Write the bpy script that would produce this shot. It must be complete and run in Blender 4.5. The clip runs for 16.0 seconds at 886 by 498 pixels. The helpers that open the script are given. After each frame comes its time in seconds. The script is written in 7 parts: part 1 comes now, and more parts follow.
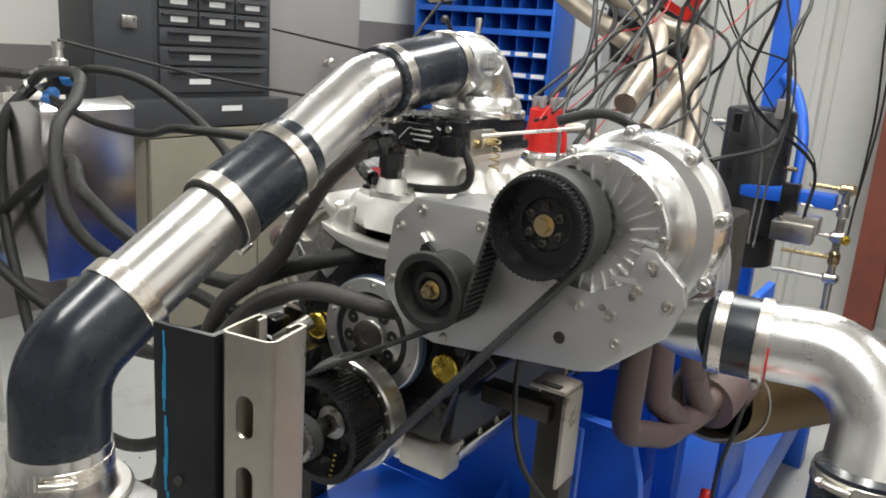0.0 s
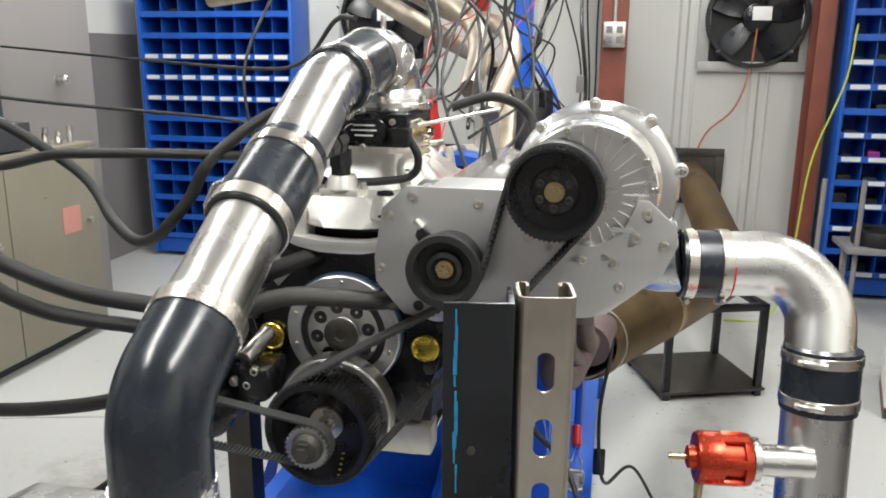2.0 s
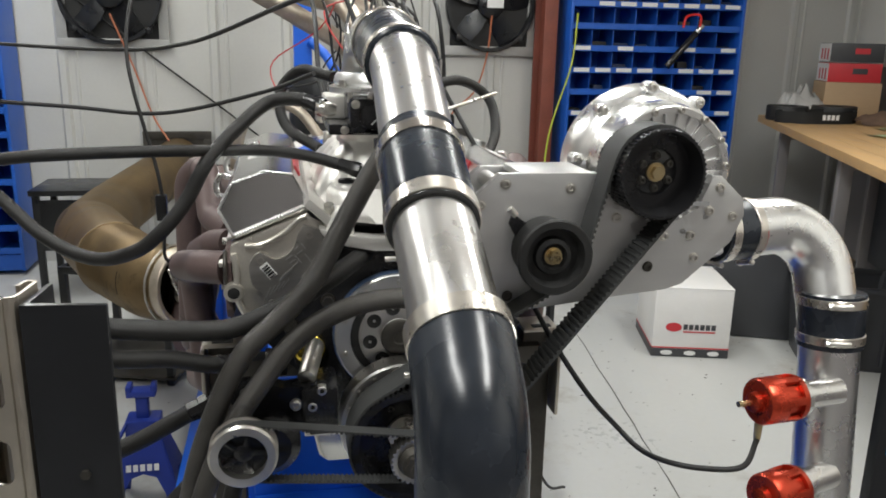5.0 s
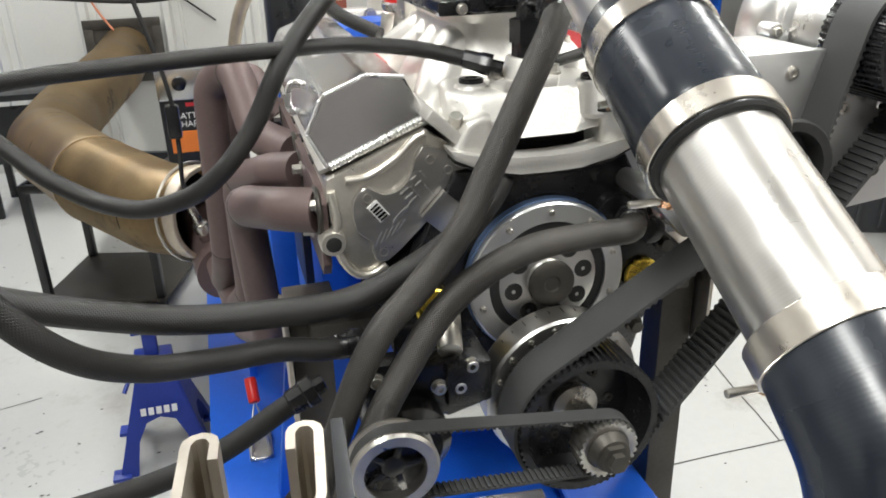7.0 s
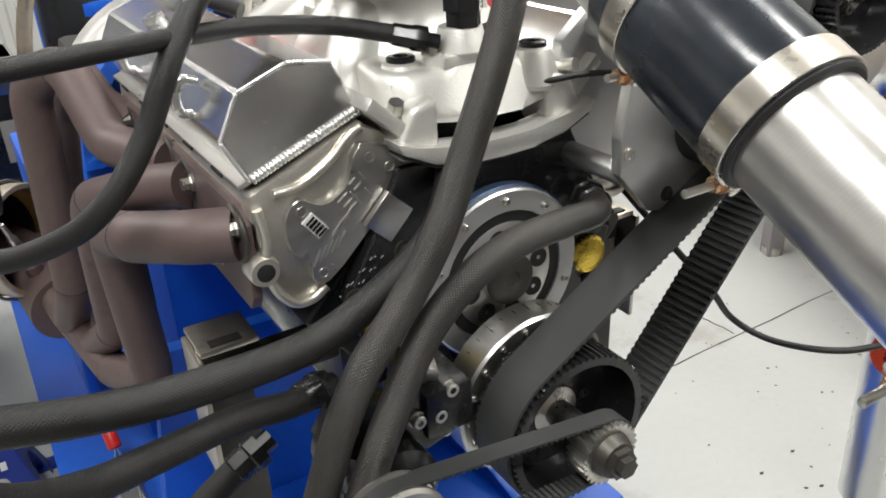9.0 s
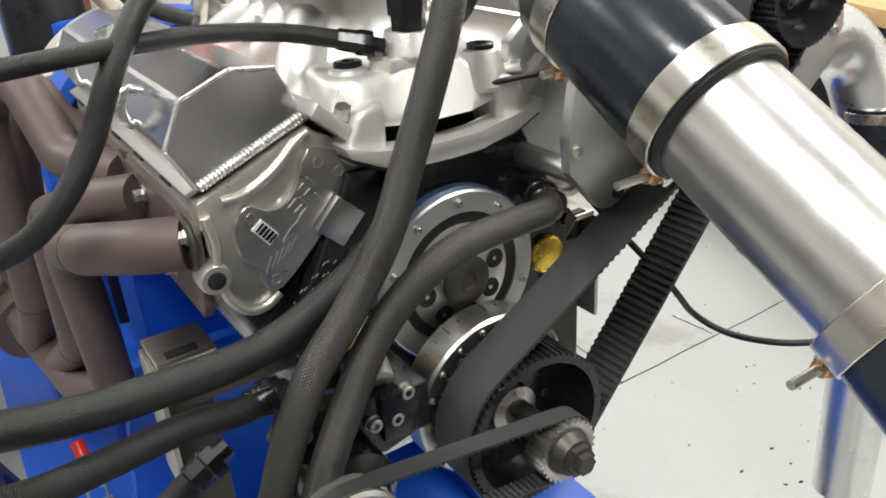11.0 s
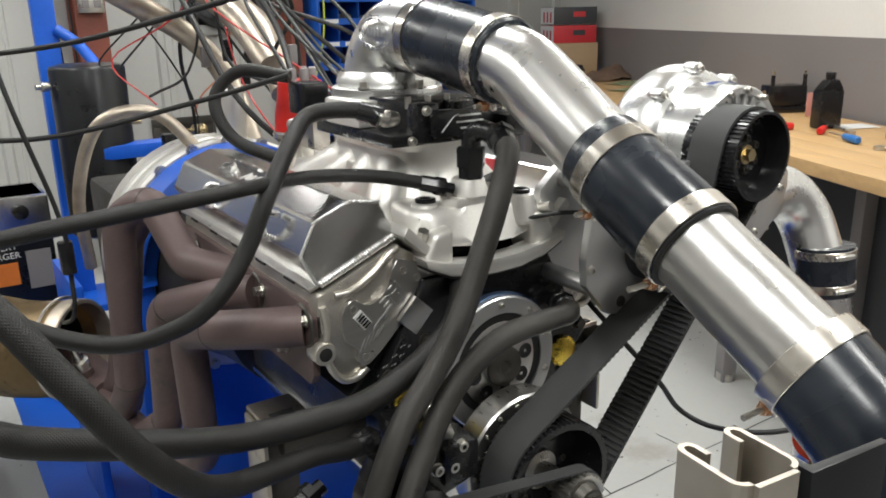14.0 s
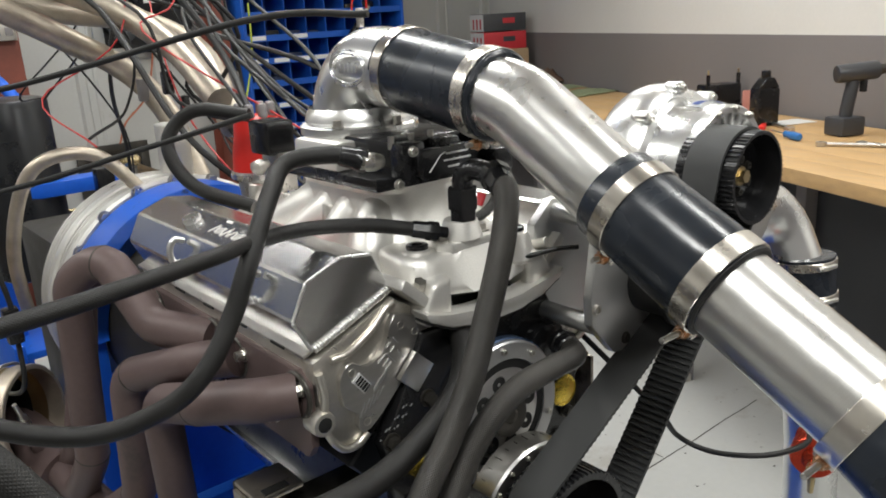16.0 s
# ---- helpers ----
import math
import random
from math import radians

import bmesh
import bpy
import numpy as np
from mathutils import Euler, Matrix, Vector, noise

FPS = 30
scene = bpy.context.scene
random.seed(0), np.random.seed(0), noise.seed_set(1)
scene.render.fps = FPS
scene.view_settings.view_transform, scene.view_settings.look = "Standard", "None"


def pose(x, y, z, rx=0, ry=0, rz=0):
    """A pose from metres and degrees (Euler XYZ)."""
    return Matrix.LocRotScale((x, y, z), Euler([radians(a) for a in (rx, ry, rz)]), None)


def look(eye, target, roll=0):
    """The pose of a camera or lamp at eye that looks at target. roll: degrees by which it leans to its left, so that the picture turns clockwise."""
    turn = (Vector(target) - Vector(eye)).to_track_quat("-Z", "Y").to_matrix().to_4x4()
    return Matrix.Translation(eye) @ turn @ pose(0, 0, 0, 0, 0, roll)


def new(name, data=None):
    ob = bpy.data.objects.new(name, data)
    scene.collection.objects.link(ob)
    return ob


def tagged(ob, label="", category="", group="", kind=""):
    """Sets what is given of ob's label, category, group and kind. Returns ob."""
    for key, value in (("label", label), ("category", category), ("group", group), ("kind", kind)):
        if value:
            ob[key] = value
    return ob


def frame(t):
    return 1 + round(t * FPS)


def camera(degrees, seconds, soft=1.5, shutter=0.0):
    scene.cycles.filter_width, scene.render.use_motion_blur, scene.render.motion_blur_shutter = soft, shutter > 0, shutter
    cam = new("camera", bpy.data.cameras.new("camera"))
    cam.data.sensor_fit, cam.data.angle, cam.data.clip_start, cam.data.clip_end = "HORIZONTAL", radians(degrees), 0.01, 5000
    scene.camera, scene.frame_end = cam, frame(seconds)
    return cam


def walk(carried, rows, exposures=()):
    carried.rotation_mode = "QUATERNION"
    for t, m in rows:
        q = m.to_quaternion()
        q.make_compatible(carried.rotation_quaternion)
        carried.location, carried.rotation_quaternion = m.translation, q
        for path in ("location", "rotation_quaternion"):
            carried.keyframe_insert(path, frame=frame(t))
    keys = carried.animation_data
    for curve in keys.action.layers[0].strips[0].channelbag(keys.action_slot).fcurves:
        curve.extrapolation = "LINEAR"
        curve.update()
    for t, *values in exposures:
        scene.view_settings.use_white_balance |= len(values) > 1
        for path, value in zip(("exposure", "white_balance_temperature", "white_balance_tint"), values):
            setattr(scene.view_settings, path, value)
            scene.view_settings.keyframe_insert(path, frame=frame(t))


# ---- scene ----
cam = camera(58.2, 16.0, soft=1.8)
METRES, EYE, TILT, LEAN, TURN = 2.6, 1.45, -18.5, -2.7, 30.7
PATH = [
    (0, (0.713, -0.946, 1.47), (-0.339, 0.677, 0.962), 4.2),
    (0.5, (0.584, -0.986, 1.458), (-0.314, 0.73, 0.961), 4.6),
    (1, (0.478, -1.007, 1.437), (-0.257, 0.785, 0.935), 3.9),
    (1.5, (0.442, -1.068, 1.442), (-0.112, 0.793, 0.96), 3.1),
    (2, (0.398, -1.15, 1.445), (-0.008, 0.749, 0.967), 0.4),
    (2.5, (0.339, -1.185, 1.444), (0.01, 0.724, 0.945), -0.2),
    (3, (0.226, -1.134, 1.454), (0.046, 0.797, 0.964), 0.6),
    (5.5, (-0.247, -1.103, 1.435), (0.188, 0.776, 0.906), 0.8),
    (6, (-0.322, -1.032, 1.442), (0.106, 0.827, 0.84), 0.1),
    (6.5, (-0.332, -0.936, 1.428), (0.099, 0.891, 0.737), -0.5),
    (7, (-0.325, -0.777, 1.414), (0.158, 0.989, 0.61), -1.6),
    (7.5, (-0.348, -0.681, 1.403), (0.28, 1.027, 0.573), -2.5),
    (8, (-0.393, -0.628, 1.411), (0.418, 0.993, 0.567), -1.5),
    (8.5, (-0.404, -0.601, 1.41), (0.515, 0.935, 0.518), -1.8),
    (9, (-0.415, -0.604, 1.404), (0.508, 0.929, 0.51), -2.5),
    (11.5, (-0.389, -0.635, 1.395), (0.576, 0.894, 0.54), -4.0),
    (12, (-0.407, -0.645, 1.419), (0.568, 0.894, 0.595), -3.7),
    (12.5, (-0.453, -0.65, 1.445), (0.547, 0.927, 0.729), -0.8),
    (13, (-0.489, -0.676, 1.454), (0.542, 0.936, 0.871), -0.0),
    (13.5, (-0.547, -0.742, 1.471), (0.497, 0.875, 0.926), -0.3),
    (14, (-0.593, -0.783, 1.463), (0.479, 0.805, 0.89), -1.0),
    (14.5, (-0.588, -0.753, 1.472), (0.514, 0.823, 0.922), -1.4),
    (15, (-0.592, -0.677, 1.48), (0.523, 0.886, 0.92), -3.3),
    (15.5, (-0.595, -0.652, 1.491), (0.586, 0.86, 0.929), -3.0),
    (16, (-0.605, -0.678, 1.495), (0.602, 0.812, 0.929), -3.3),
]
walk(cam, [(t, look(eye, target, roll)) for t, eye, target, roll in PATH], [(0, 0.06), (1.0, 0.14), (1.5, 0.26), (2.5, 0.32), (3.2, 0.26), (5.5, -0.12), (6.2, 0.16), (7.0, 0.54), (9.0, 0.34), (11.5, 0.38), (12.5, 0.06), (14.5, -0.08), (16.0, -0.18)])

# ---------- light ----------
world = bpy.data.worlds.new("world")
scene.world = world
world.use_nodes = True
world.node_tree.nodes["Background"].inputs[0].default_value = (0.8, 0.88, 1.0, 1)
world.node_tree.nodes["Background"].inputs[1].default_value = 0.05
scene.view_settings.exposure = 0.0
LAMPS = [(-0.9, -0.9, 39.0), (0.9, -0.9, 38.0), (-1.6, 1.3, 26.0), (0.3, 1.3, 34.0), (2.0, 1.3, 31.0), (-1.6, 3.2, 34.0), (0.6, 3.2, 18.0)]
CEIL = 2.9
for lx, ly, watts in LAMPS:
    d = bpy.data.lights.new("ceiling_lamp", "AREA")
    d.shape, d.size, d.size_y, d.energy, d.color = "RECTANGLE", 0.26, 1.3, watts, (0.985, 0.99, 0.955)
    new("ceiling_lamp", d).matrix_world = pose(lx, ly, CEIL - 0.075)


# ---------- materials ----------
def mat(name, col, rough=0.5, metal=0.0, var=0.12, scale=6.0, fine=120.0, bump=0.0, rvar=0.1, stretch=(1, 1, 1), coat=0.0, spots=None, per=0.0, weave=0.0, rings=0.0, dents=0.0, spec=0.5):
    """Principled material with two scales of colour, gloss and relief variation."""
    m = bpy.data.materials.new(name)
    m.use_nodes = True
    nt = m.node_tree
    N, L = nt.nodes, nt.links
    b = N["Principled BSDF"]
    tc = N.new("ShaderNodeTexCoord")
    mp = N.new("ShaderNodeMapping")
    mp.inputs["Scale"].default_value = stretch
    L.new(tc.outputs["Object"], mp.inputs[0])
    n1, n2 = N.new("ShaderNodeTexNoise"), N.new("ShaderNodeTexNoise")
    n1.inputs["Scale"].default_value, n1.inputs["Detail"].default_value = scale, 5
    n2.inputs["Scale"].default_value, n2.inputs["Detail"].default_value = fine, 3
    for n in (n1, n2):
        L.new(mp.outputs[0], n.inputs["Vector"])
    mix = N.new("ShaderNodeMath")
    mix.operation = "MULTIPLY_ADD"
    mix.inputs[1].default_value = 0.35
    L.new(n2.outputs[0], mix.inputs[0])
    L.new(n1.outputs[0], mix.inputs[2])
    ramp = N.new("ShaderNodeMapRange")
    ramp.inputs[1].default_value, ramp.inputs[2].default_value = 0.4, 0.95
    ramp.inputs[3].default_value, ramp.inputs[4].default_value = 1 - var, 1 + var
    L.new(mix.outputs[0], ramp.inputs[0])
    fac = ramp.outputs[0]
    if per:
        oi = N.new("ShaderNodeObjectInfo")
        pr = N.new("ShaderNodeMapRange")
        pr.inputs[3].default_value, pr.inputs[4].default_value = 1 - per, 1 + per
        L.new(oi.outputs["Random"], pr.inputs[0])
        mm = N.new("ShaderNodeMath")
        mm.operation = "MULTIPLY"
        L.new(fac, mm.inputs[0])
        L.new(pr.outputs[0], mm.inputs[1])
        fac = mm.outputs[0]
    sc = N.new("ShaderNodeVectorMath")
    sc.operation = "SCALE"
    sc.inputs[0].default_value = col
    L.new(fac, sc.inputs["Scale"])
    out = sc.outputs[0]
    for scol, sscale, amount in ([spots] if isinstance(spots, tuple) else spots or []):
        n3 = N.new("ShaderNodeTexNoise")
        n3.inputs["Scale"].default_value, n3.inputs["Detail"].default_value = sscale, 8
        n3.inputs["Roughness"].default_value = 0.7
        L.new(tc.outputs["Object"], n3.inputs["Vector"])
        r3 = N.new("ShaderNodeMapRange")
        r3.inputs[1].default_value, r3.inputs[2].default_value = 0.68 - amount, 0.74 - amount * 0.8
        L.new(n3.outputs[0], r3.inputs[0])
        mx = N.new("ShaderNodeMix")
        mx.data_type = "RGBA"
        L.new(r3.outputs[0], mx.inputs["Factor"])
        L.new(out, mx.inputs["A"])
        mx.inputs["B"].default_value = (*scol, 1)
        out = mx.outputs["Result"]
    L.new(out, b.inputs["Base Color"])
    rr = N.new("ShaderNodeMapRange")
    rr.inputs[1].default_value, rr.inputs[2].default_value = 0.4, 0.95
    rr.inputs[3].default_value, rr.inputs[4].default_value = max(0.03, rough - rvar), min(1, rough + rvar)
    L.new(mix.outputs[0], rr.inputs[0])
    L.new(rr.outputs[0], b.inputs["Roughness"])
    b.inputs["Metallic"].default_value = metal
    b.inputs["Coat Weight"].default_value = coat
    if bump:
        bp = N.new("ShaderNodeBump")
        bp.inputs["Strength"].default_value, bp.inputs["Distance"].default_value = bump, 0.002
        L.new(mix.outputs[0], bp.inputs["Height"])
        L.new(bp.outputs[0], b.inputs["Normal"])
    b.inputs["Specular IOR Level"].default_value = spec

    def relief(height, strength, distance):
        bp2 = N.new("ShaderNodeBump")
        bp2.inputs["Strength"].default_value, bp2.inputs["Distance"].default_value = strength, distance
        L.new(height, bp2.inputs["Height"])
        if b.inputs["Normal"].is_linked:
            L.new(b.inputs["Normal"].links[0].from_socket, bp2.inputs["Normal"])
        L.new(bp2.outputs[0], b.inputs["Normal"])

    def waves(direction, size, sx, distort):
        """Ridges of that size in metres on the tube's own surface coordinates."""
        mp2, w = N.new("ShaderNodeMapping"), N.new("ShaderNodeTexWave")
        mp2.inputs["Scale"].default_value = (sx, 1, 1)
        w.bands_direction = direction
        w.inputs["Scale"].default_value = 2 * math.pi / ((10 if direction == "DIAGONAL" else 20) * size)
        w.inputs["Distortion"].default_value, w.inputs["Detail"].default_value = distort, 1
        w.inputs["Detail Scale"].default_value = 0.4
        L.new(tc.outputs["UV"], mp2.inputs[0])
        L.new(mp2.outputs[0], w.inputs["Vector"])
        return w.outputs["Fac"]

    if weave:      # braided cover: two crossing sets of threads
        mxw = N.new("ShaderNodeMath")
        mxw.operation = "MAXIMUM"
        L.new(waves("DIAGONAL", 0.003, 1, 0.6), mxw.inputs[0])
        L.new(waves("DIAGONAL", 0.003, -1, 0.6), mxw.inputs[1])
        relief(mxw.outputs[0], weave, 0.0006)
    if rings:      # wrapping or brushing round the tube
        relief(waves("Y", 0.0026, 0.15, 2.5), rings, 0.0004)
    if dents:      # slow waviness of rolled or polished sheet
        n4 = N.new("ShaderNodeTexNoise")
        n4.inputs["Scale"].default_value, n4.inputs["Detail"].default_value = 13, 1.5
        mp4 = N.new("ShaderNodeMapping")
        mp4.inputs["Scale"].default_value = (1, 0.55, 0.55)
        L.new(tc.outputs["Object"], mp4.inputs[0])
        L.new(mp4.outputs[0], n4.inputs["Vector"])
        relief(n4.outputs[0], dents, 0.01)
    return m


def glow(name, col, power):
    m = bpy.data.materials.new(name)
    m.use_nodes = True
    b = m.node_tree.nodes["Principled BSDF"]
    b.inputs["Base Color"].default_value = (*col, 1)
    b.inputs["Emission Color"].default_value = (*col, 1)
    b.inputs["Emission Strength"].default_value = power
    return m


PIPE_ALU = mat("pipe_aluminium", (0.69, 0.68, 0.66), 0.28, 1, 0.06, 5, 60, 0.012, 0.08, spots=[((0.50, 0.49, 0.47), 45, -0.06), ((0.62, 0.61, 0.60), 7, 0.06)], rings=0.05, dents=0.22)
POLISHED = mat("polished_aluminium", (0.80, 0.80, 0.79), 0.29, 1, 0.05, 9, 60, 0.008, 0.06, dents=0.02)
MACHINED = mat("machined_aluminium", (0.64, 0.64, 0.635), 0.38, 0.9, 0.06, 5, 300, 0.05, 0.06, (1, 1, 6))
CAST = mat("cast_aluminium", (0.72, 0.705, 0.67), 0.42, 0.66, 0.10, 9, 420, 0.40, 0.08, spots=((0.48, 0.46, 0.43), 16, -0.02))
HEAD_CAST = mat("head_aluminium", (0.66, 0.63, 0.57), 0.36, 0.85, 0.16, 14, 300, 0.18, 0.10, spots=((0.40, 0.37, 0.32), 30, -0.02))
MILLED = mat("milled_face", (0.48, 0.465, 0.44), 0.33, 0.9, 0.10, 20, 260, 0.08, 0.08, (1, 1, 5))
TURNED = mat("turned_steel", (0.70, 0.69, 0.67), 0.34, 1, 0.06, 8, 220, 0.03, 0.06)
JACKBLUE = mat("jack_stand_blue", (0.012, 0.035, 0.26), 0.42, 0, 0.16, 6, 70, 0.06, 0.1, spots=((0.03, 0.03, 0.05), 18, 0.0))
COPPER = mat("copper_nut", (0.62, 0.38, 0.24), 0.3, 1, 0.12, 30, 200, 0.05)
SHEET_ALU = mat("sheet_aluminium", (0.63, 0.63, 0.625), 0.22, 1, 0.06, 3, 40, 0.0, 0.04, spots=((0.52, 0.52, 0.52), 9, 0.03))
BAND = mat("clamp_band", (0.68, 0.64, 0.58), 0.28, 1, 0.08, 10, 150, 0.03)
STEEL = mat("zinc_steel", (0.62, 0.60, 0.56), 0.33, 1, 0.12, 20, 200, 0.05)
DARKSTEEL = mat("dark_steel", (0.075, 0.07, 0.062), 0.45, 0.7, 0.3, 15, 150, 0.1)
SILICONE = mat("silicone_hose", (0.016, 0.020, 0.027), 0.26, 0, 0.3, 16, 30, 0.30, 0.10, spots=[((0.040, 0.046, 0.055), 22, 0.02), ((0.10, 0.11, 0.12), 60, -0.05)], rings=0.05, dents=0.10)
# Also stands in for the shade inside duct throats, holes and slots.
RUBBER_AND_SHADE = mat("black_rubber_and_shade", (0.014, 0.014, 0.014), 0.55, 0, 0.2, 12, 160, 0.15, 0.1, spec=0.4)
BELT = mat("belt_rubber", (0.035, 0.036, 0.036), 0.62, 0, 0.12, 10, 300, 0.15)
NYLON = mat("nylon_braid_hose", (0.048, 0.045, 0.041), 0.40, 0.25, 0.45, 16, 420, 0.25, 0.12, weave=0.7, spots=[((0.13, 0.12, 0.105), 210, 0.0), ((0.022, 0.021, 0.02), 14, 0.05)])
HOSE = mat("braided_hose", (0.0115, 0.011, 0.0105), 0.45, 0, 0.4, 18, 380, 0.2, 0.12, weave=0.55, spec=0.38, spots=((0.035, 0.033, 0.030), 160, -0.03))
ANO = mat("black_anodised", (0.010, 0.010, 0.011), 0.24, 0.0, 0.2, 20, 200, 0.02, 0.08)
BLACKPAINT = mat("black_paint", (0.007, 0.008, 0.010), 0.33, 0, 0.3, 12, 140, 0.06, 0.12, spots=((0.09, 0.09, 0.09), 34, -0.055))
GALV = mat("galvanised_sheet", (0.40, 0.40, 0.385), 0.5, 0.4, 0.12, 9, 120, 0.05, 0.1)
BLUE = mat("blue_paint", (0.010, 0.11, 0.60), 0.38, 0, 0.14, 5, 60, 0.05, 0.1, spots=((0.02, 0.03, 0.06), 14, 0.02))
SHELFBLUE = mat("shelf_blue", (0.012, 0.10, 0.48), 0.42, 0, 0.12, 4, 80, 0.03)
HEADER = mat("header_patina", (0.120, 0.084, 0.080), 0.52, 0.12, 0.20, 7, 160, 0.10, 0.08, spots=[((0.075, 0.062, 0.060), 5, 0.10), ((0.16, 0.12, 0.11), 40, -0.02)], spec=0.4)
GOLDPIPE = mat("bronze_pipe", (0.36, 0.26, 0.14), 0.42, 0.8, 0.28, 5, 60, 0.08, 0.1, spots=((0.11, 0.08, 0.05), 4, 0.1))
BRASS = mat("brass", (0.55, 0.44, 0.25), 0.3, 1, 0.15, 20, 200, 0.05)
YELLOWZINC = mat("yellow_zinc", (0.72, 0.52, 0.08), 0.28, 0.9, 0.2, 30, 200, 0.05)
REDANO = mat("red_anodised", (0.50, 0.055, 0.025), 0.30, 0.75, 0.10, 20, 300, 0.03)
RED = mat("red_plastic", (0.60, 0.02, 0.015), 0.35, 0, 0.1, 12, 100, 0.03)
FLOORM = mat("floor_paint", (0.50, 0.505, 0.49), 0.34, 0, 0.07, 1.1, 40, 0.04, 0.1, spots=[((0.40, 0.39, 0.365), 1.7, 0.12), ((0.30, 0.29, 0.27), 5, -0.01), ((0.10, 0.10, 0.10), 26, -0.035), ((0.16, 0.15, 0.14), 95, -0.045)])
WALLW = mat("white_wall", (0.68, 0.67, 0.64), 0.55, 0, 0.05, 1.5, 60, 0.04, spots=((0.55, 0.53, 0.50), 2.5, 0.02))
METALW = mat("white_metal_panel", (0.50, 0.50, 0.475), 0.42, 0, 0.07, 1.8, 60, 0.03, spots=((0.42, 0.40, 0.36), 3.5, 0.0))
GREYW = mat("grey_wall", (0.20, 0.185, 0.185), 0.6, 0, 0.07, 1.5, 60, 0.05)
GREYDOOR = mat("grey_locker_paint", (0.235, 0.22, 0.22), 0.5, 0, 0.08, 2, 60, 0.03)
TAN = mat("tan_cabinet_paint", (0.235, 0.215, 0.165), 0.48, 0, 0.12, 3, 70, 0.04, spots=((0.13, 0.11, 0.09), 5, 0.03))
CHEST = mat("tool_chest_paint", (0.045, 0.047, 0.052), 0.42, 0, 0.15, 4, 90, 0.04)
WOOD = mat("bench_maple", (0.52, 0.33, 0.15), 0.45, 0, 0.16, 4, 60, 0.06, 0.1, (9, 1, 9), spots=((0.40, 0.24, 0.11), 6, 0.05))
RUSTRED = mat("red_oxide_steel", (0.20, 0.055, 0.035), 0.55, 0, 0.22, 6, 60, 0.08, spots=((0.10, 0.04, 0.03), 7, 0.05))
CARD = mat("white_card", (0.72, 0.71, 0.69), 0.6, 0, 0.05, 6, 80, 0.02)
KRAFT = mat("kraft_card", (0.42, 0.29, 0.17), 0.7, 0, 0.08, 6, 80, 0.03)
LABEL = mat("label_white", (0.75, 0.75, 0.74), 0.5, 0, 0.06, 20, 100, 0.02)
REDINK = mat("red_print", (0.52, 0.03, 0.04), 0.5, 0, 0.08, 20, 100, 0.02)
GREYINK = mat("grey_print", (0.30, 0.30, 0.30), 0.5, 0, 0.08, 20, 100, 0.02)
BLUEINK = mat("blue_print", (0.05, 0.11, 0.42), 0.4, 0, 0.08, 20, 100, 0.02)
ORANGE = mat("orange_print", (0.75, 0.20, 0.03), 0.5, 0, 0.08, 20, 100, 0.02)
REDWIRE = mat("red_wire", (0.50, 0.03, 0.03), 0.5, 0, 0.1, 20, 100, 0.02)
GREENWIRE = mat("yellow_green_wire", (0.42, 0.50, 0.05), 0.5, 0, 0.1, 20, 100, 0.02)
ORWIRE = mat("orange_cord", (0.42, 0.14, 0.07), 0.5, 0, 0.1, 20, 100, 0.02)
BRAID = mat("steel_braid", (0.50, 0.44, 0.36), 0.42, 0.85, 0.25, 30, 500, 0.4)
STRUTM = mat("strut_zinc", (0.50, 0.46, 0.40), 0.36, 0.95, 0.16, 8, 90, 0.05, 0.1, spots=((0.20, 0.17, 0.14), 9, 0.04))
BLUEMARK = mat("blue_marker", (0.01, 0.22, 0.42), 0.5, 0, 0.2, 30, 200, 0.02)
BIND = mat("bin_dark", (0.016, 0.03, 0.08), 0.6, 0, 0.2, 6, 60, 0.02)
RAG = mat("brown_rag", (0.26, 0.17, 0.12), 0.9, 0, 0.2, 20, 120, 0.4)
TOWEL = mat("green_towel", (0.40, 0.45, 0.28), 0.9, 0, 0.12, 20, 120, 0.4)
PINK = mat("pink_print", (0.55, 0.25, 0.22), 0.5, 0, 0.08, 20, 100, 0.02)
TOOLBLUE = mat("tool_blue", (0.02, 0.14, 0.42), 0.4, 0, 0.08, 20, 100, 0.02)
PURPLE = mat("purple_plastic", (0.35, 0.03, 0.28), 0.4, 0, 0.08, 20, 100, 0.02)
DIFF = glow("lamp_diffuser", (1.0, 0.97, 0.92), 6.0)


# ---------- mesh helpers ----------
def V(*a):
    return Vector(a)


def part(name, bm, material, parent=None, label="", sharp=38):
    bmesh.ops.recalc_face_normals(bm, faces=bm.faces)
    lim = radians(sharp)
    for f in bm.faces:
        f.smooth = True
    for e in bm.edges:
        if len(e.link_faces) == 2 and e.calc_face_angle(0) > lim:
            e.smooth = False
    me = bpy.data.meshes.new(name)
    bm.to_mesh(me)
    bm.free()
    me.materials.append(material)
    ob = new(name, me)
    if parent is not None:
        ob.parent = parent
        shift = parent.location if parent.parent is None else Vector((0, 0, 0))
        ob.matrix_parent_inverse = Matrix.Translation(-shift)
    if label:
        ob["label"] = label
    return ob


def thing(name, label, category, at=(0, 0, 0), group="", kind=""):
    ob = new(name)
    ob.empty_display_size = 0.05
    ob.location = at
    return tagged(ob, label, category, group, kind)


def solo(name, bm, material, label, category, group="", kind="", sharp=38):
    return tagged(part(name, bm, material, None, "", sharp), label, category, group, kind)


def basis(axis):
    w = Vector(axis).normalized()
    u = w.orthogonal().normalized()
    if abs(w.y) > 0.9:
        u = Vector((1, 0, 0))
    v = w.cross(u)
    return u, v, w


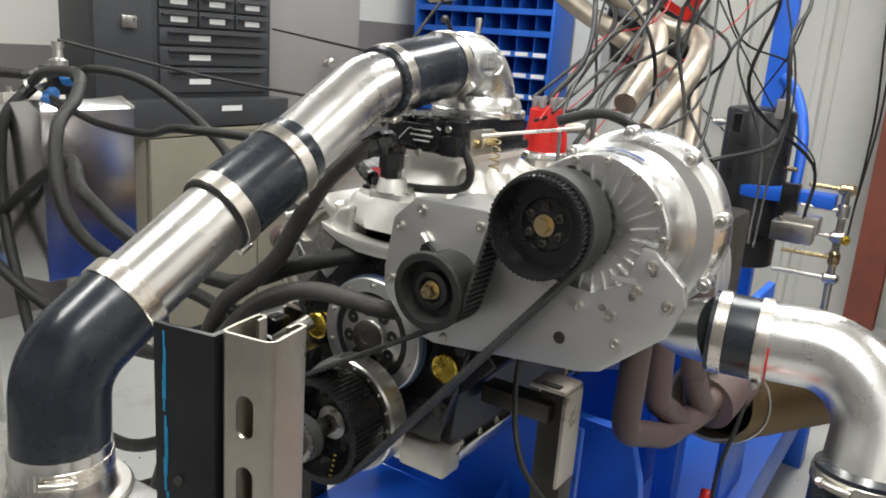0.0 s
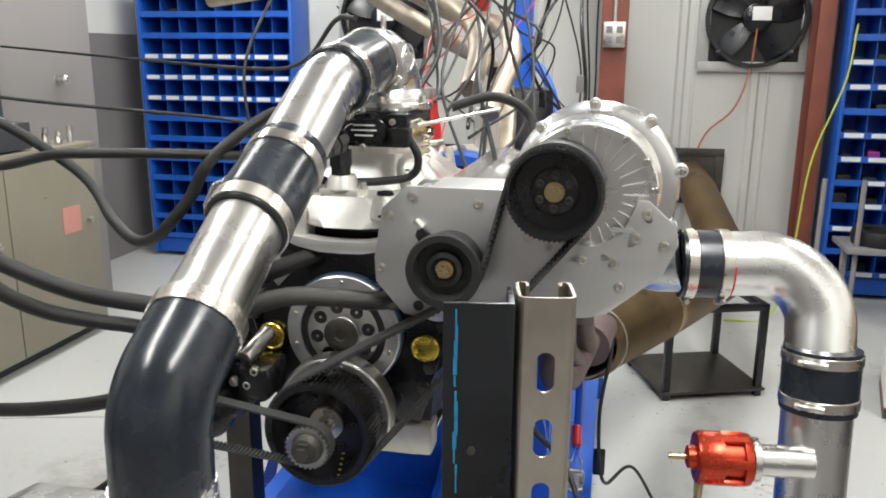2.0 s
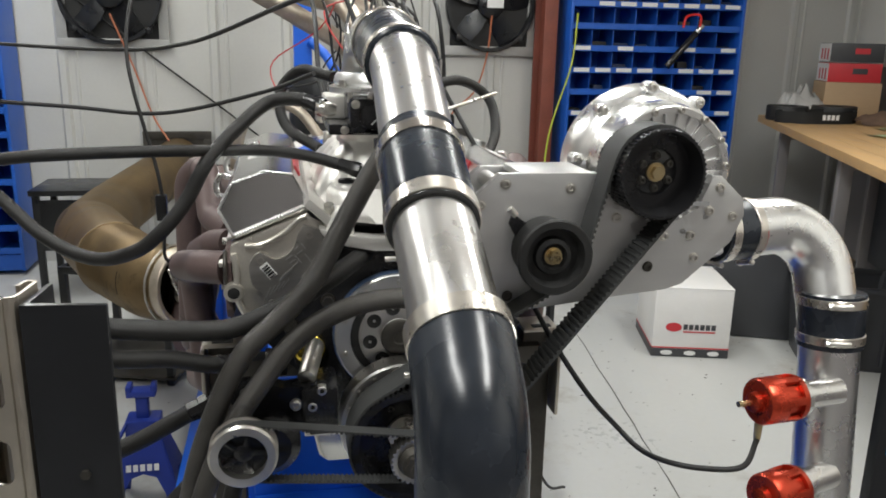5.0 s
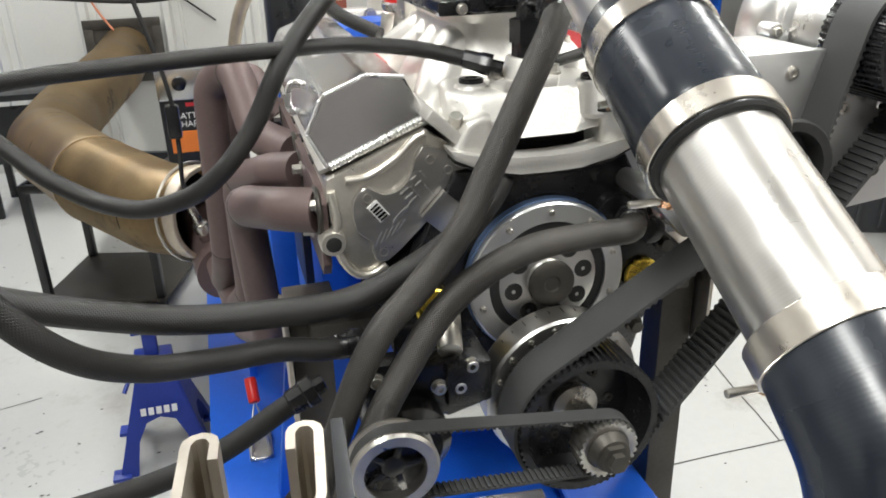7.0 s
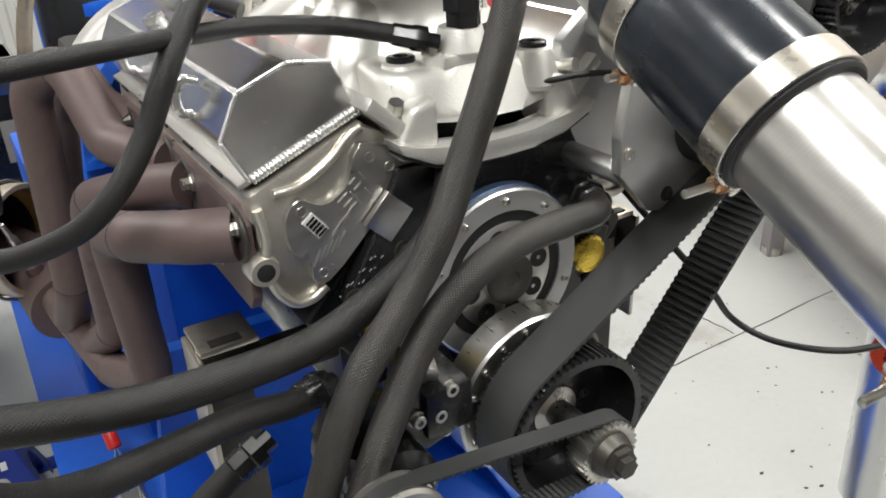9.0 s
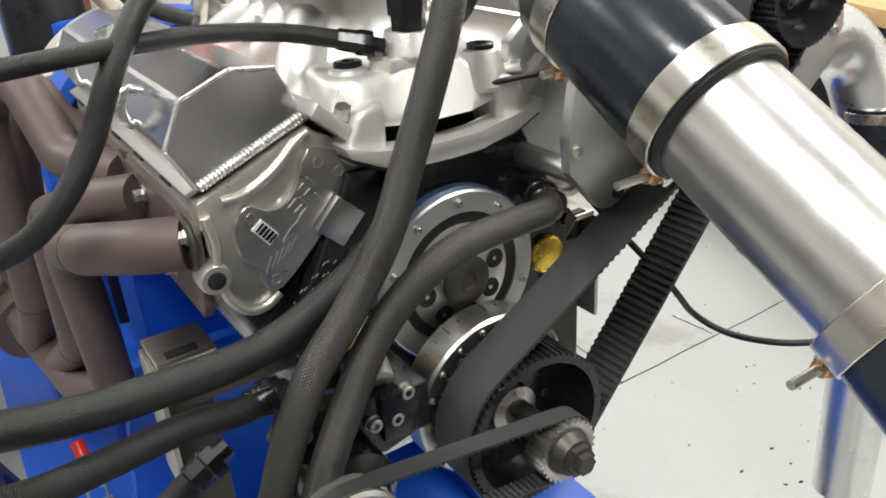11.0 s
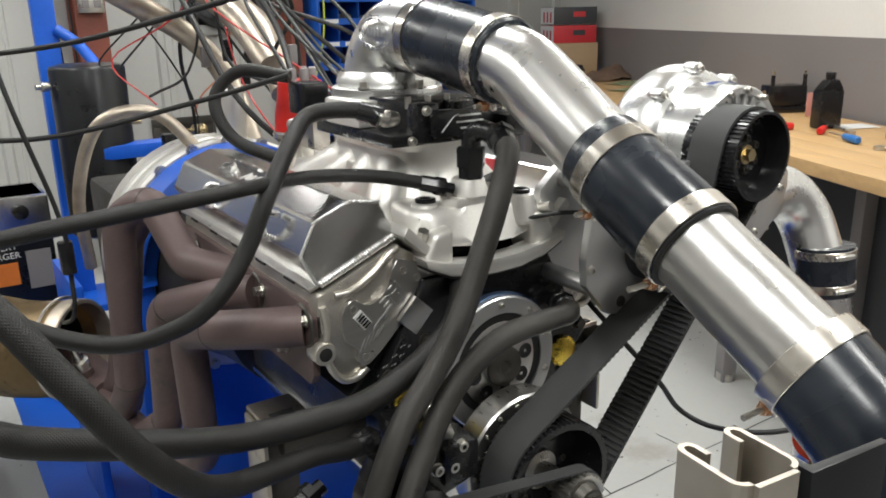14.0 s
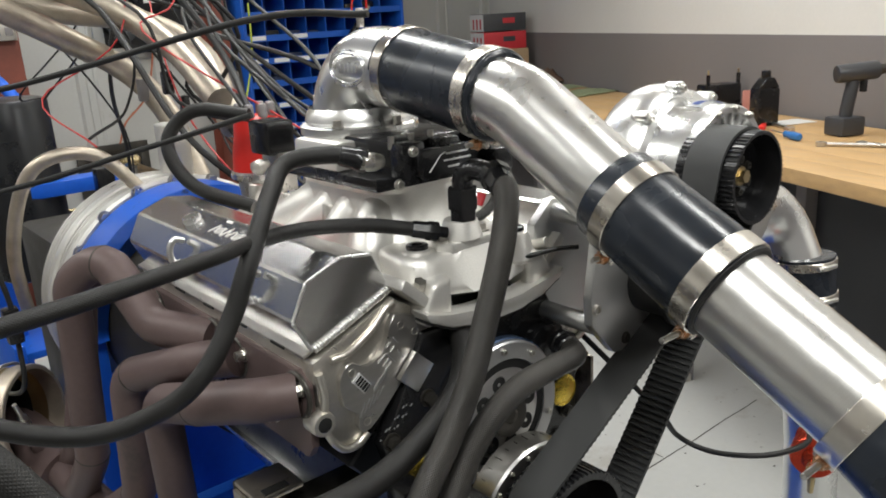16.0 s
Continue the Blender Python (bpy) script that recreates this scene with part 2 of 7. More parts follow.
def box(c, s, bev=0.0, bm=None, rot=None):
    b2 = bmesh.new()
    m = Matrix.Translation(c) @ (rot.to_4x4() if rot else Matrix.Identity(4)) @ Matrix.Diagonal((*s, 1))
    bmesh.ops.create_cube(b2, size=1, matrix=m)
    if bev:
        bmesh.ops.bevel(b2, geom=b2.edges[:], offset=bev, segments=2, affect="EDGES", profile=0.6)
    return join(bm, b2)


def join(bm, b2):
    if bm is None:
        return b2
    me = bpy.data.meshes.new("tmp")
    b2.to_mesh(me)
    b2.free()
    bm.from_mesh(me)
    bpy.data.meshes.remove(me)
    return bm


def lathe(profile, o, axis, seg=32, bm=None):
    """profile: (distance along axis, radius); closes where the radius is 0."""
    b2 = bmesh.new()
    u, v, w = basis(axis)
    o = Vector(o)
    rings = []
    for d, r in profile:
        if r <= 1e-6:
            rings.append([b2.verts.new(o + w * d)])
        else:
            rings.append([b2.verts.new(o + w * d + (u * math.cos(a) + v * math.sin(a)) * r) for a in (2 * math.pi * i / seg for i in range(seg))])
    for a, b in zip(rings, rings[1:]):
        for i in range(seg):
            j = (i + 1) % seg
            if len(a) == 1 and len(b) == 1:
                continue
            if len(a) == 1:
                b2.faces.new((a[0], b[i], b[j]))
            elif len(b) == 1:
                b2.faces.new((a[i], b[0], a[j]))
            else:
                b2.faces.new((a[i], b[i], b[j], a[j]))
    return join(bm, b2)


def cyl(p0, p1, r, r1=None, seg=20, bev=0.0, bm=None):
    p0, p1 = Vector(p0), Vector(p1)
    h = (p1 - p0).length
    r1 = r if r1 is None else r1
    if bev:
        prof = [(0, 0), (0, r - bev), (bev * 0.3, r - bev * 0.3), (bev, r), (h - bev, r1), (h - bev * 0.3, r1 - bev * 0.3), (h, r1 - bev), (h, 0)]
    else:
        prof = [(0, 0), (0, r), (h, r1), (h, 0)]
    return lathe(prof, p0, p1 - p0, seg, bm)


def ringtube(p0, p1, ro, ri, seg=32, bm=None, bev=0.0):
    p0, p1 = Vector(p0), Vector(p1)
    h = (p1 - p0).length
    prof = [(0, ri), (0, ro - bev), (bev, ro), (h - bev, ro), (h, ro - bev), (h, ri), (0, ri)]
    return lathe(prof, p0, p1 - p0, seg, bm)


def curve_points(pts, n=8):
    """Catmull-Rom through pts."""
    P = [Vector(p) for p in pts]
    P = [P[0] * 2 - P[1]] + P + [P[-1] * 2 - P[-2]]
    out = []
    for i in range(1, len(P) - 2):
        a, b, c, d = P[i - 1 : i + 3]
        for k in range(n):
            t = k / n
            out.append(0.5 * ((2 * b) + (c - a) * t + (2 * a - 5 * b + 4 * c - d) * t * t + (3 * b - a - 3 * c + d) * t**3))
    out.append(P[-2])
    return out


def fillet(pts, r, n=8):
    """Polyline whose corners are turned into arcs of radius r (one value or one a corner)."""
    P = [Vector(p) for p in pts]
    out = [P[0]]
    for i in range(1, len(P) - 1):
        a, b = (P[i - 1] - P[i]).normalized(), (P[i + 1] - P[i]).normalized()
        ang = a.angle(b)
        rr = r[i - 1] if isinstance(r, (list, tuple)) else r
        d = min(rr / math.tan(ang / 2), 0.49 * (P[i - 1] - P[i]).length if i > 1 else 0.95 * (P[i - 1] - P[i]).length, 0.49 * (P[i + 1] - P[i]).length if i < len(P) - 2 else 0.95 * (P[i + 1] - P[i]).length)
        p, q, m = P[i] + a * d, P[i] + b * d, P[i]
        rad = d * math.tan(ang / 2)
        cen = P[i] + (a + b).normalized() * (rad / math.sin(ang / 2))
        x, y = p - cen, q - cen
        tot = x.angle(y)
        for k in range(n + 1):
            s = k / n
            out.append(cen + (x * math.sin((1 - s) * tot) + y * math.sin(s * tot)) / math.sin(tot))
    out.append(P[-1])
    return out


def sweep(path, r, seg=16, bm=None, cap=True, wall=0.0):
    """A round tube along path. r: a number or one a point. wall > 0: open ends with that thickness."""
    b2 = bmesh.new()
    uv = b2.loops.layers.uv.new("surface")
    P = [Vector(p) for p in path]
    run = [0.0]
    for p, q in zip(P, P[1:]):
        run.append(run[-1] + (q - p).length)
    rad = max(r) if isinstance(r, (list, tuple)) else r
    girth = max(1, round(2 * math.pi * rad / 0.003)) * 0.003
    T = [(P[min(i + 1, len(P) - 1)] - P[max(i - 1, 0)]).normalized() for i in range(len(P))]
    u = T[0].orthogonal().normalized()
    rings = []
    for i, p in enumerate(P):
        u = (u - T[i] * u.dot(T[i])).normalized()
        v = T[i].cross(u)
        ri = r[i] if isinstance(r, (list, tuple)) else r
        rings.append([b2.verts.new(p + (u * math.cos(a) + v * math.sin(a)) * ri) for a in (2 * math.pi * k / seg for k in range(seg))])
    for i, (a, b) in enumerate(zip(rings, rings[1:])):
        for k in range(seg):
            j = (k + 1) % seg
            f = b2.faces.new((a[k], a[j], b[j], b[k]))
            for loop, (cu, cv) in zip(f.loops, ((k, i), (k + 1, i), (k + 1, i + 1), (k, i + 1))):
                loop[uv].uv = (cu / seg * girth, run[cv])
    if cap:
        b2.faces.new(rings[0][::-1])
        b2.faces.new(rings[-1])
    if wall:
        bmesh.ops.solidify(b2, geom=b2.faces[:], thickness=wall)
    return join(bm, b2)


def prism(poly, o, u, v, depth, bev=0.0, bm=None, seg=2):
    """poly of (a, b) in the plane o + a u + b v, pulled by the vector depth."""
    b2 = bmesh.new()
    o, u, v, d = Vector(o), Vector(u), Vector(v), Vector(depth)
    lo = [b2.verts.new(o + u * a + v * b) for a, b in poly]
    hi = [b2.verts.new(o + u * a + v * b + d) for a, b in poly]
    b2.faces.new(lo[::-1])
    b2.faces.new(hi)
    for i in range(len(poly)):
        j = (i + 1) % len(poly)
        b2.faces.new((lo[i], lo[j], hi[j], hi[i]))
    if bev:
        bmesh.ops.bevel(b2, geom=b2.edges[:], offset=bev, segments=seg, affect="EDGES", profile=0.6)
    return join(bm, b2)


def xz(poly, y0, y1, bev=0.0, bm=None, seg=2):
    return prism(poly, (0, y0, 0), (1, 0, 0), (0, 0, 1), (0, y1 - y0, 0), bev, bm, seg)


def hexbolt(p, axis, r, h, bm=None, washer=True):
    p, w = Vector(p), Vector(axis).normalized()
    b2 = None
    if washer:
        b2 = cyl(p, p + w * h * 0.25, r * 1.35, seg=14, bm=b2)
    b2 = cyl(p + w * h * 0.2, p + w * h, r, seg=6, bm=b2)
    return join(bm, b2)


def capbolt(p, axis, r, h, bm=None):
    """Socket-head screw with a sunk hexagon."""
    w = Vector(axis).normalized()
    b2 = lathe([(0, r * 1.25), (h * 0.2, r * 1.25), (h * 0.2, r), (h * 0.9, r), (h, r * 0.88), (h, r * 0.5), (h * 0.45, r * 0.45), (h * 0.45, 0)], p, w, 12)
    return join(bm, b2)


def clampband(parent, c, axis, r, width=0.016, gear=None, label="bright stainless band clamp"):
    """A band with rolled edges and a screw housing on it."""
    c, w = Vector(c), Vector(axis).normalized()
    band = part("clamp_band", ringtube(c - w * width / 2, c + w * width / 2, r + 0.0016, r - 0.002, 48, bev=0.0006), BAND, parent, label)
    if gear is not None:
        g = (Vector(gear) - w * Vector(gear).dot(w)).normalized()
        t = w.cross(g)
        b = cyl(c + g * (r + 0.0045) - t * 0.016, c + g * (r + 0.0045) + t * 0.014, 0.0042, seg=12, bev=0.001)
        hexbolt(c + g * (r + 0.0045) + t * 0.014, t, 0.0042, 0.006, b)
        part("clamp_screw", b, STEEL, band)
    return band


def hose(name, pts, r, label, category="hose", material=None, ends=0, n=10, seg=14, group="", fil=None):
    P = fillet(pts, fil) if fil else curve_points(pts, n)
    root = thing(name, label, category, P[0], group)
    part("tube", sweep(P, r, seg), material or HOSE, root)
    for k, (i, j) in enumerate(((0, 1), (-1, -2))):
        if ends & (1 << k):
            d = (P[j] - P[i]).normalized()
            part("fitting", lathe([(-0.012, 0), (-0.012, r * 0.8), (0, r * 0.8), (0, r * 1.35), (0.012, r * 1.35), (0.014, r * 1.2), (0.03, r * 1.15), (0.032, r)], P[i], d, 8), ANO, root, "black anodised hose end")
    return root


def text_part(name, body, size, m, material, parent, label="", depth=0.0006):
    cu = bpy.data.curves.new(name, "FONT")
    cu.body, cu.size, cu.extrude, cu.align_x, cu.align_y = body, size, depth, "CENTER", "CENTER"
    tmp = bpy.data.objects.new("tmp_text", cu)
    me = bpy.data.meshes.new_from_object(tmp)
    bpy.data.objects.remove(tmp)
    me.transform(m)
    bm = bmesh.new()
    bm.from_mesh(me)
    bpy.data.meshes.remove(me)
    return part(name, bm, material, parent, label)


# ---------- room ----------
K = 0.40                       # the right wall runs askew: x = RW + K * y
RW, LW, BW, FW = 2.31, -3.05, 4.25, -2.6
wu = Vector((K, 1, 0)).normalized()       # along the right wall
wn = Vector((-1, K, 0)).normalized()      # from the right wall into the room


def rwall(s, n=0.0, z=0.0):
    """A place at the distance s along the right wall, n out of it."""
    return Vector((RW, 0, z)) + wu * s + wn * n


def room():
    tagged(part("floor", prism([(LW - 0.15, FW - 0.15), (RW + K * FW + 0.4, FW - 0.15), (RW + K * BW + 0.5, BW + 0.15), (LW - 0.15, BW + 0.15)], (0, 0, 0), (1, 0, 0), (0, 1, 0), (0, 0, -0.12)), FLOORM), "light grey painted concrete floor with cracks and specks", "floor", kind="structure")
    tagged(part("ceiling", prism([(LW - 0.15, FW - 0.15), (RW + K * FW + 0.4, FW - 0.15), (RW + K * BW + 0.5, BW + 0.15), (LW - 0.15, BW + 0.15)], (0, 0, CEIL), (1, 0, 0), (0, 1, 0), (0, 0, 0.12)), WALLW), "white ceiling", "ceiling", kind="structure")
    # back wall: ribbed metal panel
    pts, x = [], LW
    while x < RW + K * BW + 0.3:
        for dx, dy in ((0, 0), (0.20, 0), (0.215, -0.018), (0.25, -0.018), (0.265, 0), (0.30, 0), (0.306, -0.006), (0.318, -0.006), (0.324, 0)):
            pts.append((x + dx, BW + dy))
        x += 0.45
    poly = pts + [(pts[-1][0], BW + 0.12), (pts[0][0], BW + 0.12)]
    tagged(part("wall_north", prism(poly, (0, 0, 0), (1, 0, 0), (0, 1, 0), (0, 0, CEIL)), METALW), "white ribbed sheet-metal wall with scuffs", "wall", kind="structure")
    for nm, ya, yb, ln in (("wall_west", FW, 2.2, 1.31), ("wall_west_rear", 2.2, BW, 1.56)):
        tagged(part(nm, box((LW - 0.05, (ya + yb) / 2, ln / 2), (0.1, yb - ya, ln)), GREYW), "wall painted dark grey below", "wall", kind="structure")
        tagged(part(nm + "_upper", box((LW - 0.053, (ya + yb) / 2, (ln + CEIL) / 2), (0.1, yb - ya, CEIL - ln)), WALLW), "wall painted white above", "wall", kind="structure")
    c = rwall((FW + BW) / 2 * 1.08, -0.05)
    r = Matrix.Rotation(-math.atan(K), 3, "Z")
    tagged(part("wall_east", box((c.x, c.y, LINE / 2), (0.1, 8.2, LINE), rot=r), GREYW), "workshop wall painted dark grey below", "wall", kind="structure")
    c = rwall((FW + BW) / 2 * 1.08, -0.053)
    tagged(part("wall_east_upper", box((c.x, c.y, (LINE + CEIL) / 2), (0.1, 8.2, CEIL - LINE), rot=r), WALLW), "workshop wall painted white above", "wall", kind="structure")
    tagged(part("wall_south", box(((LW + RW) / 2, FW - 0.05, CEIL / 2), (RW - LW + 2, 0.1, CEIL)), GREYW), "plain dark grey wall", "wall", kind="structure")
    for lx, ly, _ in LAMPS:
        root = thing("ceiling_light", "white fluorescent ceiling light with diffuser", "ceiling light", (lx, ly, CEIL), "ceiling lights")
        part("housing", box((lx, ly, CEIL - 0.035), (0.34, 1.4, 0.066), 0.01), WALLW, root)
    # saw-cut joints in the floor
    b = None
    for p, q in (((0.55, 0.73), (2.05, 0.73)), ((1.45, 0.90), (1.46, 0.74)), ((1.05, 0.73), (1.30, 2.6)), ((-2.6, 1.2), (-1.0, 1.62))):
        p, q = Vector((*p, 0.0008)), Vector((*q, 0.0008))
        s = (q - p).normalized().cross(Vector((0, 0, 1))) * 0.0022
        pts = [p + (q - p) * (i / 14) + s * random.uniform(-1.5, 1.5) for i in range(15)]
        b = b or bmesh.new()
        for a, c2 in zip(pts, pts[1:]):
            b.faces.new([b.verts.new(t) for t in (a - s, a + s, c2 + s, c2 - s)])
    tagged(part("floor_crack", b, DARKSTEEL), "dark joints and cracks in the floor", "crack", kind="structure")
    b = bmesh.new()
    for i in range(900):
        x, y, r0 = random.uniform(-1.5, 2.4), random.uniform(-0.3, 3.2), random.uniform(0.0012, 0.0062) * random.choice((0.6, 0.8, 1))
        a = random.uniform(0, 3)
        f = [b.verts.new((x + r0 * math.cos(a + k * 1.57) * (1.8 if k % 2 else 0.7), y + r0 * math.sin(a + k * 1.57), 0.0012)) for k in range(4)]
        b.faces.new(f)
    tagged(part("floor_debris", b, DARKSTEEL), "small dark scraps scattered on the floor", "debris", kind="stuff")


LINE = 1.33
room()


def bin_shelf(x0, x1, y, z0, z1, cols, rows, label, group, seed, fill):
    rnd = random.Random(seed)
    root = thing("bin_shelf", label, "bin shelf", ((x0 + x1) / 2, y + 0.15, z0), group)
    d, t = 0.30, 0.02
    part("back_panel", box(((x0 + x1) / 2, y + d, (z0 + z1) / 2), (x1 - x0, 0.012, z1 - z0)), SHELFBLUE, root)
    for x in (x0, x1):
        part("side_panel", box((x, y + d / 2, (z0 + z1) / 2), (t, d, z1 - z0), 0.003), SHELFBLUE, root)
    part("base", box(((x0 + x1) / 2, y + d / 2 + 0.01, z0 + 0.05), (x1 - x0 - 0.03, d - 0.02, 0.10), 0.004), SHELFBLUE, root)
    for k in range(6):
        part("letter_bar", box((x0 + 0.42 * (x1 - x0) + k * 0.035, y + 0.016, z0 + 0.055), (0.025, 0.006, 0.028), 0.002), LABEL, root)
    h = (z1 - z0 - 0.11) / rows
    shelf_me = None
    w = (x1 - x0 - t) / cols
    lab_me = div_me = None
    for r in range(rows + 1):
        z = z0 + 0.11 + r * h
        if shelf_me is None:
            ob = part("shelf", box((0, 0, 0), (x1 - x0 - t - 0.002, d - 0.02, 0.006)), SHELFBLUE, root)
            box((0, -d / 2 + 0.012, 0.016), (x1 - x0 - t - 0.002, 0.008, 0.036), 0.002)
            b = box((0, 0, 0), (x1 - x0 - t - 0.002, d - 0.02, 0.006))
            box((0, -d / 2 + 0.012, 0.016), (x1 - x0 - t - 0.002, 0.008, 0.038), 0.002, b)
            b.to_mesh(ob.data)
            b.free()
            shelf_me = ob.data
        else:
            ob = new("shelf", shelf_me)
            ob.parent = root
            ob.matrix_parent_inverse = Matrix.Translation(-root.location)
        ob.location = ((x0 + x1) / 2, y + d / 2, z)
        if r == rows:
            break
        for c in range(cols):
            xc = x0 + t / 2 + (c + 0.5) * w
            if c:
                if div_me is None:
                    o2 = part("divider", box((0, 0, 0), (0.005, d - 0.06, h - 0.012)), SHELFBLUE, root)
                    div_me = o2.data
                else:
                    o2 = new("divider", div_me)
                    o2.parent = root
                    o2.matrix_parent_inverse = Matrix.Translation(-root.location)
                o2.location = (xc - w / 2, y + d / 2 + 0.015, z + h / 2)
            if (seed == 1 or r % 3 != 1 or rnd.random() < 0.25) and (seed == 1 and rows - r in (4, 5, 6) or seed == 2 and rnd.random() < 0.75):
                if lab_me is None:
                    o2 = part("bin_label", box((0, 0, 0), (w * 0.72, 0.002, 0.026)), LABEL, root)
                    lab_me = o2.data
                else:
                    o2 = new("bin_label", lab_me)
                    o2.parent = root
                    o2.matrix_parent_inverse = Matrix.Translation(-root.location)
                o2.location = (xc, y + 0.006, z + 0.018)
            if rnd.random() < fill:
                hh = h * rnd.uniform(0.2, 0.55)
                g = solo("bin_stock", box((xc + rnd.uniform(-0.01, 0.01), y + 0.12 + rnd.uniform(0, 0.06), z + 0.003 + hh / 2), (w * rnd.uniform(0.4, 0.75), 0.12, hh), 0.012), rnd.choice([RUBBER_AND_SHADE, ANO, DARKSTEEL, BIND, PURPLE if rnd.random() < 0.15 else RUBBER_AND_SHADE]), "dark loose part stored in a blue bin", "part", "bin stock")
    return root


bin_shelf(-2.82, -1.72, 3.92, 0.03, 1.95, 8, 13, "tall blue steel bin shelf, mostly empty, white labels", "bin shelves", 1, 0.04)
bin_shelf(1.68, 2.88, 3.92, 0.03, 1.95, 8, 13, "tall blue steel bin shelf filled with dark parts", "bin shelves", 2, 0.6)


def wall_fan(xc, zc):
    y = BW - 0.02
    root = thing("wall_fan", "black exhaust fan in a square galvanised frame on the wall", "fan", (xc, y, zc), "wall fans")
    s = 0.325
    b = None
    for dx, dz, sx, sz in ((0, s - 0.03, 2 * s, 0.06), (0, -s + 0.03, 2 * s, 0.06), (s - 0.03, 0, 0.06, 2 * s - 0.12), (-s + 0.03, 0, 0.06, 2 * s - 0.12)):
        b = box((xc + dx, y - 0.01, zc + dz), (sx, 0.02, sz), 0.002, b)
    part("frame", b, GALV, root)
    part("back_plate", box((xc, y + 0.004, zc), (2 * s - 0.1, 0.01, 2 * s - 0.1)), RUBBER_AND_SHADE, root)
    part("ring", ringtube((xc, y - 0.07, zc), (xc, y - 0.002, zc), 0.30, 0.275, 48, bev=0.004), BLACKPAINT, root)
    part("hub", lathe([(0, 0), (0, 0.07), (0.03, 0.085), (0.075, 0.085), (0.09, 0.06), (0.09, 0)], (xc, y, zc), (0, -1, 0), 24), BLACKPAINT, root)
    for i in range(5):
        a = 2 * math.pi * i / 5 + 0.3
        d, e = Vector((math.cos(a), 0, math.sin(a))), Vector((-math.sin(a), 0, math.cos(a)))
        o = Vector((xc, y - 0.035, zc))
        poly = [(0.07, -0.05), (0.15, -0.085), (0.265, -0.09), (0.268, 0.04), (0.16, 0.05), (0.07, 0.03)]
        part("blade", prism(poly, o, d, (e + Vector((0, -0.35, 0))).normalized(), Vector((0, -0.006, 0)), 0.001), BLACKPAINT, root)
    for i in range(4):
        a = math.pi / 4 + i * math.pi / 2
        c = Vector((xc + 0.30 * math.cos(a), y - 0.03, zc + 0.30 * math.sin(a)))
        part("lug", cyl(c, c + Vector((0, -0.045, 0)), 0.02, seg=14, bev=0.003), BLACKPAINT, root)
    part("nameplate", box((xc + 0.02, y - 0.094, zc + 0.02), (0.11, 0.004, 0.08), 0.001), LABEL, root)
    return root


wall_fan(1.205, 1.67)
wall_fan(-1.155, 1.67)

# steel columns against the back wall
for cx, w, lab in ((0.36, 0.16, "rust-red steel building column with a wall box"), (1.56, 0.09, "narrow rust-brown steel post against the wall")):
    root = thing("steel_column", lab, "column", (cx, BW - 0.15, 0), "steel columns")
    b = box((cx, BW - 0.26, CEIL / 2), (w, 0.012, CEIL), 0.002)
    part("front_flange", b, RUSTRED, root)
    part("web", box((cx, BW - 0.16, CEIL / 2), (0.012, 0.18, CEIL)), RUSTRED, root)
    part("back_flange", box((cx, BW - 0.055, CEIL / 2), (w, 0.012, CEIL), 0.002), RUSTRED, root)
root = thing("outlet_box", "galvanised double outlet box on the red column", "outlet", (0.36, BW - 0.29, 1.56))
part("plate", box((0.36, BW - 0.292, 1.56), (0.13, 0.05, 0.15), 0.006), STEEL, root)
for dx in (-0.03, 0.03):
    for dz in (-0.03, 0.03):
        part("socket", box((0.36 + dx, BW - 0.319, 1.56 + dz), (0.036, 0.006, 0.04), 0.003), GREYW, root)
part("conduit", cyl((0.36, BW - 0.28, 1.635), (0.36, BW - 0.28, CEIL), 0.012, seg=12), STEEL, root)


def work_bench():
    r = Matrix.Rotation(-math.atan(K), 3, "Z")
    c = rwall(1.55, 0.375, 0)
    root = thing("workbench", "long workbench with a maple top on grey steel legs", "workbench", c)
    L = 4.4
    for i in range(6):   # laminated strips of the top
        n = 0.03 + 0.125 * i
        p = rwall(1.55, n + 0.0625, BENCH - 0.022)
        part("top_strip", box(p, (0.1245, L, 0.044), 0.0015, rot=r), WOOD, root)
    for s in (-0.45, 0.85, 2.15, 3.45):
        for n in (0.10, 0.66):
            p = rwall(s, n, (BENCH - 0.05) / 2)
            part("leg", box(p, (0.06, 0.06, BENCH - 0.05), 0.004, rot=r), GREYDOOR, root)
            q = rwall(s, n, 0.02)
            part("foot", cyl((q.x, q.y, 0), (q.x, q.y, 0.035), 0.035, seg=16, bev=0.004), STEEL, root)
        p = rwall(s, 0.38, BENCH - 0.09)
        part("cross_rail", box(p, (0.5, 0.05, 0.07), 0.004, rot=r), GREYDOOR, root)
    p = rwall(1.55, 0.06, 0.45)
    part("back_panel", box(p, (0.02, L - 0.3, 0.66), rot=r), CHEST, root)
    return root


BENCH = 1.0
work_bench()

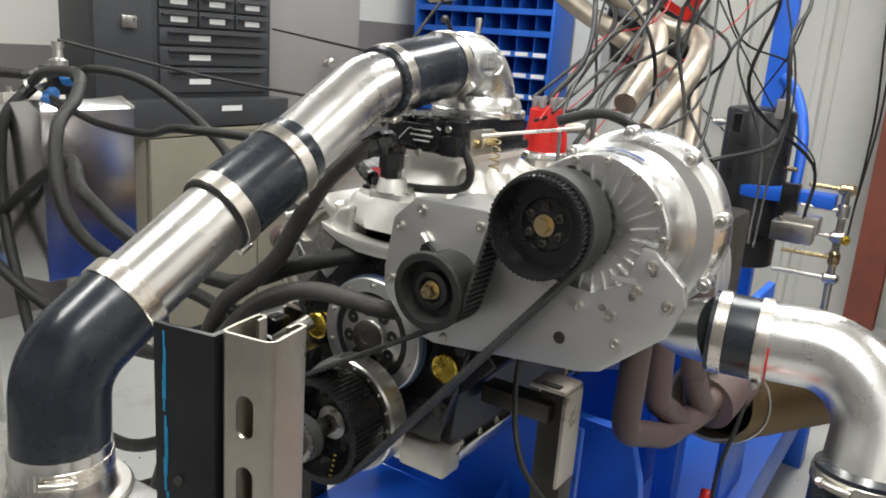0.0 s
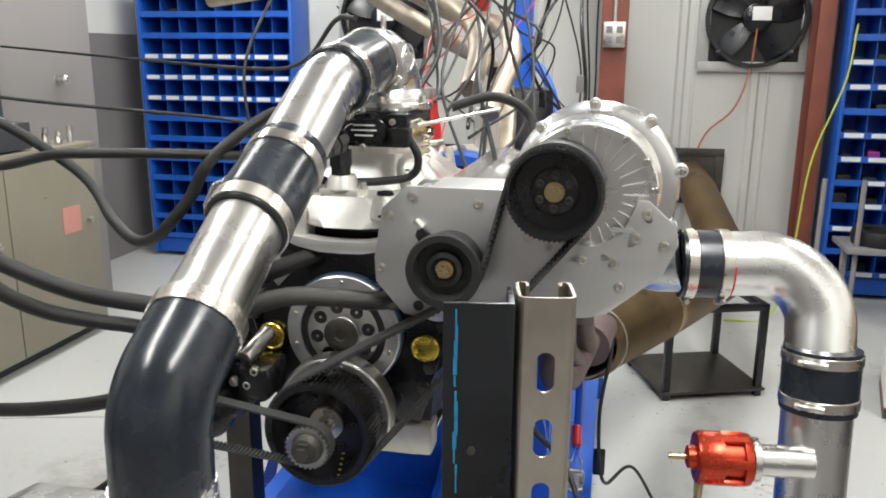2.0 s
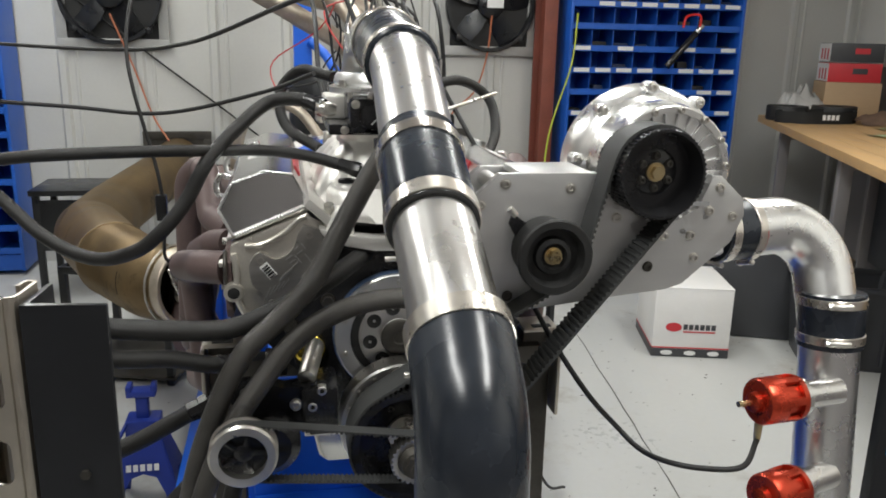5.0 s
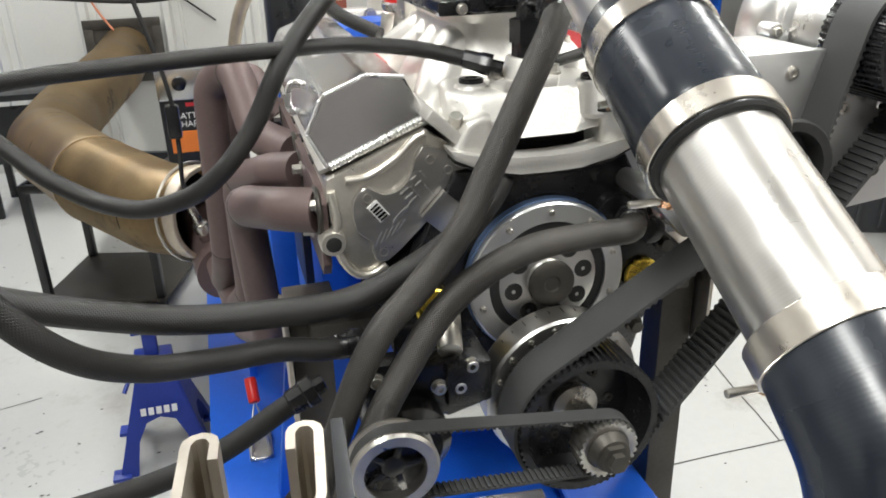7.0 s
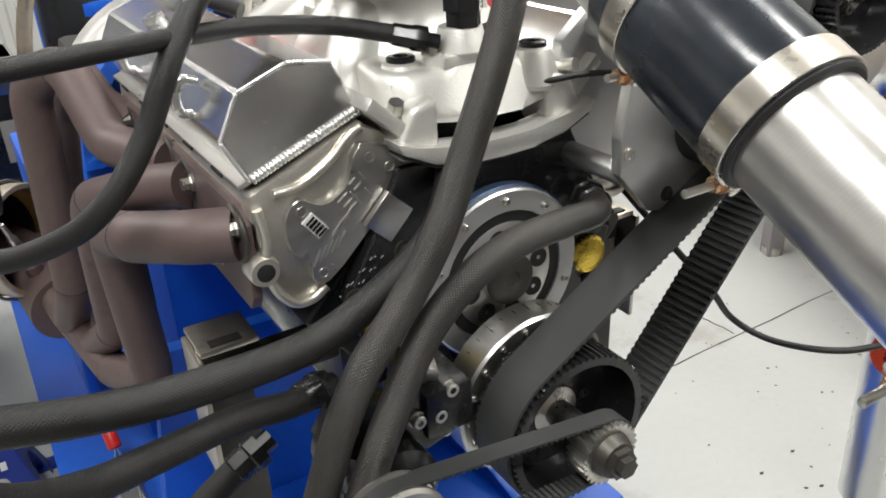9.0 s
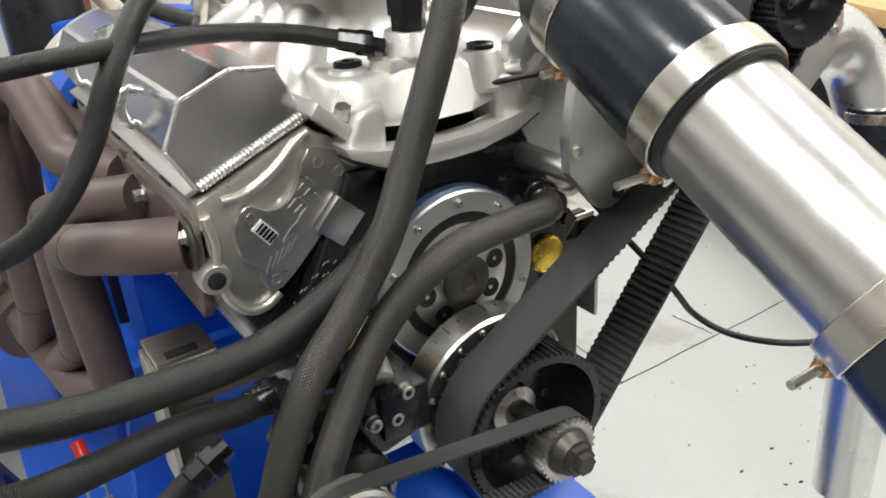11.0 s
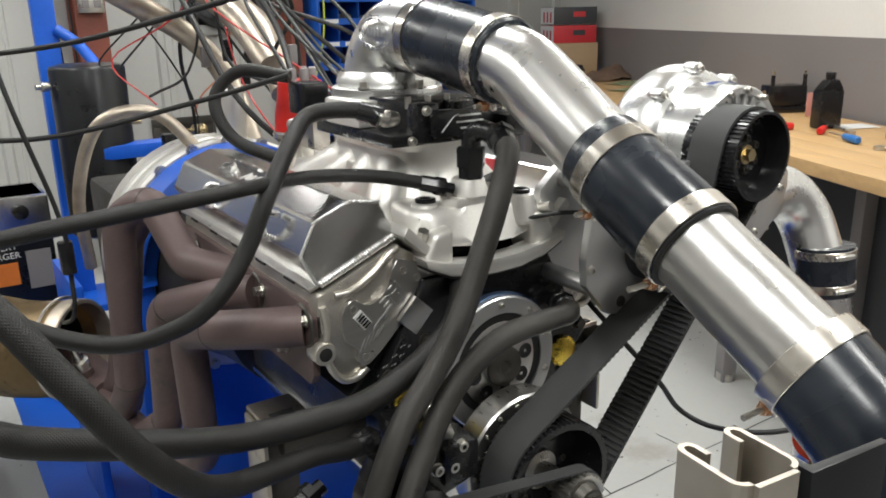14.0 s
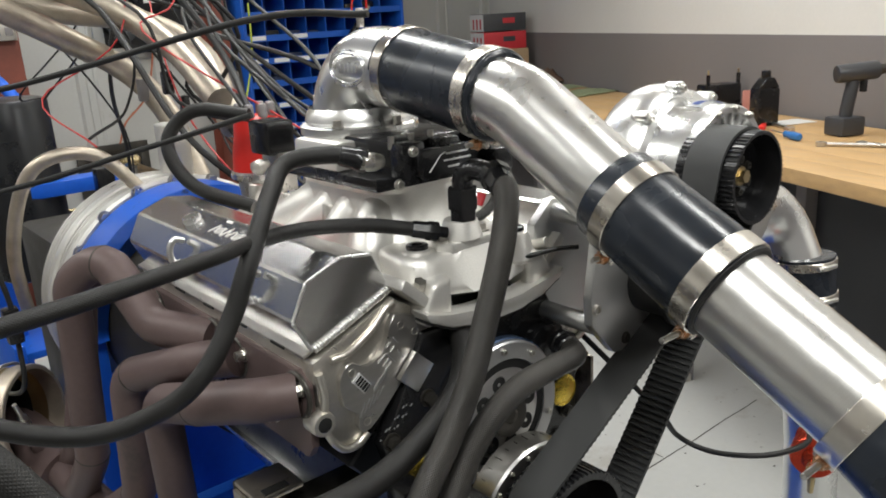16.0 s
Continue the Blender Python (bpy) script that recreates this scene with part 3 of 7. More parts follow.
# ---------- left side furniture ----------
def cabinet():
    x0, x1, y0, y1, h = -2.70, -2.2, 1.18, 2.42, 1.0
    root = thing("steel_cabinet", "long tan steel cabinet with worn doors", "cabinet", ((x0 + x1) / 2, (y0 + y1) / 2, 0))
    part("body", box(((x0 + x1) / 2 - 0.01, (y0 + y1) / 2, h / 2 + 0.02), (x1 - x0 - 0.02, y1 - y0, h - 0.06), 0.004), TAN, root)
    part("plinth", box(((x0 + x1) / 2 - 0.03, (y0 + y1) / 2, 0.03), (x1 - x0 - 0.06, y1 - y0 - 0.02, 0.06)), CHEST, root)
    part("top", box(((x0 + x1) / 2, (y0 + y1) / 2, h - 0.012), (x1 - x0 + 0.03, y1 - y0 + 0.03, 0.025), 0.005), TAN, root)
    n = 2
    w = (y1 - y0) / n
    for i in range(n):
        yc = y0 + (i + 0.5) * w
        door = part("door", box((x1 + 0.006, yc, h / 2 + 0.02), (0.022, w - 0.008, h - 0.10), 0.004), TAN, root)
        part("knob", lathe([(0, 0.006), (0.012, 0.006), (0.016, 0.014), (0.026, 0.014), (0.03, 0.008), (0.03, 0)], (x1 + 0.017, yc + w / 2 - 0.09, 0.62), (1, 0, 0), 16), STEEL, door)
        if i == 1:
            part("sticker", box((x1 + 0.0185, yc + 0.1, 0.64), (0.0015, 0.13, 0.13)), PINK, door, "faded pink warning sticker")
    return root


cabinet()


def tool_chest():
    x0, x1, y0, y1, z0, z1 = -2.52, -2.30, 1.0, 1.98, 1.0, 1.75
    root = thing("tool_chest", "black steel tool chest with many labelled drawers", "tool chest", ((x0 + x1) / 2, (y0 + y1) / 2, z0))
    part("body", box(((x0 + x1) / 2, (y0 + y1) / 2, (z0 + z1) / 2), (x1 - x0, y1 - y0, z1 - z0), 0.008), CHEST, root)
    z = z0 + 0.03
    part("base_drawer", box((x1 + 0.05, (y0 + y1) / 2 + 0.02, z0 + 0.07), (0.11, y1 - y0 + 0.02, 0.12), 0.006), CHEST, root)
    part("drawer_label", box((x1 + 0.1065, (y0 + y1) / 2 + 0.15, z0 + 0.09), (0.002, 0.12, 0.025)), LABEL, root)
    z = z0 + 0.15
    for k, (h, cols) in enumerate(((0.12, 1), (0.09, 1), (0.08, 1), (0.075, 3), (0.075, 3), (0.075, 3))):
        for c in range(cols):
            w = (y1 - y0 - 0.34) / cols
            yc = y0 + 0.31 + (c + 0.5) * w
            dr = part("drawer", box((x1 + 0.006, yc, z + h / 2), (0.02, w - 0.012, h - 0.010), 0.003), CHEST, root)
            part("pull", box((x1 + 0.022, yc, z + h - 0.022), (0.018, w * 0.86, 0.008), 0.002), CHEST, dr)
            part("drawer_label", box((x1 + 0.0170, yc - (0.1 if cols == 1 else 0), z + h * 0.45), (0.002, 0.12 if cols == 1 else 0.09, 0.024)), LABEL, dr)
        z += h
    part("side_door", box((x1 + 0.006, y0 + 0.14, z0 + 0.42), (0.02, 0.27, 0.60), 0.004), CHEST, root)
    part("latch", box((x1 + 0.022, y0 + 0.16, z0 + 0.45), (0.02, 0.07, 0.05), 0.006), STEEL, root, "bright metal latch")
    return root


tool_chest()


def locker():
    x0, x1, y0, y1, h = -2.95, -2.42, 2.06, 2.80, 2.0
    root = thing("steel_locker", "tall grey-brown steel locker with a round knob", "locker", ((x0 + x1) / 2, (y0 + y1) / 2, 0))
    part("body", box(((x0 + x1) / 2, (y0 + y1) / 2, h / 2), (x1 - x0, y1 - y0, h), 0.006), GREYDOOR, root)
    d = part("door", box((x1 + 0.009, (y0 + y1) / 2, h / 2), (0.02, y1 - y0 - 0.03, h - 0.06), 0.004), GREYDOOR, root)
    part("knob", lathe([(0, 0.024), (0.006, 0.024), (0.008, 0.01), (0.03, 0.01), (0.036, 0.024), (0.05, 0.026), (0.058, 0.016), (0.058, 0)], (x1 + 0.019, y1 - 0.3, 1.30), (1, 0, 0), 20), STEEL, d)
    return root


locker()


# ---------- engine ----------
CX, CZ = 0.0, 0.905            # crank axis
CAMZ = 1.02
engine = thing("engine", "aluminium-headed V8 engine on a test stand", "engine", (0, 0.26, 0.42))
YF, YR = 0.0, 0.53


def mir(poly):
    return [(-a, b) for a, b in poly][::-1]


BLOCK = [(-0.075, 1.13), (-0.088, 1.118), (-0.20, 1.012), (-0.175, 0.985), (-0.135, 0.95), (-0.13, 0.845), (0.13, 0.845), (0.135, 0.95), (0.175, 0.985), (0.20, 1.012), (0.088, 1.118), (0.075, 1.13)]
part("block", xz(BLOCK, 0.012, YR, 0.004), BLACKPAINT, engine, "black painted engine block")
HEADP = [(-0.126, 1.197), (-0.110, 1.180), (-0.067, 1.150), (-0.120, 1.102), (-0.175, 1.052), (-0.191, 1.042), (-0.209, 1.043), (-0.224, 1.060), (-0.231, 1.085), (-0.229, 1.115), (-0.236, 1.130), (-0.234, 1.152)]
for sgn in (1, -1):
    poly = HEADP if sgn > 0 else mir(HEADP)
    y0, y1 = (0.0, 0.50) if sgn > 0 else (0.022, 0.52)
    head = part("cylinder_head", xz(poly, y0 + 0.006, y1, 0.004), HEAD_CAST, engine, "bare aluminium cylinder head")
    face = [(-0.132, 1.180), (-0.112, 1.174), (-0.071, 1.151), (-0.120, 1.106), (-0.174, 1.057), (-0.190, 1.064), (-0.189, 1.080), (-0.206, 1.094), (-0.209, 1.122), (-0.203, 1.136), (-0.192, 1.142), (-0.178, 1.132), (-0.162, 1.133), (-0.146, 1.148), (-0.140, 1.168)]
    face = [(q.x, q.z) for q in curve_points([(a, 0, c) for a, c in face], 3)]
    face = face if sgn > 0 else mir(face)
    part("end_face", xz(face, y0 - 0.002, y0 + 0.010, 0.0008, seg=1), MILLED, head, "flat milled end face")
    rim = [(-0.214, 1.150), (-0.190, 1.152), (-0.160, 1.168), (-0.140, 1.186), (-0.128, 1.192)]
    part("cast_lip", sweep(curve_points([(a * sgn, y0 + 0.004, c) for a, c in rim], 4), 0.0042, 10), HEAD_CAST, head)
    foot = [(-0.176, 1.050), (-0.190, 1.041), (-0.208, 1.042), (-0.223, 1.060), (-0.229, 1.085), (-0.226, 1.112), (-0.230, 1.140)]
    part("cast_lip", sweep(curve_points([(a * sgn, y0 + 0.004, c) for a, c in foot], 4), 0.0046, 10), HEAD_CAST, head)
    corner = part("corner_boss", lathe([(0, 0.0), (0, 0.013), (0.004, 0.0145), (0.022, 0.0145), (0.026, 0.012)], (-0.232 * sgn, y0 - 0.002, 1.083), (0, 1, 0), 20), HEAD_CAST, head)
    part("boss_bore", lathe([(0, 0), (-0.0004, 0.0075), (0.0, 0.0085)], (-0.232 * sgn, y0 - 0.0024, 1.083), (0, 1, 0), 18), RUBBER_AND_SHADE, head)
    for x, z in ((-0.193, 1.130), (-0.124, 1.165), (-0.179, 1.067), (-0.105, 1.152)):
        b = lathe([(0.0, 0.0054), (-0.0008, 0.0052), (-0.0008, 0.0040), (0.006, 0.0036), (0.006, 0)], (x * sgn, y0 - 0.0022, z), (0, 1, 0), 14)
        part("threaded_boss", b, STEEL, head)
    if sgn > 0:
        # cast marks: bars on the end face, a barcode label
        u, v = V(0.79, 0, 0.61), V(-0.61, 0, 0.79)
        r = Matrix((u, V(0, 1, 0), v)).transposed()
        part("label_plate", box((-0.1825, y0 - 0.003, 1.115), (0.013, 0.002, 0.023), rot=r), LABEL, head, "small barcode label")
        for k in range(5):
            part("barcode_bar", box(V(-0.1825, y0 - 0.0046, 1.115) + v * (-0.009 + 0.0042 * k), (0.010, 0.001, 0.0018 + 0.0008 * (k % 2)), rot=r), ANO, head)
        for k in range(5):
            part("cast_bar", box(V(-0.184 + 0.0062 * k, y0 - 0.0026, 1.083 + 0.003 * k), (0.0012, 0.0016, 0.017), rot=Matrix.Rotation(0.45 + 0.05 * k, 3, "Y")), MACHINED, head)
        for k in range(6):
            part("cast_bar", box(V(-0.163, y0 - 0.0026, 1.104) + u * 0.0028 * k + v * 0.002 * (k % 2), (0.0012, 0.0016, 0.012 + 0.002 * (k % 3)), rot=Matrix.Rotation(0.75, 3, "Y")), MACHINED, head)
        for a, c, w2, h2 in ((0.030, 0.006, 0.010, 0.0012), (0.030, 0.012, 0.010, 0.0012), (0.030, 0.020, 0.012, 0.0012), (0.038, 0.010, 0.0012, 0.016), (0.046, 0.016, 0.008, 0.0012), (0.046, 0.024, 0.008, 0.0012), (0.050, 0.002, 0.0012, 0.014), (0.056, 0.020, 0.0012, 0.010)):
            part("cast_bar", box(V(-0.165, y0 - 0.0026, 1.100) + u * a + v * c, (w2, 0.0016, h2), rot=r), MACHINED, head)
        part("machined_pad", box(V(-0.113, y0 - 0.0075, 1.107), (0.0335, 0.008, 0.037), 0.0008, rot=Matrix.Rotation(0.76, 3, "Y")), TURNED, head, "bright machined patch")
        for k in range(14):
            a, c = (k % 7) * 0.0075 + 0.004, 0.005 + 0.008 * (k // 7)
            part("print_bar", box(V(-0.176, -0.0110, 1.044) + u * a * 1.08 + V(0.61, 0, -0.79) * c + V(0.002, 0, 0.004) * (k % 2), (0.0040 if k % 3 else 0.002, 0.0008, 0.0009), rot=r), GREYINK, head, "small white print on the block edge")
    # exhaust flange and bolts
    fl = [(y0 + 0.01, 1.055), (y0 + 0.02, 1.040), (y1 - 0.02, 1.040), (y1 - 0.01, 1.055), (y1 - 0.01, 1.125), (y1 - 0.03, 1.140), (y0 + 0.03, 1.140), (y0 + 0.01, 1.125)]
    part("header_flange", prism(fl, (-0.234 * sgn, 0, 0), (0, 1, 0), (0, 0, 1), (-0.010 * sgn, 0, 0), 0.002), HEADER, head)
    for k in range(8):
        yb = y0 + 0.02 + k * (y1 - y0 - 0.04) / 7
        part("flange_bolt", hexbolt((-0.2435 * sgn, yb, 1.068 if k % 2 else 1.122), (-sgn, 0, 0), 0.0065, 0.012), STEEL, head)

    # fabricated valve cover
    vb = [(-0.229, 1.161), (-0.122, 1.206), (-0.1445, 1.250), (-0.185, 1.2555), (-0.229, 1.239), (-0.2485, 1.201)]
    vb = vb if sgn > 0 else mir(vb)
    vc = part("valve_cover", xz(vb, y0 + 0.014, y1 - 0.005, 0.0025, seg=1), SHEET_ALU, engine, "fabricated sheet aluminium valve cover with weld seams", sharp=8)
    rail = [(-0.2385, 1.1545), (-0.106, 1.2030), (-0.1075, 1.2075), (-0.2400, 1.1590)]
    rail = rail if sgn > 0 else mir(rail)
    part("rail", xz(rail, y0 + 0.017, y1 + 0.003, 0.001, seg=1), MILLED, vc, "dull bolt rail of the cover")
    for k in range(5):
        part("rail_slot", box((-0.2398 * sgn, y0 + 0.07 + 0.09 * k, 1.1575), (0.003, 0.030, 0.003)), RUBBER_AND_SHADE, vc)
    # weld beads
    def bead(p, q, r, n):
        p, q = V(*p), V(*q)
        part("weld_bead", sweep([p + (q - p) * (i / (3 * n)) for i in range(3 * n + 1)], [r * (0.72, 1.0, 0.95)[i % 3] for i in range(3 * n + 1)], 8), POLISHED, vc, sharp=70)
    fy = y0 + 0.013
    s = sgn
    bead((-0.228 * s, fy, 1.1635), (-0.123 * s, fy, 1.2065), 0.0050, 30)
    bead((-0.2485 * s, fy, 1.201), (-0.230 * s, fy, 1.238), 0.0022, 18)
    bead((-0.229 * s, fy, 1.239), (-0.186 * s, fy, 1.2555), 0.0016, 18)
    bead((-0.185 * s, fy, 1.2555), (-0.145 * s, fy, 1.2505), 0.0022, 14)
    bead((-0.2485 * s, fy, 1.200), (-0.230 * s, fy, 1.163), 0.0020, 12)
    # wire loops on the cover's sloped side
    for yy in (0.10, 0.31):
        o = V(-0.2405 * s, y0 + yy, 1.218)
        pts = [o + V(0, 0, -0.014), o + V(-0.013 * s, 0, -0.012), o + V(-0.016 * s, 0, 0.004), o + V(-0.009 * s, 0, 0.017), o + V(0.004 * s, 0, 0.014)]
        part("bolt_tube", sweep(curve_points(pts, 5), 0.0042, 10), POLISHED, vc)
    part("filler_loop", lathe([(0, 0.012), (0.004, 0.013), (0.008, 0.012), (0.008, 0.008), (0.002, 0.008)], (-0.208 * s, y0 + 0.34, 1.2470), (-0.36 * s, 0, 0.93), 20), POLISHED, vc)
    # logo on the sloping top: plain strokes
    u2, v2 = V(0, -s, 0), V(0.935 * s, 0, 0.355)
    o = V(-0.207 * s, y0 + 0.225, 1.2478)
    rr = Matrix((u2, v2, u2.cross(v2))).transposed()
    for a, h2, w2 in ((-0.050, 0.020, 0.0016), (-0.040, 0.012, 0.0014), (-0.028, 0.014, 0.0015), (-0.016, 0.020, 0.0016), (-0.004, 0.012, 0.0014), (0.008, 0.012, 0.0014), (0.020, 0.016, 0.0015), (0.032, 0.010, 0.0013)):
        part("logo_stroke", box(o + u2 * a, (w2, h2, 0.0010), rot=rr @ Matrix.Rotation(-0.45, 3, "Z")), CARD, vc)
    zig = [o + u2 * (-0.054 + 0.008 * k) + v2 * (0.007 if k % 2 else -0.007) for k in range(12)]
    part("logo_line", sweep(curve_points(zig, 4), 0.0006, 6), CARD, vc)
    part("logo_bar", box(o + v2 * 0.018 - u2 * 0.04, (0.014, 0.004, 0.0010), rot=rr), CARD, vc)
    part("red_badge", box(V(-0.1375 * s, y0 + 0.20, 1.2385), (0.003, 0.16, 0.018), rot=Matrix((V(0.89 * s, 0, 0.455), V(0, 1, 0), V(-0.455 * s, 0, 0.89))).transposed()), REDINK, vc, "red strip on the cover's inner slope")

part("oil_pan", xz([(-0.125, 0.842), (0.125, 0.842), (0.116, 0.800), (0.102, 0.788), (-0.102, 0.788), (-0.116, 0.800)], 0.03, 0.50, 0.006), SHEET_ALU, engine, "fabricated aluminium oil pan")
part("pan_rail", box((0, 0.27, 0.8435), (0.275, 0.50, 0.008), 0.002), SHEET_ALU, engine)
for k in range(9):
    part("pan_bolt", hexbolt((0.128, 0.05 + k * 0.055, 0.848), (0, 0, 1), 0.005, 0.008), STEEL, engine)
part("pan_front_housing", box((0.095, 0.012, 0.838), (0.085, 0.05, 0.05), 0.006), HEAD_CAST, engine, "machined aluminium front housing")

# front of the block: black plate, freeze plugs
FRONT = [(-0.100, 1.150), (0.100, 1.150), (0.125, 1.10), (0.165, 1.03), (0.145, 0.965), (0.12, 0.87), (-0.12, 0.87), (-0.145, 0.965), (-0.165, 1.03), (-0.125, 1.10)]
part("front_plate", xz(FRONT, -0.010, 0.014, 0.004), ANO, engine, "black front plate")
for x in (-0.128, 0.128):
    part("core_plug", lathe([(0.0, 0.022), (0.004, 0.0225), (0.006, 0.0205), (0.0045, 0.0185), (0.0055, 0.014), (0.0065, 0.007), (0.007, 0)], (x, -0.012, 0.998), (0, -1, 0), 28), YELLOWZINC, engine, "yellow zinc core plug")
for x, z in ((-0.10, 1.07), (0.10, 1.07), (0.155, 1.035), (-0.155, 1.035), (0.125, 0.93), (-0.125, 0.93), (0.135, 0.965)):
    part("front_bolt", hexbolt((x, -0.010, z), (0, -1, 0), 0.008, 0.012), DARKSTEEL, engine)
for x in (1,):
    part("water_port", cyl((0.085 * x, 0.01, 1.085), (0.085 * x, -0.025, 1.085), 0.024, seg=24, bev=0.003), ANO, engine)
    part("port_boss", cyl((0.13 * x, 0.005, 1.06), (0.13 * x, -0.03, 1.06), 0.016, seg=20, bev=0.003), ANO, engine)

# cam belt drive
drive = part("cam_drive", ringtube((0, -0.034, CAMZ), (0, -0.012, CAMZ), 0.092, 0.070, 48, bev=0.002), MACHINED, engine, "machined ring of the cam belt drive")
part("ring_arc", lathe([(0, 0.0925), (0.010, 0.0925), (0.010, 0.0945), (0, 0.0945), (0, 0.0925)], (0, -0.026, CAMZ), (0, 1, 0), 48), mat("blue_anodised", (0.16, 0.24, 0.42), 0.35, 0.8), drive, "blue anodised edge")
for i in range(10):
    a = 2 * math.pi * i / 10 + 0.3
    part("ring_screw", capbolt((0.081 * math.cos(a), -0.034, CAMZ + 0.081 * math.sin(a)), (0, -1, 0), 0.0036, 0.004), STEEL, drive)
part("inner_belt", ringtube((0, -0.032, CAMZ), (0, -0.010, CAMZ), 0.069, 0.058, 40), RUBBER_AND_SHADE, drive)
pul = part("cam_pulley", lathe([(0.0, 0.057), (0.008, 0.058), (0.010, 0.054), (0.010, 0.026), (0.014, 0.025), (0.016, 0.022), (0.016, 0)], (0, -0.024, CAMZ), (0, -1, 0), 40), TURNED, engine)
for i in range(8):
    a = 2 * math.pi * i / 8 + 0.2
    c = V(0.0425 * math.cos(a), -0.0338, CAMZ + 0.042 * math.sin(a))
    # Slightly proud black disc, standing in for the dark of a hole.
    part("pulley_hole", lathe([(0, 0), (0.0008, 0.0092), (0.0012, 0.0102), (0, 0.0108)], c, (0, -1, 0), 18), RUBBER_AND_SHADE, pul)
part("pulley_hub", lathe([(0, 0.027), (0.004, 0.027), (0.006, 0.024), (0.006, 0.010), (0.004, 0.008), (0.004, 0)], (0, -0.040, CAMZ), (0, -1, 0), 28), DARKSTEEL, pul)

# damper and crank pulley
damper = part("damper", lathe([(0, 0), (0, 0.088), (0.002, 0.0905), (0.034, 0.0905), (0.037, 0.088), (0.038, 0.074), (0.033, 0.070), (0.033, 0)], (0, -0.049, CZ), (0, -1, 0), 72), TURNED, engine, "bright machined harmonic damper")
part("damper_hub", cyl((0, -0.055, CZ), (0, -0.012, CZ), 0.045, seg=32), DARKSTEEL, damper)
for i in range(18):
    a = 2 * math.pi * i / 18
    part("damper_screw", capbolt((0.081 * math.cos(a), -0.0865, CZ + 0.081 * math.sin(a)), (0, -1, 0), 0.0030, 0.0022), STEEL, damper)
for i in range(12):
    a = 0.5 + i * 0.17
    part("timing_mark", box((0.0906 * math.cos(a), -0.062, CZ + 0.0906 * math.sin(a)), (0.0008, 0.006 if i % 3 else 0.012, 0.0008), rot=Matrix.Rotation(-a, 3, "Y")), DARKSTEEL, damper)


def cog_pulley(parent, name, c, r, y0, y1, teeth, dish, material=None, rim_in=0.010, tooth_h=0.0024):
    """Toothed pulley: outer toothed rim from y0 (front) to y1, dished towards the hub."""
    b = bmesh.new()
    n = teeth * 4
    fr, bk = [], []
    for i in range(n):
        k = i % 4
        rr = r if k in (0, 1) else r - tooth_h
        a = 2 * math.pi * (i + (0.0 if k % 2 == 0 else 0.15)) / n
        fr.append(b.verts.new((c[0] + rr * math.cos(a), y0, c[1] + rr * math.sin(a))))
        bk.append(b.verts.new((c[0] + rr * math.cos(a), y1, c[1] + rr * math.sin(a))))
    for i in range(n):
        j = (i + 1) % n
        b.faces.new((fr[i], fr[j], bk[j], bk[i]))
    inner = [b.verts.new((c[0] + (r - rim_in) * math.cos(2 * math.pi * i / n), y0, c[1] + (r - rim_in) * math.sin(2 * math.pi * i / n))) for i in range(n)]
    deep = [b.verts.new((c[0] + (r - rim_in - 0.004) * math.cos(2 * math.pi * i / n), y0 + dish, c[1] + (r - rim_in - 0.004) * math.sin(2 * math.pi * i / n))) for i in range(n)]
    for i in range(n):
        j = (i + 1) % n
        b.faces.new((fr[i], inner[i], inner[j], fr[j]))
        b.faces.new((inner[i], deep[i], deep[j], inner[j]))
    b.faces.new(deep)
    b.faces.new(bk)
    return part(name, b, material or ANO, parent)


crank = cog_pulley(engine, "crank_pulley", (0, CZ), 0.080, -0.155, -0.092, 64, 0.045)
crank["label"] = "black anodised toothed crank pulley"
part("nose_hub", lathe([(0, 0.026), (0.012, 0.026), (0.014, 0.014), (0.062, 0.014), (0.062, 0.011), (0.085, 0.011), (0.085, 0)], (0, -0.105, CZ), (0, -1, 0), 28), STEEL, crank)
for i in range(6):
    a = 2 * math.pi * i / 6
    part("pulley_screw", capbolt((0.042 * math.cos(a), -0.105, CZ + 0.042 * math.sin(a)), (0, -1, 0), 0.005, 0.008), DARKSTEEL, crank)
for i in range(5):
    part("degree_mark", box((0.030 + 0.002 * i, -0.1505, CZ - 0.062 + 0.009 * i), (0.004, 0.001, 0.002)), YELLOWZINC, crank)
gear = cog_pulley(engine, "front_cog", (0, CZ), 0.032, -0.196, -0.170, 26, 0.003, STEEL, 0.008, 0.0028)
gear["label"] = "bright steel toothed cog"
part("crank_bolt", cyl((0, -0.193, CZ), (0, -0.207, CZ), 0.023, 0.019, 24, 0.002), DARKSTEEL, gear)
b = cyl((0, -0.205, CZ), (0, -0.213, CZ), 0.016, seg=6)
cyl((0, -0.213, CZ), (0, -0.220, CZ), 0.0105, seg=6, bm=b)
part("bolt_head", b, DARKSTEEL, gear)

# intake manifold
man = part("intake_manifold", xz([(-0.068, 1.162), (-0.098, 1.205), (-0.060, 1.215), (-0.035, 1.225), (0.035, 1.225), (0.060, 1.215), (0.098, 1.205), (0.068, 1.162), (0.06, 1.135), (-0.06, 1.135)], 0.10, 0.50, 0.012), CAST, engine, "bare cast aluminium intake manifold")
# Black block added so the gap under the crossover reads as shade.
part("valley_wall", xz([(-0.085, 1.145), (0.085, 1.145), (0.090, 1.196), (-0.090, 1.196)], 0.022, 0.115, 0.003), ANO, man, "black filler block standing in for shade in the gap")
lip_top = [(-0.112, 1.182), (-0.075, 1.171), (-0.035, 1.166), (0.0, 1.165), (0.035, 1.166), (0.075, 1.170), (0.112, 1.182)]
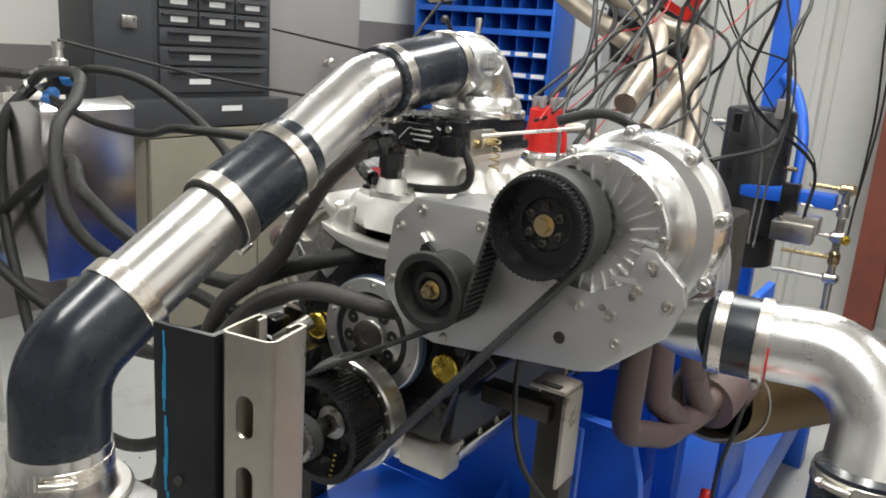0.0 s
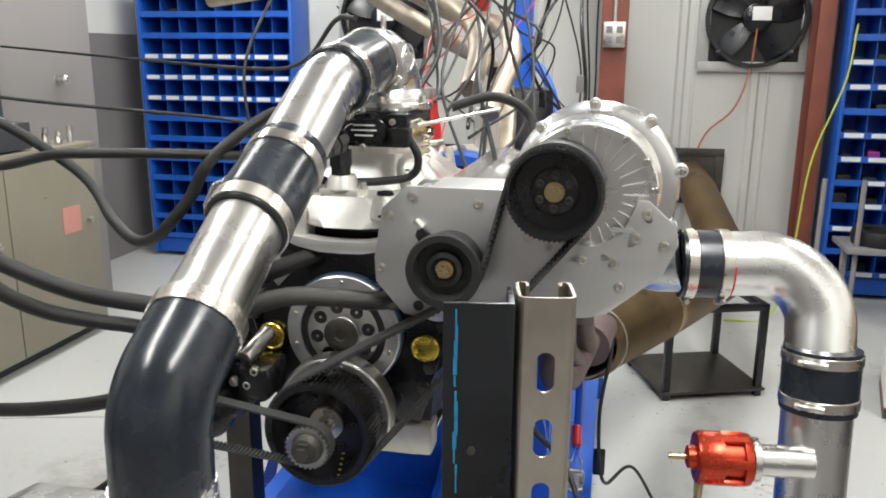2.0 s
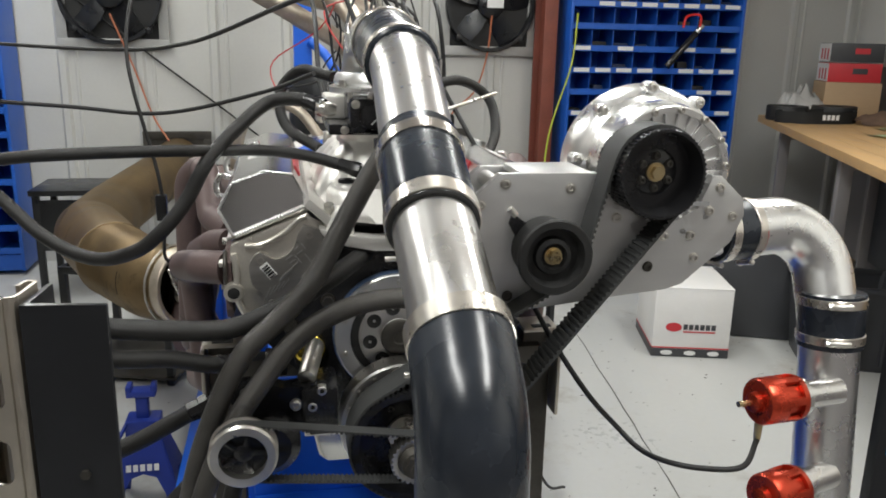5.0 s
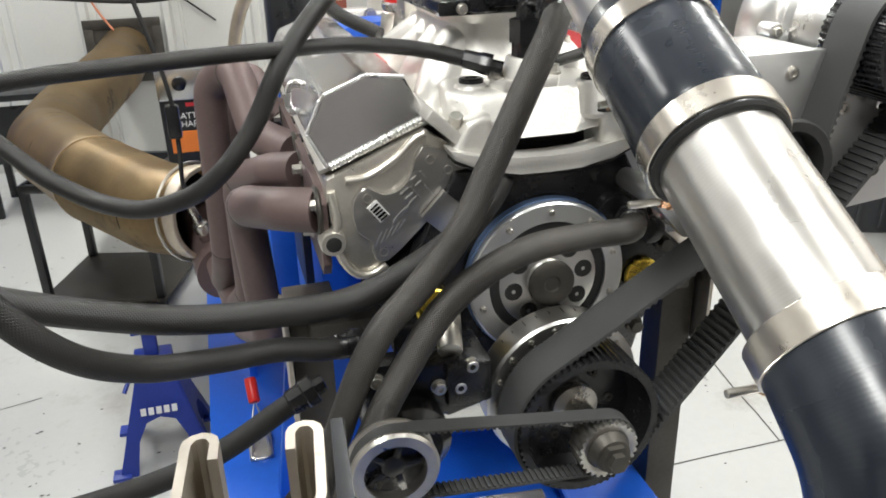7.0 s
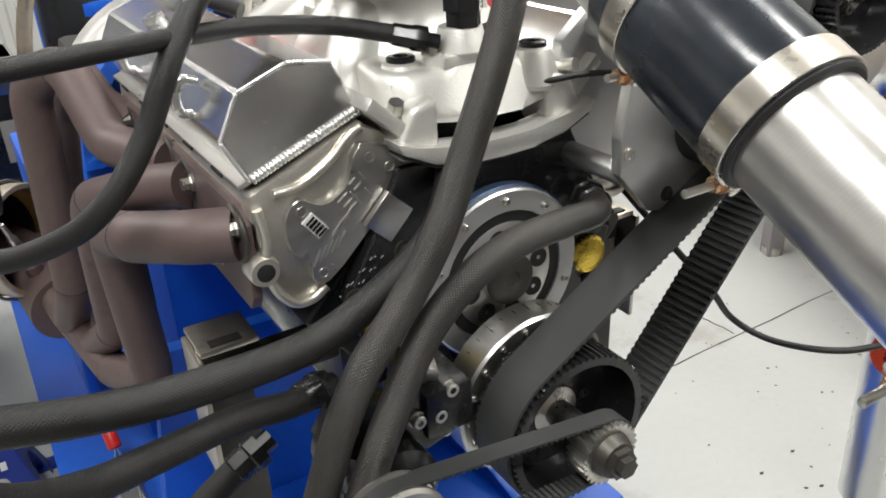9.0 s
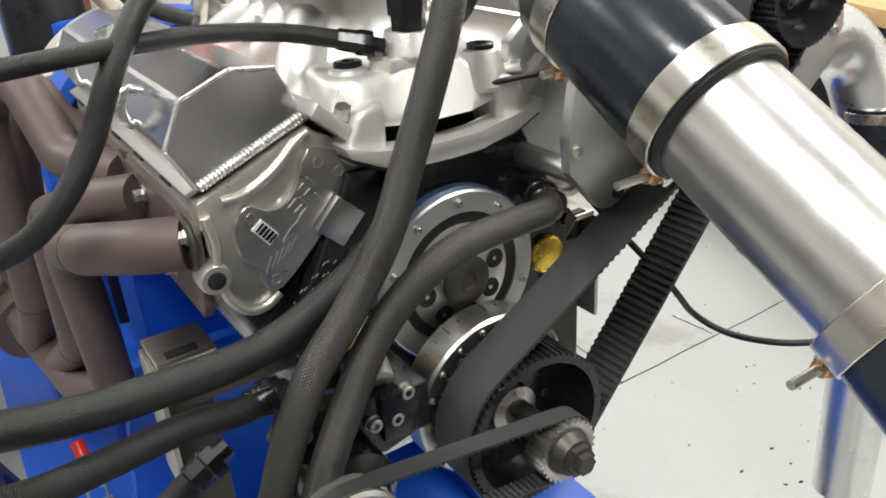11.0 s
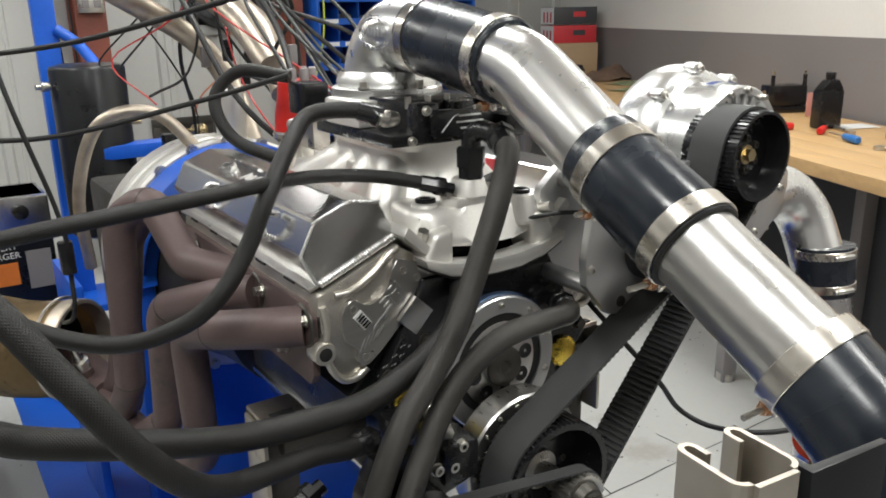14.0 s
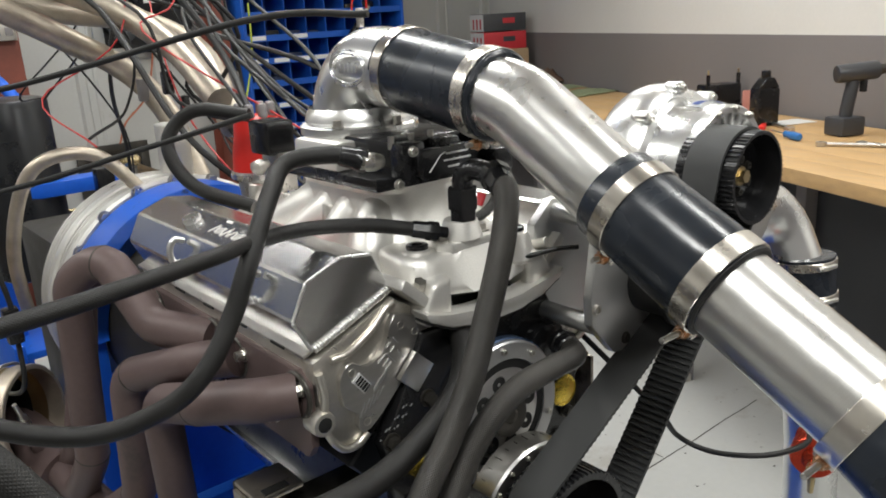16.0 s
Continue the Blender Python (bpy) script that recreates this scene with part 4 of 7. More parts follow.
lip_low = [(0.106, 1.170), (0.072, 1.154), (0.035, 1.148), (0.0, 1.147), (-0.035, 1.148), (-0.072, 1.154), (-0.106, 1.170)]
part("front_lip", xz(lip_top + lip_low, -0.033, -0.004, 0.003, seg=2), CAST, man)
part("lip_gasket", xz([(a, c - 0.0006) for a, c in lip_low[::-1]] + [(a, c - 0.0036) for a, c in lip_low], -0.030, -0.004, 0.0005, seg=1), RUBBER_AND_SHADE, man)
for s in (-1, 1):
    part("head_flange", xz([(-0.132 * s, 1.211), (-0.124 * s, 1.222), (-0.070 * s, 1.172), (-0.076 * s, 1.160)][::s], -0.018, 0.49, 0.004, seg=2), CAST, man)
    part("shoulder", prism([(0.0, 1.158), (0.0, 1.214), (0.026 * s, 1.206), (0.044 * s, 1.172), (0.040 * s, 1.158)][::s], (0.062 * s, -0.022, 0), (1, 0, 0), (0, 0, 1), (0, 0.10, 0), 0.008, seg=3), CAST, man)
part("water_crossover", prism([(-0.100, 0.010), (-0.080, -0.014), (-0.03, -0.022), (0.03, -0.022), (0.080, -0.014), (0.100, 0.010), (0.088, 0.08), (0.05, 0.115), (-0.05, 0.115), (-0.088, 0.08)], (0, 0, 1.184), (1, 0, 0), (0, 1, 0), (0, 0.020, 0.046), 0.016, seg=5), CAST, man)
for x, y in ((-0.067, 0.034), (0.061, 0.004)):
    part("plug_boss", cyl((x, y, 1.195), (x, y, 1.2345), 0.027, 0.019, 24, 0.006), CAST, man)
    part("pipe_plug", lathe([(0, 0.0135), (0.004, 0.0135), (0.005, 0.012), (0.005, 0.007), (0.0, 0.006), (0.0, 0)], (x, y, 1.2345), (0, 0, 1), 16), ANO, man)
for x, z in ((-0.096, 1.196), (0.094, 1.190)):
    part("manifold_bolt", hexbolt((x, 0.0, z), (0, -0.4, 0.9), 0.0075, 0.016), STEEL, man)
# plenum tower
b = bmesh.new()
lv = [(1.19, 0.100, 0.150), (1.225, 0.085, 0.140), (1.255, 0.072, 0.118), (1.285, 0.068, 0.108), (1.298, 0.080, 0.112)]
rings = []
for z, rx, ry in lv:
    ring = []
    for i in range(32):
        a = 2 * math.pi * i / 32
        ca, sa = math.cos(a), math.sin(a)
        e = 0.55
        ring.append(b.verts.new((rx * math.copysign(abs(ca) ** e, ca), 0.205 + ry * math.copysign(abs(sa) ** e, sa), z)))
    rings.append(ring)
for a, c in zip(rings, rings[1:]):
    for i in range(32):
        b.faces.new((a[i], a[(i + 1) % 32], c[(i + 1) % 32], c[i]))
b.faces.new(rings[-1])
part("plenum", b, CAST, man)
for s in (-1, 1):
    for k in range(4):
        yy = 0.09 + k * 0.105
        yt = 0.13 + k * 0.05
        part("runner", sweep(curve_points([(0.095 * s, yy + 0.01, 1.180), (0.078 * s, (yy + yt) / 2, 1.215), (0.052 * s, yt, 1.250), (0.03 * s, yt, 1.262)], 5), [0.030] * 5 + [0.031] * 5 + [0.032] * 6, 14), CAST, man)
        part("injector", cyl((0.080 * s, yy + 0.02, 1.215), (0.070 * s, yy + 0.02, 1.262), 0.008, 0.010, 14, 0.002), STEEL, man)
part("maker_decal", box((-0.030, 0.111, 1.248), (0.018, 0.002, 0.012), 0.0003), BLUEINK, man)
# thermostat housing
th = part("thermostat_housing", prism([(-0.040, 0.0), (-0.030, -0.02), (0.030, -0.02), (0.040, 0.0), (0.030, 0.022), (-0.030, 0.022)], (-0.012, 0.018, 1.228), (1, 0, 0), (0, 1, 0), (0, 0, 0.012), 0.003), CAST, engine, "cast aluminium thermostat housing")
part("neck", cyl((-0.012, 0.018, 1.238), (-0.012, 0.018, 1.262), 0.026, 0.021, 24, 0.003), CAST, th)
for x in (-0.044, 0.020):
    part("housing_bolt", hexbolt((x, 0.018, 1.240), (0, 0, 1), 0.007, 0.010), STEEL, th)
fit_ob = part("hose_fitting", cyl((-0.012, 0.012, 1.262), (-0.012, 0.012, 1.276), 0.0165, seg=6), ANO, engine, "black anodised hose fitting")
part("fitting_nut", cyl((-0.012, 0.012, 1.276), (-0.012, 0.012, 1.300), 0.019, seg=6), ANO, fit_ob)
part("fitting_elbow", sweep(fillet([(-0.012, 0.012, 1.296), (-0.012, 0.010, 1.326), (0.000, -0.032, 1.318)], 0.018), 0.0125, 16), ANO, fit_ob)

# throttle body
tb = thing("throttle_unit", "black anodised four-barrel throttle body with lettering plate", "throttle body", (0, 0.22, 1.298))
part("base", box((0, 0.225, 1.306), (0.165, 0.215, 0.016), 0.004), ANO, tb)
part("body", box((0.012, 0.225, 1.332), (0.130, 0.20, 0.046), 0.008), ANO, tb)
part("side_block", box((-0.066, 0.25, 1.332), (0.035, 0.10, 0.036), 0.006), CAST, tb, "bare cast side block")
for x in (-0.035, 0.02, 0.072):
    part("rib", box((x, 0.118, 1.327), (0.035, 0.03, 0.052), 0.007), ANO, tb)
pl = part("logo_plate", xz([(-0.038, 1.318), (-0.030, 1.308), (0.048, 1.308), (0.056, 1.318), (0.056, 1.336), (0.046, 1.344), (-0.030, 1.344), (-0.038, 1.336)], 0.094, 0.106, 0.003), ANO, tb)
for k, w in enumerate((0.034, 0.042, 0.03)):
    part("print_bar", box((0.022, 0.0935, 1.335 - k * 0.008), (w, 0.001, 0.0022)), LABEL, pl)
part("print_arc", sweep(curve_points([(-0.022, 0.0935, 1.316), (-0.012, 0.0935, 1.326), (-0.004, 0.0935, 1.334), (0.004, 0.0935, 1.337)], 4), 0.0007, 6), LABEL, pl)
for x, z in ((-0.06, 1.307), (0.07, 1.305), (-0.045, 1.345), (0.02, 1.300), (0.066, 1.340)):
    part("screw", capbolt((x, 0.105 if abs(x) > 0.05 else 0.094, z), (0, -1, 0), 0.0052, 0.006), STEEL, tb)
part("fuel_fitting", lathe([(0, 0.008), (0.01, 0.011), (0.02, 0.011), (0.024, 0.008), (0.03, 0.008), (0.03, 0)], (-0.072, 0.12, 1.335), (-1, -0.1, 0.1), 12), STEEL, tb)
part("throttle_arm", box((0.088, 0.16, 1.320), (0.008, 0.07, 0.04), 0.003), STEEL, tb)
part("linkage_rod", cyl((0.095, 0.15, 1.332), (0.21, 0.27, 1.352), 0.003, seg=10), STEEL, tb)
part("spring", sweep([(0.098 + 0.008 * math.cos(a * 0.9), 0.19 + 0.008 * math.sin(a * 0.9), 1.275 + a * 0.0016) for a in range(40)], 0.0014, 6), BRASS, tb, "brass return spring")
for k in range(2):
    part("arm_nut", hexbolt((0.0925, 0.14 + 0.04 * k, 1.32), (1, 0, 0), 0.006, 0.008), BRASS, tb)
part("sensor", box((0.083, 0.09, 1.318), (0.03, 0.03, 0.03), 0.004), ANO, tb)
for k in range(3):
    part("idle_screw", cyl((-0.05 + 0.03 * k, 0.128, 1.345), (-0.05 + 0.03 * k, 0.128, 1.36), 0.004, seg=10), STEEL, tb)

tb.location += V(-0.008, -0.045, 0)


# ---------- charge pipe ----------
HY = 0.233
A1, A2 = V(0, 0.113, 1.431), V(0.002, -0.030, 1.407)
B1, B2, C1, C2 = V(-0.004, -0.226, 1.307), V(-0.007, -0.320, 1.2565), V(-0.005, -0.454, 1.178), V(-0.008, -0.532, 1.020)
PR = 0.0438

hat = thing("air_hat", "polished cast aluminium air hat with an embossed oval badge", "air hat", (0, HY, 1.35))
hp = fillet([(0, HY + 0.002, 1.352), (0, HY + 0.002, 1.441), (0, 0.095, 1.428)], 0.062, 12)
part("elbow", sweep(hp, [0.062 - 0.012 * min(1, i / 12) for i in range(len(hp))], 40), POLISHED, hat)
part("flange", lathe([(0, 0.080), (0.010, 0.080), (0.012, 0.077), (0.012, 0.06)], (0, HY, 1.3505), (0, 0, 1), 40), POLISHED, hat)
part("collar", lathe([(0, 0.070), (0.006, 0.073), (0.014, 0.071), (0.022, 0.066)], (0, HY, 1.362), (0, 0, 1), 40), POLISHED, hat)
part("top_nipple", cyl((0, 0.212, 1.484), (0, 0.212, 1.508), 0.005, seg=12, bev=0.001), STEEL, hat)
for s in (-1, 1):
    o = V(0.0545 * s, 0.168, 1.437)
    b = sweep([o + V(0.001 * s, 0.036 * math.cos(a), 0.018 * math.sin(a)) for a in (2 * math.pi * i / 32 for i in range(33))], 0.0013, 6)
    sweep([o + V(0.0005 * s, 0.040 * math.cos(a), 0.022 * math.sin(a)) for a in (2 * math.pi * i / 32 for i in range(33))], 0.001, 6, b)
    part("oval_badge", b, POLISHED, hat)
    for k in range(5):
        part("badge_bar", box(o + V(0.0008 * s, (0.018 - 0.009 * k) * -s, 0), (0.002, 0.005, 0.011), 0.0006), MACHINED, hat)
for k in range(3):
    a = 0.6 + 1.1 * k
    part("stud_nut", hexbolt((0.074 * math.cos(a) * -1, HY - 0.074 * math.sin(a), 1.3625), (0, 0, 1), 0.006, 0.010), STEEL, hat)

charge = thing("charge_pipe", "brushed aluminium charge pipe joined by black silicone sleeves", "pipe", C2)


def seglen(p, q, a, b):
    d = (q - p).normalized()
    return p + d * a, q - d * b


d1 = (A2 - A1).normalized()
part("upper_sleeve", sweep([A1 + d1 * -0.020, A1, A2, A2 + d1 * 0.012], [0.0495, 0.0506, 0.0500, 0.0490], 48), SILICONE, charge, "black silicone sleeve")
clampband(charge, A1 - d1 * 0.004, d1, 0.0510, 0.017, V(0.7, 0, -0.7))
clampband(charge, A2 - d1 * 0.004, d1, 0.0503, 0.019)
bend = V(0.0, -0.072, 1.400)
up = fillet([A2 + d1 * -0.03, bend, B1 + (B1 - bend).normalized() * 0.05], 0.13, 12)
part("upper_tube", sweep(up, PR, 48), PIPE_ALU, charge)
d2 = (B2 - B1).normalized()
part("pipe_bead", ringtube(A2 + d1 * 0.006, A2 + d1 * 0.013, 0.0506, 0.043, 48, bev=0.003), SILICONE, charge)
part("middle_sleeve", sweep([B1 - d2 * 0.028, B1 - d2 * 0.026, B1 + d2 * 0.02, B2 - d2 * 0.02, B2 + d2 * 0.010, B2 + d2 * 0.012], [0.0470, 0.0482, 0.0490, 0.0498, 0.0486, 0.047], 48), SILICONE, charge, "black silicone sleeve")
clampband(charge, B1, d2, 0.0494, 0.018)
clampband(charge, B2, d2, 0.0496, 0.020)
# Ring drawn as the sleeve's dark rough end below the band.
part("sealing_cord", ringtube(B2 + d2 * 0.010, B2 + d2 * 0.0145, 0.0492, 0.043, 48, bev=0.002), RUBBER_AND_SHADE, charge)
d3 = (C1 - B2).normalized()
part("lower_tube", sweep([B2, C1 + d3 * 0.03], PR, 48), PIPE_ALU, charge)
clampband(charge, C1, d3, 0.0492, 0.021)
el = fillet([C1 - d3 * 0.010, C1 + d3 * 0.012, V(-0.008, -0.529, 1.127), C2 + V(0, 0, 0.01), C2 - V(0, 0, 0.012)], [0.3, 0.075, 0.3], 14)
part("silicone_elbow", sweep(el, 0.0489, 48), SILICONE, charge, "glossy black silicone elbow")
clampband(charge, C2, (0, 0, 1), 0.0500, 0.020, V(0.8, -0.6, 0))
for c, d, far in ((B1, d2, 0.030), (B2, d2, 0.046), (C1, d3, 0.046), (A2 - d1 * 0.004, d1, 0.030)):
    g = d.cross(V(1, 0, 0)).normalized()        # under the pipe
    g = -g if g.z > 0 else g
    p = c + g * 0.0548
    for x in (-0.008, 0.011):
        part("trunnion", cyl(p + V(x, 0, 0) - d * 0.010, p + V(x, 0, 0) + d * 0.010, 0.0048, seg=12, bev=0.001), BAND, charge, "clamp trunnion")
    part("t_bolt", cyl(p + V(0.014, 0, 0), p - V(far, 0, 0), 0.0030, seg=12, bev=0.0006), STEEL, charge, "long clamp T-bolt")
    b = hexbolt(p - V(0.0125, 0, 0), (-1, 0, 0), 0.0056, 0.009)
    part("clamp_nut", b, COPPER, charge, "copper-coloured clamp nut")

# intercooler the elbow plugs into, and its strut frame
ic = thing("intercooler_tank", "welded aluminium intercooler tank", "intercooler", (-0.02, -0.54, 0.55))
part("core_box", box((-0.02, -0.545, 0.745), (0.56, 0.16, 0.40), 0.006), SHEET_ALU, ic)
part("top_tank", prism([(-0.27, 0.945), (-0.20, 0.985), (0.17, 0.985), (0.25, 0.945)], (0, -0.62, 0), (1, 0, 0), (0, 0, 1), (0, 0.15, 0), 0.006), PIPE_ALU, ic)
part("inlet_cone", lathe([(0, 0.075), (0.012, 0.066), (0.03, 0.056), (0.05, 0.0508), (0.08, 0.0508), (0.08, 0)], (-0.008, -0.533, 0.962), (0, 0, 1), 40), PIPE_ALU, ic)
part("weld_ring", ringtube((-0.008, -0.533, 0.984), (-0.008, -0.533, 0.990), 0.0705, 0.05, 40, bev=0.003), STEEL, ic)


def strut_post(x, y, ztop, flip, turn, label, w=0.0413):
    """Slotted strut channel, its slotted web to the front, with a black steel angle beside it."""
    root = thing("strut_post", label, "post", (x, y, 0), "strut posts")
    t, lip, rc = 0.0026, 0.010, 0.007
    s = flip
    R = Matrix.Translation((x, y, 0)) @ Matrix.Rotation(turn, 4, "Z")
    # flanges and lips at the back; the web is built apart with its slots
    prof = [(rc - rc * math.sin(a), rc - rc * math.cos(a)) for a in (0, 0.4, 0.8, 1.2, math.pi / 2)]
    prof += [(lip / 2 - lip / 2 * math.cos(a), w - lip / 2 + lip / 2 * math.sin(a)) for a in (0, 0.5, 1.0, math.pi / 2, 2.1, 2.6, math.pi)] + [(lip, w - 0.012), (lip - t, w - 0.012)]
    prof += [(lip / 2 - (lip / 2 - t) * math.cos(a), w - lip / 2 + (lip / 2 - t) * math.sin(a)) for a in (math.pi, 2.1, math.pi / 2, 1.0, 0)]
    prof += [(rc - (rc - t) * math.sin(a), rc - (rc - t) * math.cos(a)) for a in (math.pi / 2, 1.2, 0.8, 0.4, 0)]
    for k in (0, 1):
        poly = [(s * (a if k == 0 else w - a) + s * 0.001, b) for a, b in prof]
        b2 = prism(poly, (0, 0, 0), (1, 0, 0), (0, 1, 0), (0, 0, ztop), 0)
        b2.transform(R)
        part("strut_flange", b2, STRUTM, root, "zinc strut flange", sharp=20)
    b2 = bmesh.new()
    z, n = ztop, 0
    while z > 0.45:
        z0 = z - (0.030 if n == 0 else 0.0508)
        zc = None if n == 0 else (z + z0) / 2
        a0, a1 = s * (0.001 + rc), s * (0.001 + w - rc)
        ring = [b2.verts.new((a, 0, q)) for a, q in ((a0, z0), (a1, z0), (a1, z), (a0, z))]
        ed = [b2.edges.new((ring[i], ring[(i + 1) % 4])) for i in range(4)]
        if zc is None:
            b2.faces.new(ring)
        else:
            c = (a0 + a1) / 2
            hole = [b2.verts.new((c + 0.0068 * math.cos(a), 0, zc + 0.0068 * math.sin(a) + (0.0085 if math.sin(a) >= 0 else -0.0085))) for a in (2 * math.pi * (i + 0.5) / 20 for i in range(20))]
            ed += [b2.edges.new((hole[i], hole[(i + 1) % 20])) for i in range(20)]
            bmesh.ops.triangle_fill(b2, use_beauty=True, use_dissolve=False, edges=ed)
        z, n = z0, n + 1
    bmesh.ops.remove_doubles(b2, verts=b2.verts[:], dist=1e-5)
    bmesh.ops.solidify(b2, geom=b2.faces[:], thickness=t)
    b2.transform(R)
    part("slotted_web", b2, STRUTM, root, "slotted zinc strut web", sharp=20)
    prof2 = [(0.0, 0), (0.050, 0), (0.050, 0.004), (0.004, 0.004), (0.004, 0.044), (0, 0.044)]
    poly = [(-s * (a + 0.001), b) for a, b in prof2]
    b2 = prism(poly, (0, -0.002, 0), (1, 0, 0), (0, 1, 0), (0, 0, ztop - 0.004), 0.0006)
    b2.transform(R)
    part("black_angle", b2, BLACKPAINT, root, "black painted steel angle", sharp=20)
    b2 = hexbolt((-s * 0.030, -0.002, ztop - 0.115), (0, -1, 0), 0.0034, 0.003, None, False)
    b2.transform(R)
    part("angle_bolt", b2, DARKSTEEL, root)
    b2 = box((0, 0.02, 0.006), (0.12, 0.12, 0.012), 0.002)
    b2.transform(R)
    part("foot_plate", b2, BLACKPAINT, root)
    if s > 0:
        for k in range(12):
            b2 = box((-0.0405 - 0.0022 * random.random(), -0.0024, ztop - 0.016 - 0.0115 * k), (0.0008 + 0.0022 * random.random(), 0.0006, random.choice((0.0135, 0.0150, 0.0080))))
            b2.transform(R)
            part("marker_stroke", b2, BLUEMARK, root, "blue marker stroke")
    return root


strut_post(0.338, -0.624, 1.281, 1, 0.18, "upright of strut channel and black angle with blue marker")
strut_post(-0.313, -0.630, 1.285, -1, -0.10, "upright of slotted strut channel and black steel angle", 0.037)
fr = thing("strut_frame_rail", "strut rail carrying the intercooler between two uprights", "rail", (0, -0.56, 0.53))
part("rail", box((0.0, -0.555, 0.525), (0.66, 0.041, 0.041), 0.003), STRUTM, fr)

# ---------- supercharger ----------
SX, SZ = 0.327, 1.274
sc = thing("supercharger", "polished centrifugal supercharger on a machined bracket", "supercharger", (0.34, 0.0, 1.08))
PLATE = [(0.122, 1.268), (0.088, 1.236), (0.076, 1.165), (0.078, 1.130), (0.118, 1.085), (0.165, 1.076), (0.375, 1.098), (0.400, 1.105), (0.470, 1.165), (0.487, 1.205), (0.483, 1.228), (0.445, 1.262), (0.432, 1.262), (0.415, 1.215), (0.378, 1.196), (0.335, 1.200), (0.285, 1.225), (0.262, 1.268)]
plate = part("bracket_plate", xz(PLATE, -0.107, -0.094, 0.0012), MACHINED, sc, "flat machined aluminium bracket plate")
part("rear_plate", xz([(0.122, 1.262), (0.09, 1.235), (0.08, 1.13), (0.118, 1.09), (0.20, 1.10), (0.25, 1.262)], -0.004, 0.009, 0.001), MACHINED, sc)
for x, z in ((0.13, 1.245), (0.100, 1.122), (0.235, 1.245)):
    part("spacer", cyl((x, -0.095, z), (x, -0.003, z), 0.012, seg=20, bev=0.001), MACHINED, sc)
part("spacer_bar", box((0.205, -0.050, 1.263), (0.10, 0.088, 0.010), 0.002), MACHINED, sc)
part("engine_arm", prism([(0.07, 1.20), (0.11, 1.235), (0.125, 1.225), (0.13, 1.10), (0.115, 1.085), (0.09, 1.11)], (0, 0.010, 0), (1, 0, 0), (0, 0, 1), (0, 0.012, 0), 0.002), MACHINED, sc)
part("arm_rod", cyl((0.095, -0.02, 1.215), (0.075, 0.03, 1.20), 0.007, seg=12), STEEL, sc)
for x, z in ((0.1315, 1.254), (0.085, 1.150), (0.223, 1.247), (0.469, 1.203), (0.432, 1.212), (0.406, 1.177), (0.415, 1.144), (0.365, 1.177), (0.345, 1.133), (0.14, 1.098), (0.292, 1.205), (0.445, 1.245), (0.180, 1.087), (0.098, 1.226)):
    part("plate_screw", capbolt((x, -0.107, z), (0, -1, 0), 0.0062, 0.0035), DARKSTEEL if (x, z) in ((0.14, 1.098), (0.345, 1.133)) else STEEL, plate)
part("slot_stud", cyl((0.137, -0.112, 1.222), (0.146, -0.112, 1.212), 0.005, seg=10), STEEL, plate)
part("maker_bar", box((0.415, -0.1075, 1.222), (0.030, 0.001, 0.006)), GREYINK, plate)
# gear case and volute
VXc, VZc = 0.378, 1.262
gc = part("gear_case", lathe([(-0.012, 0.0), (-0.012, 0.062), (-0.012, 0.088), (0.0, 0.092), (0.05, 0.094), (0.056, 0.10)], (VXc - 0.012, -0.082, VZc + 0.004), (0, 1, 0), 64), POLISHED, sc)
for i in range(26):
    a = 2 * math.pi * i / 26
    d = V(math.cos(a), 0, math.sin(a))
    part("cooling_fin", box(V(VXc - 0.012, -0.0965, VZc + 0.004) + d * 0.064, (0.034, 0.005, 0.0024), 0.0008, rot=Matrix.Rotation(-a, 3, "Y")), MACHINED, gc)
part("case_rim", ringtube(V(VXc - 0.012, -0.102, VZc + 0.004), V(VXc - 0.012, -0.085, VZc + 0.004), 0.0925, 0.082, 64, bev=0.002), POLISHED, gc)
for i in range(14):
    a = 2 * math.pi * i / 14 + 0.1
    part("case_screw", capbolt(V(VXc - 0.012, -0.102, VZc + 0.004) + V(math.cos(a), 0, math.sin(a)) * 0.087, (0, -1, 0), 0.0045, 0.005), STEEL, gc)
def curved_strip(name, a0, a1, ya, yb, rad, material, label=""):
    bb = bmesh.new()
    rows = []
    for i in range(13):
        a = a0 + (a1 - a0) * i / 12
        d = V(math.cos(a), 0, math.sin(a)) * rad
        rows.append([bb.verts.new(V(VXc - 0.012, y, VZc + 0.004) + d) for y in (ya, yb)])
    for p, q in zip(rows, rows[1:]):
        bb.faces.new((p[0], q[0], q[1], p[1]))
    bmesh.ops.solidify(bb, geom=bb.faces[:], thickness=0.0006)
    part(name, bb, material, gc, label)


curved_strip("maker_decal", 1.10, 1.85, -0.074, -0.048, 0.0952, LABEL, "white and blue maker's decal")
curved_strip("decal_bar", 1.14, 1.52, -0.071, -0.062, 0.0960, BLUEINK)
curved_strip("decal_bar", 1.56, 1.80, -0.068, -0.056, 0.0960, BLUEINK)
b = bmesh.new()   # spiral housing
ns, nr = 72, 20
rows = []
for i in range(ns + 1):
    a = 2 * math.pi * i / ns
    ang = math.radians(-60) + a          # cutwater below right, growing anticlockwise
    rt = 0.022 + 0.020 * (i / ns)
    rc = 0.098
    d = V(math.cos(ang), 0, math.sin(ang))
    rows.append([b.verts.new(V(VXc, 0.018, VZc) + d * (rc + rt * 0.72 * math.cos(q)) + V(0, 1, 0) * rt * 1.25 * math.sin(q)) for q in (2 * math.pi * k / nr for k in range(nr))])
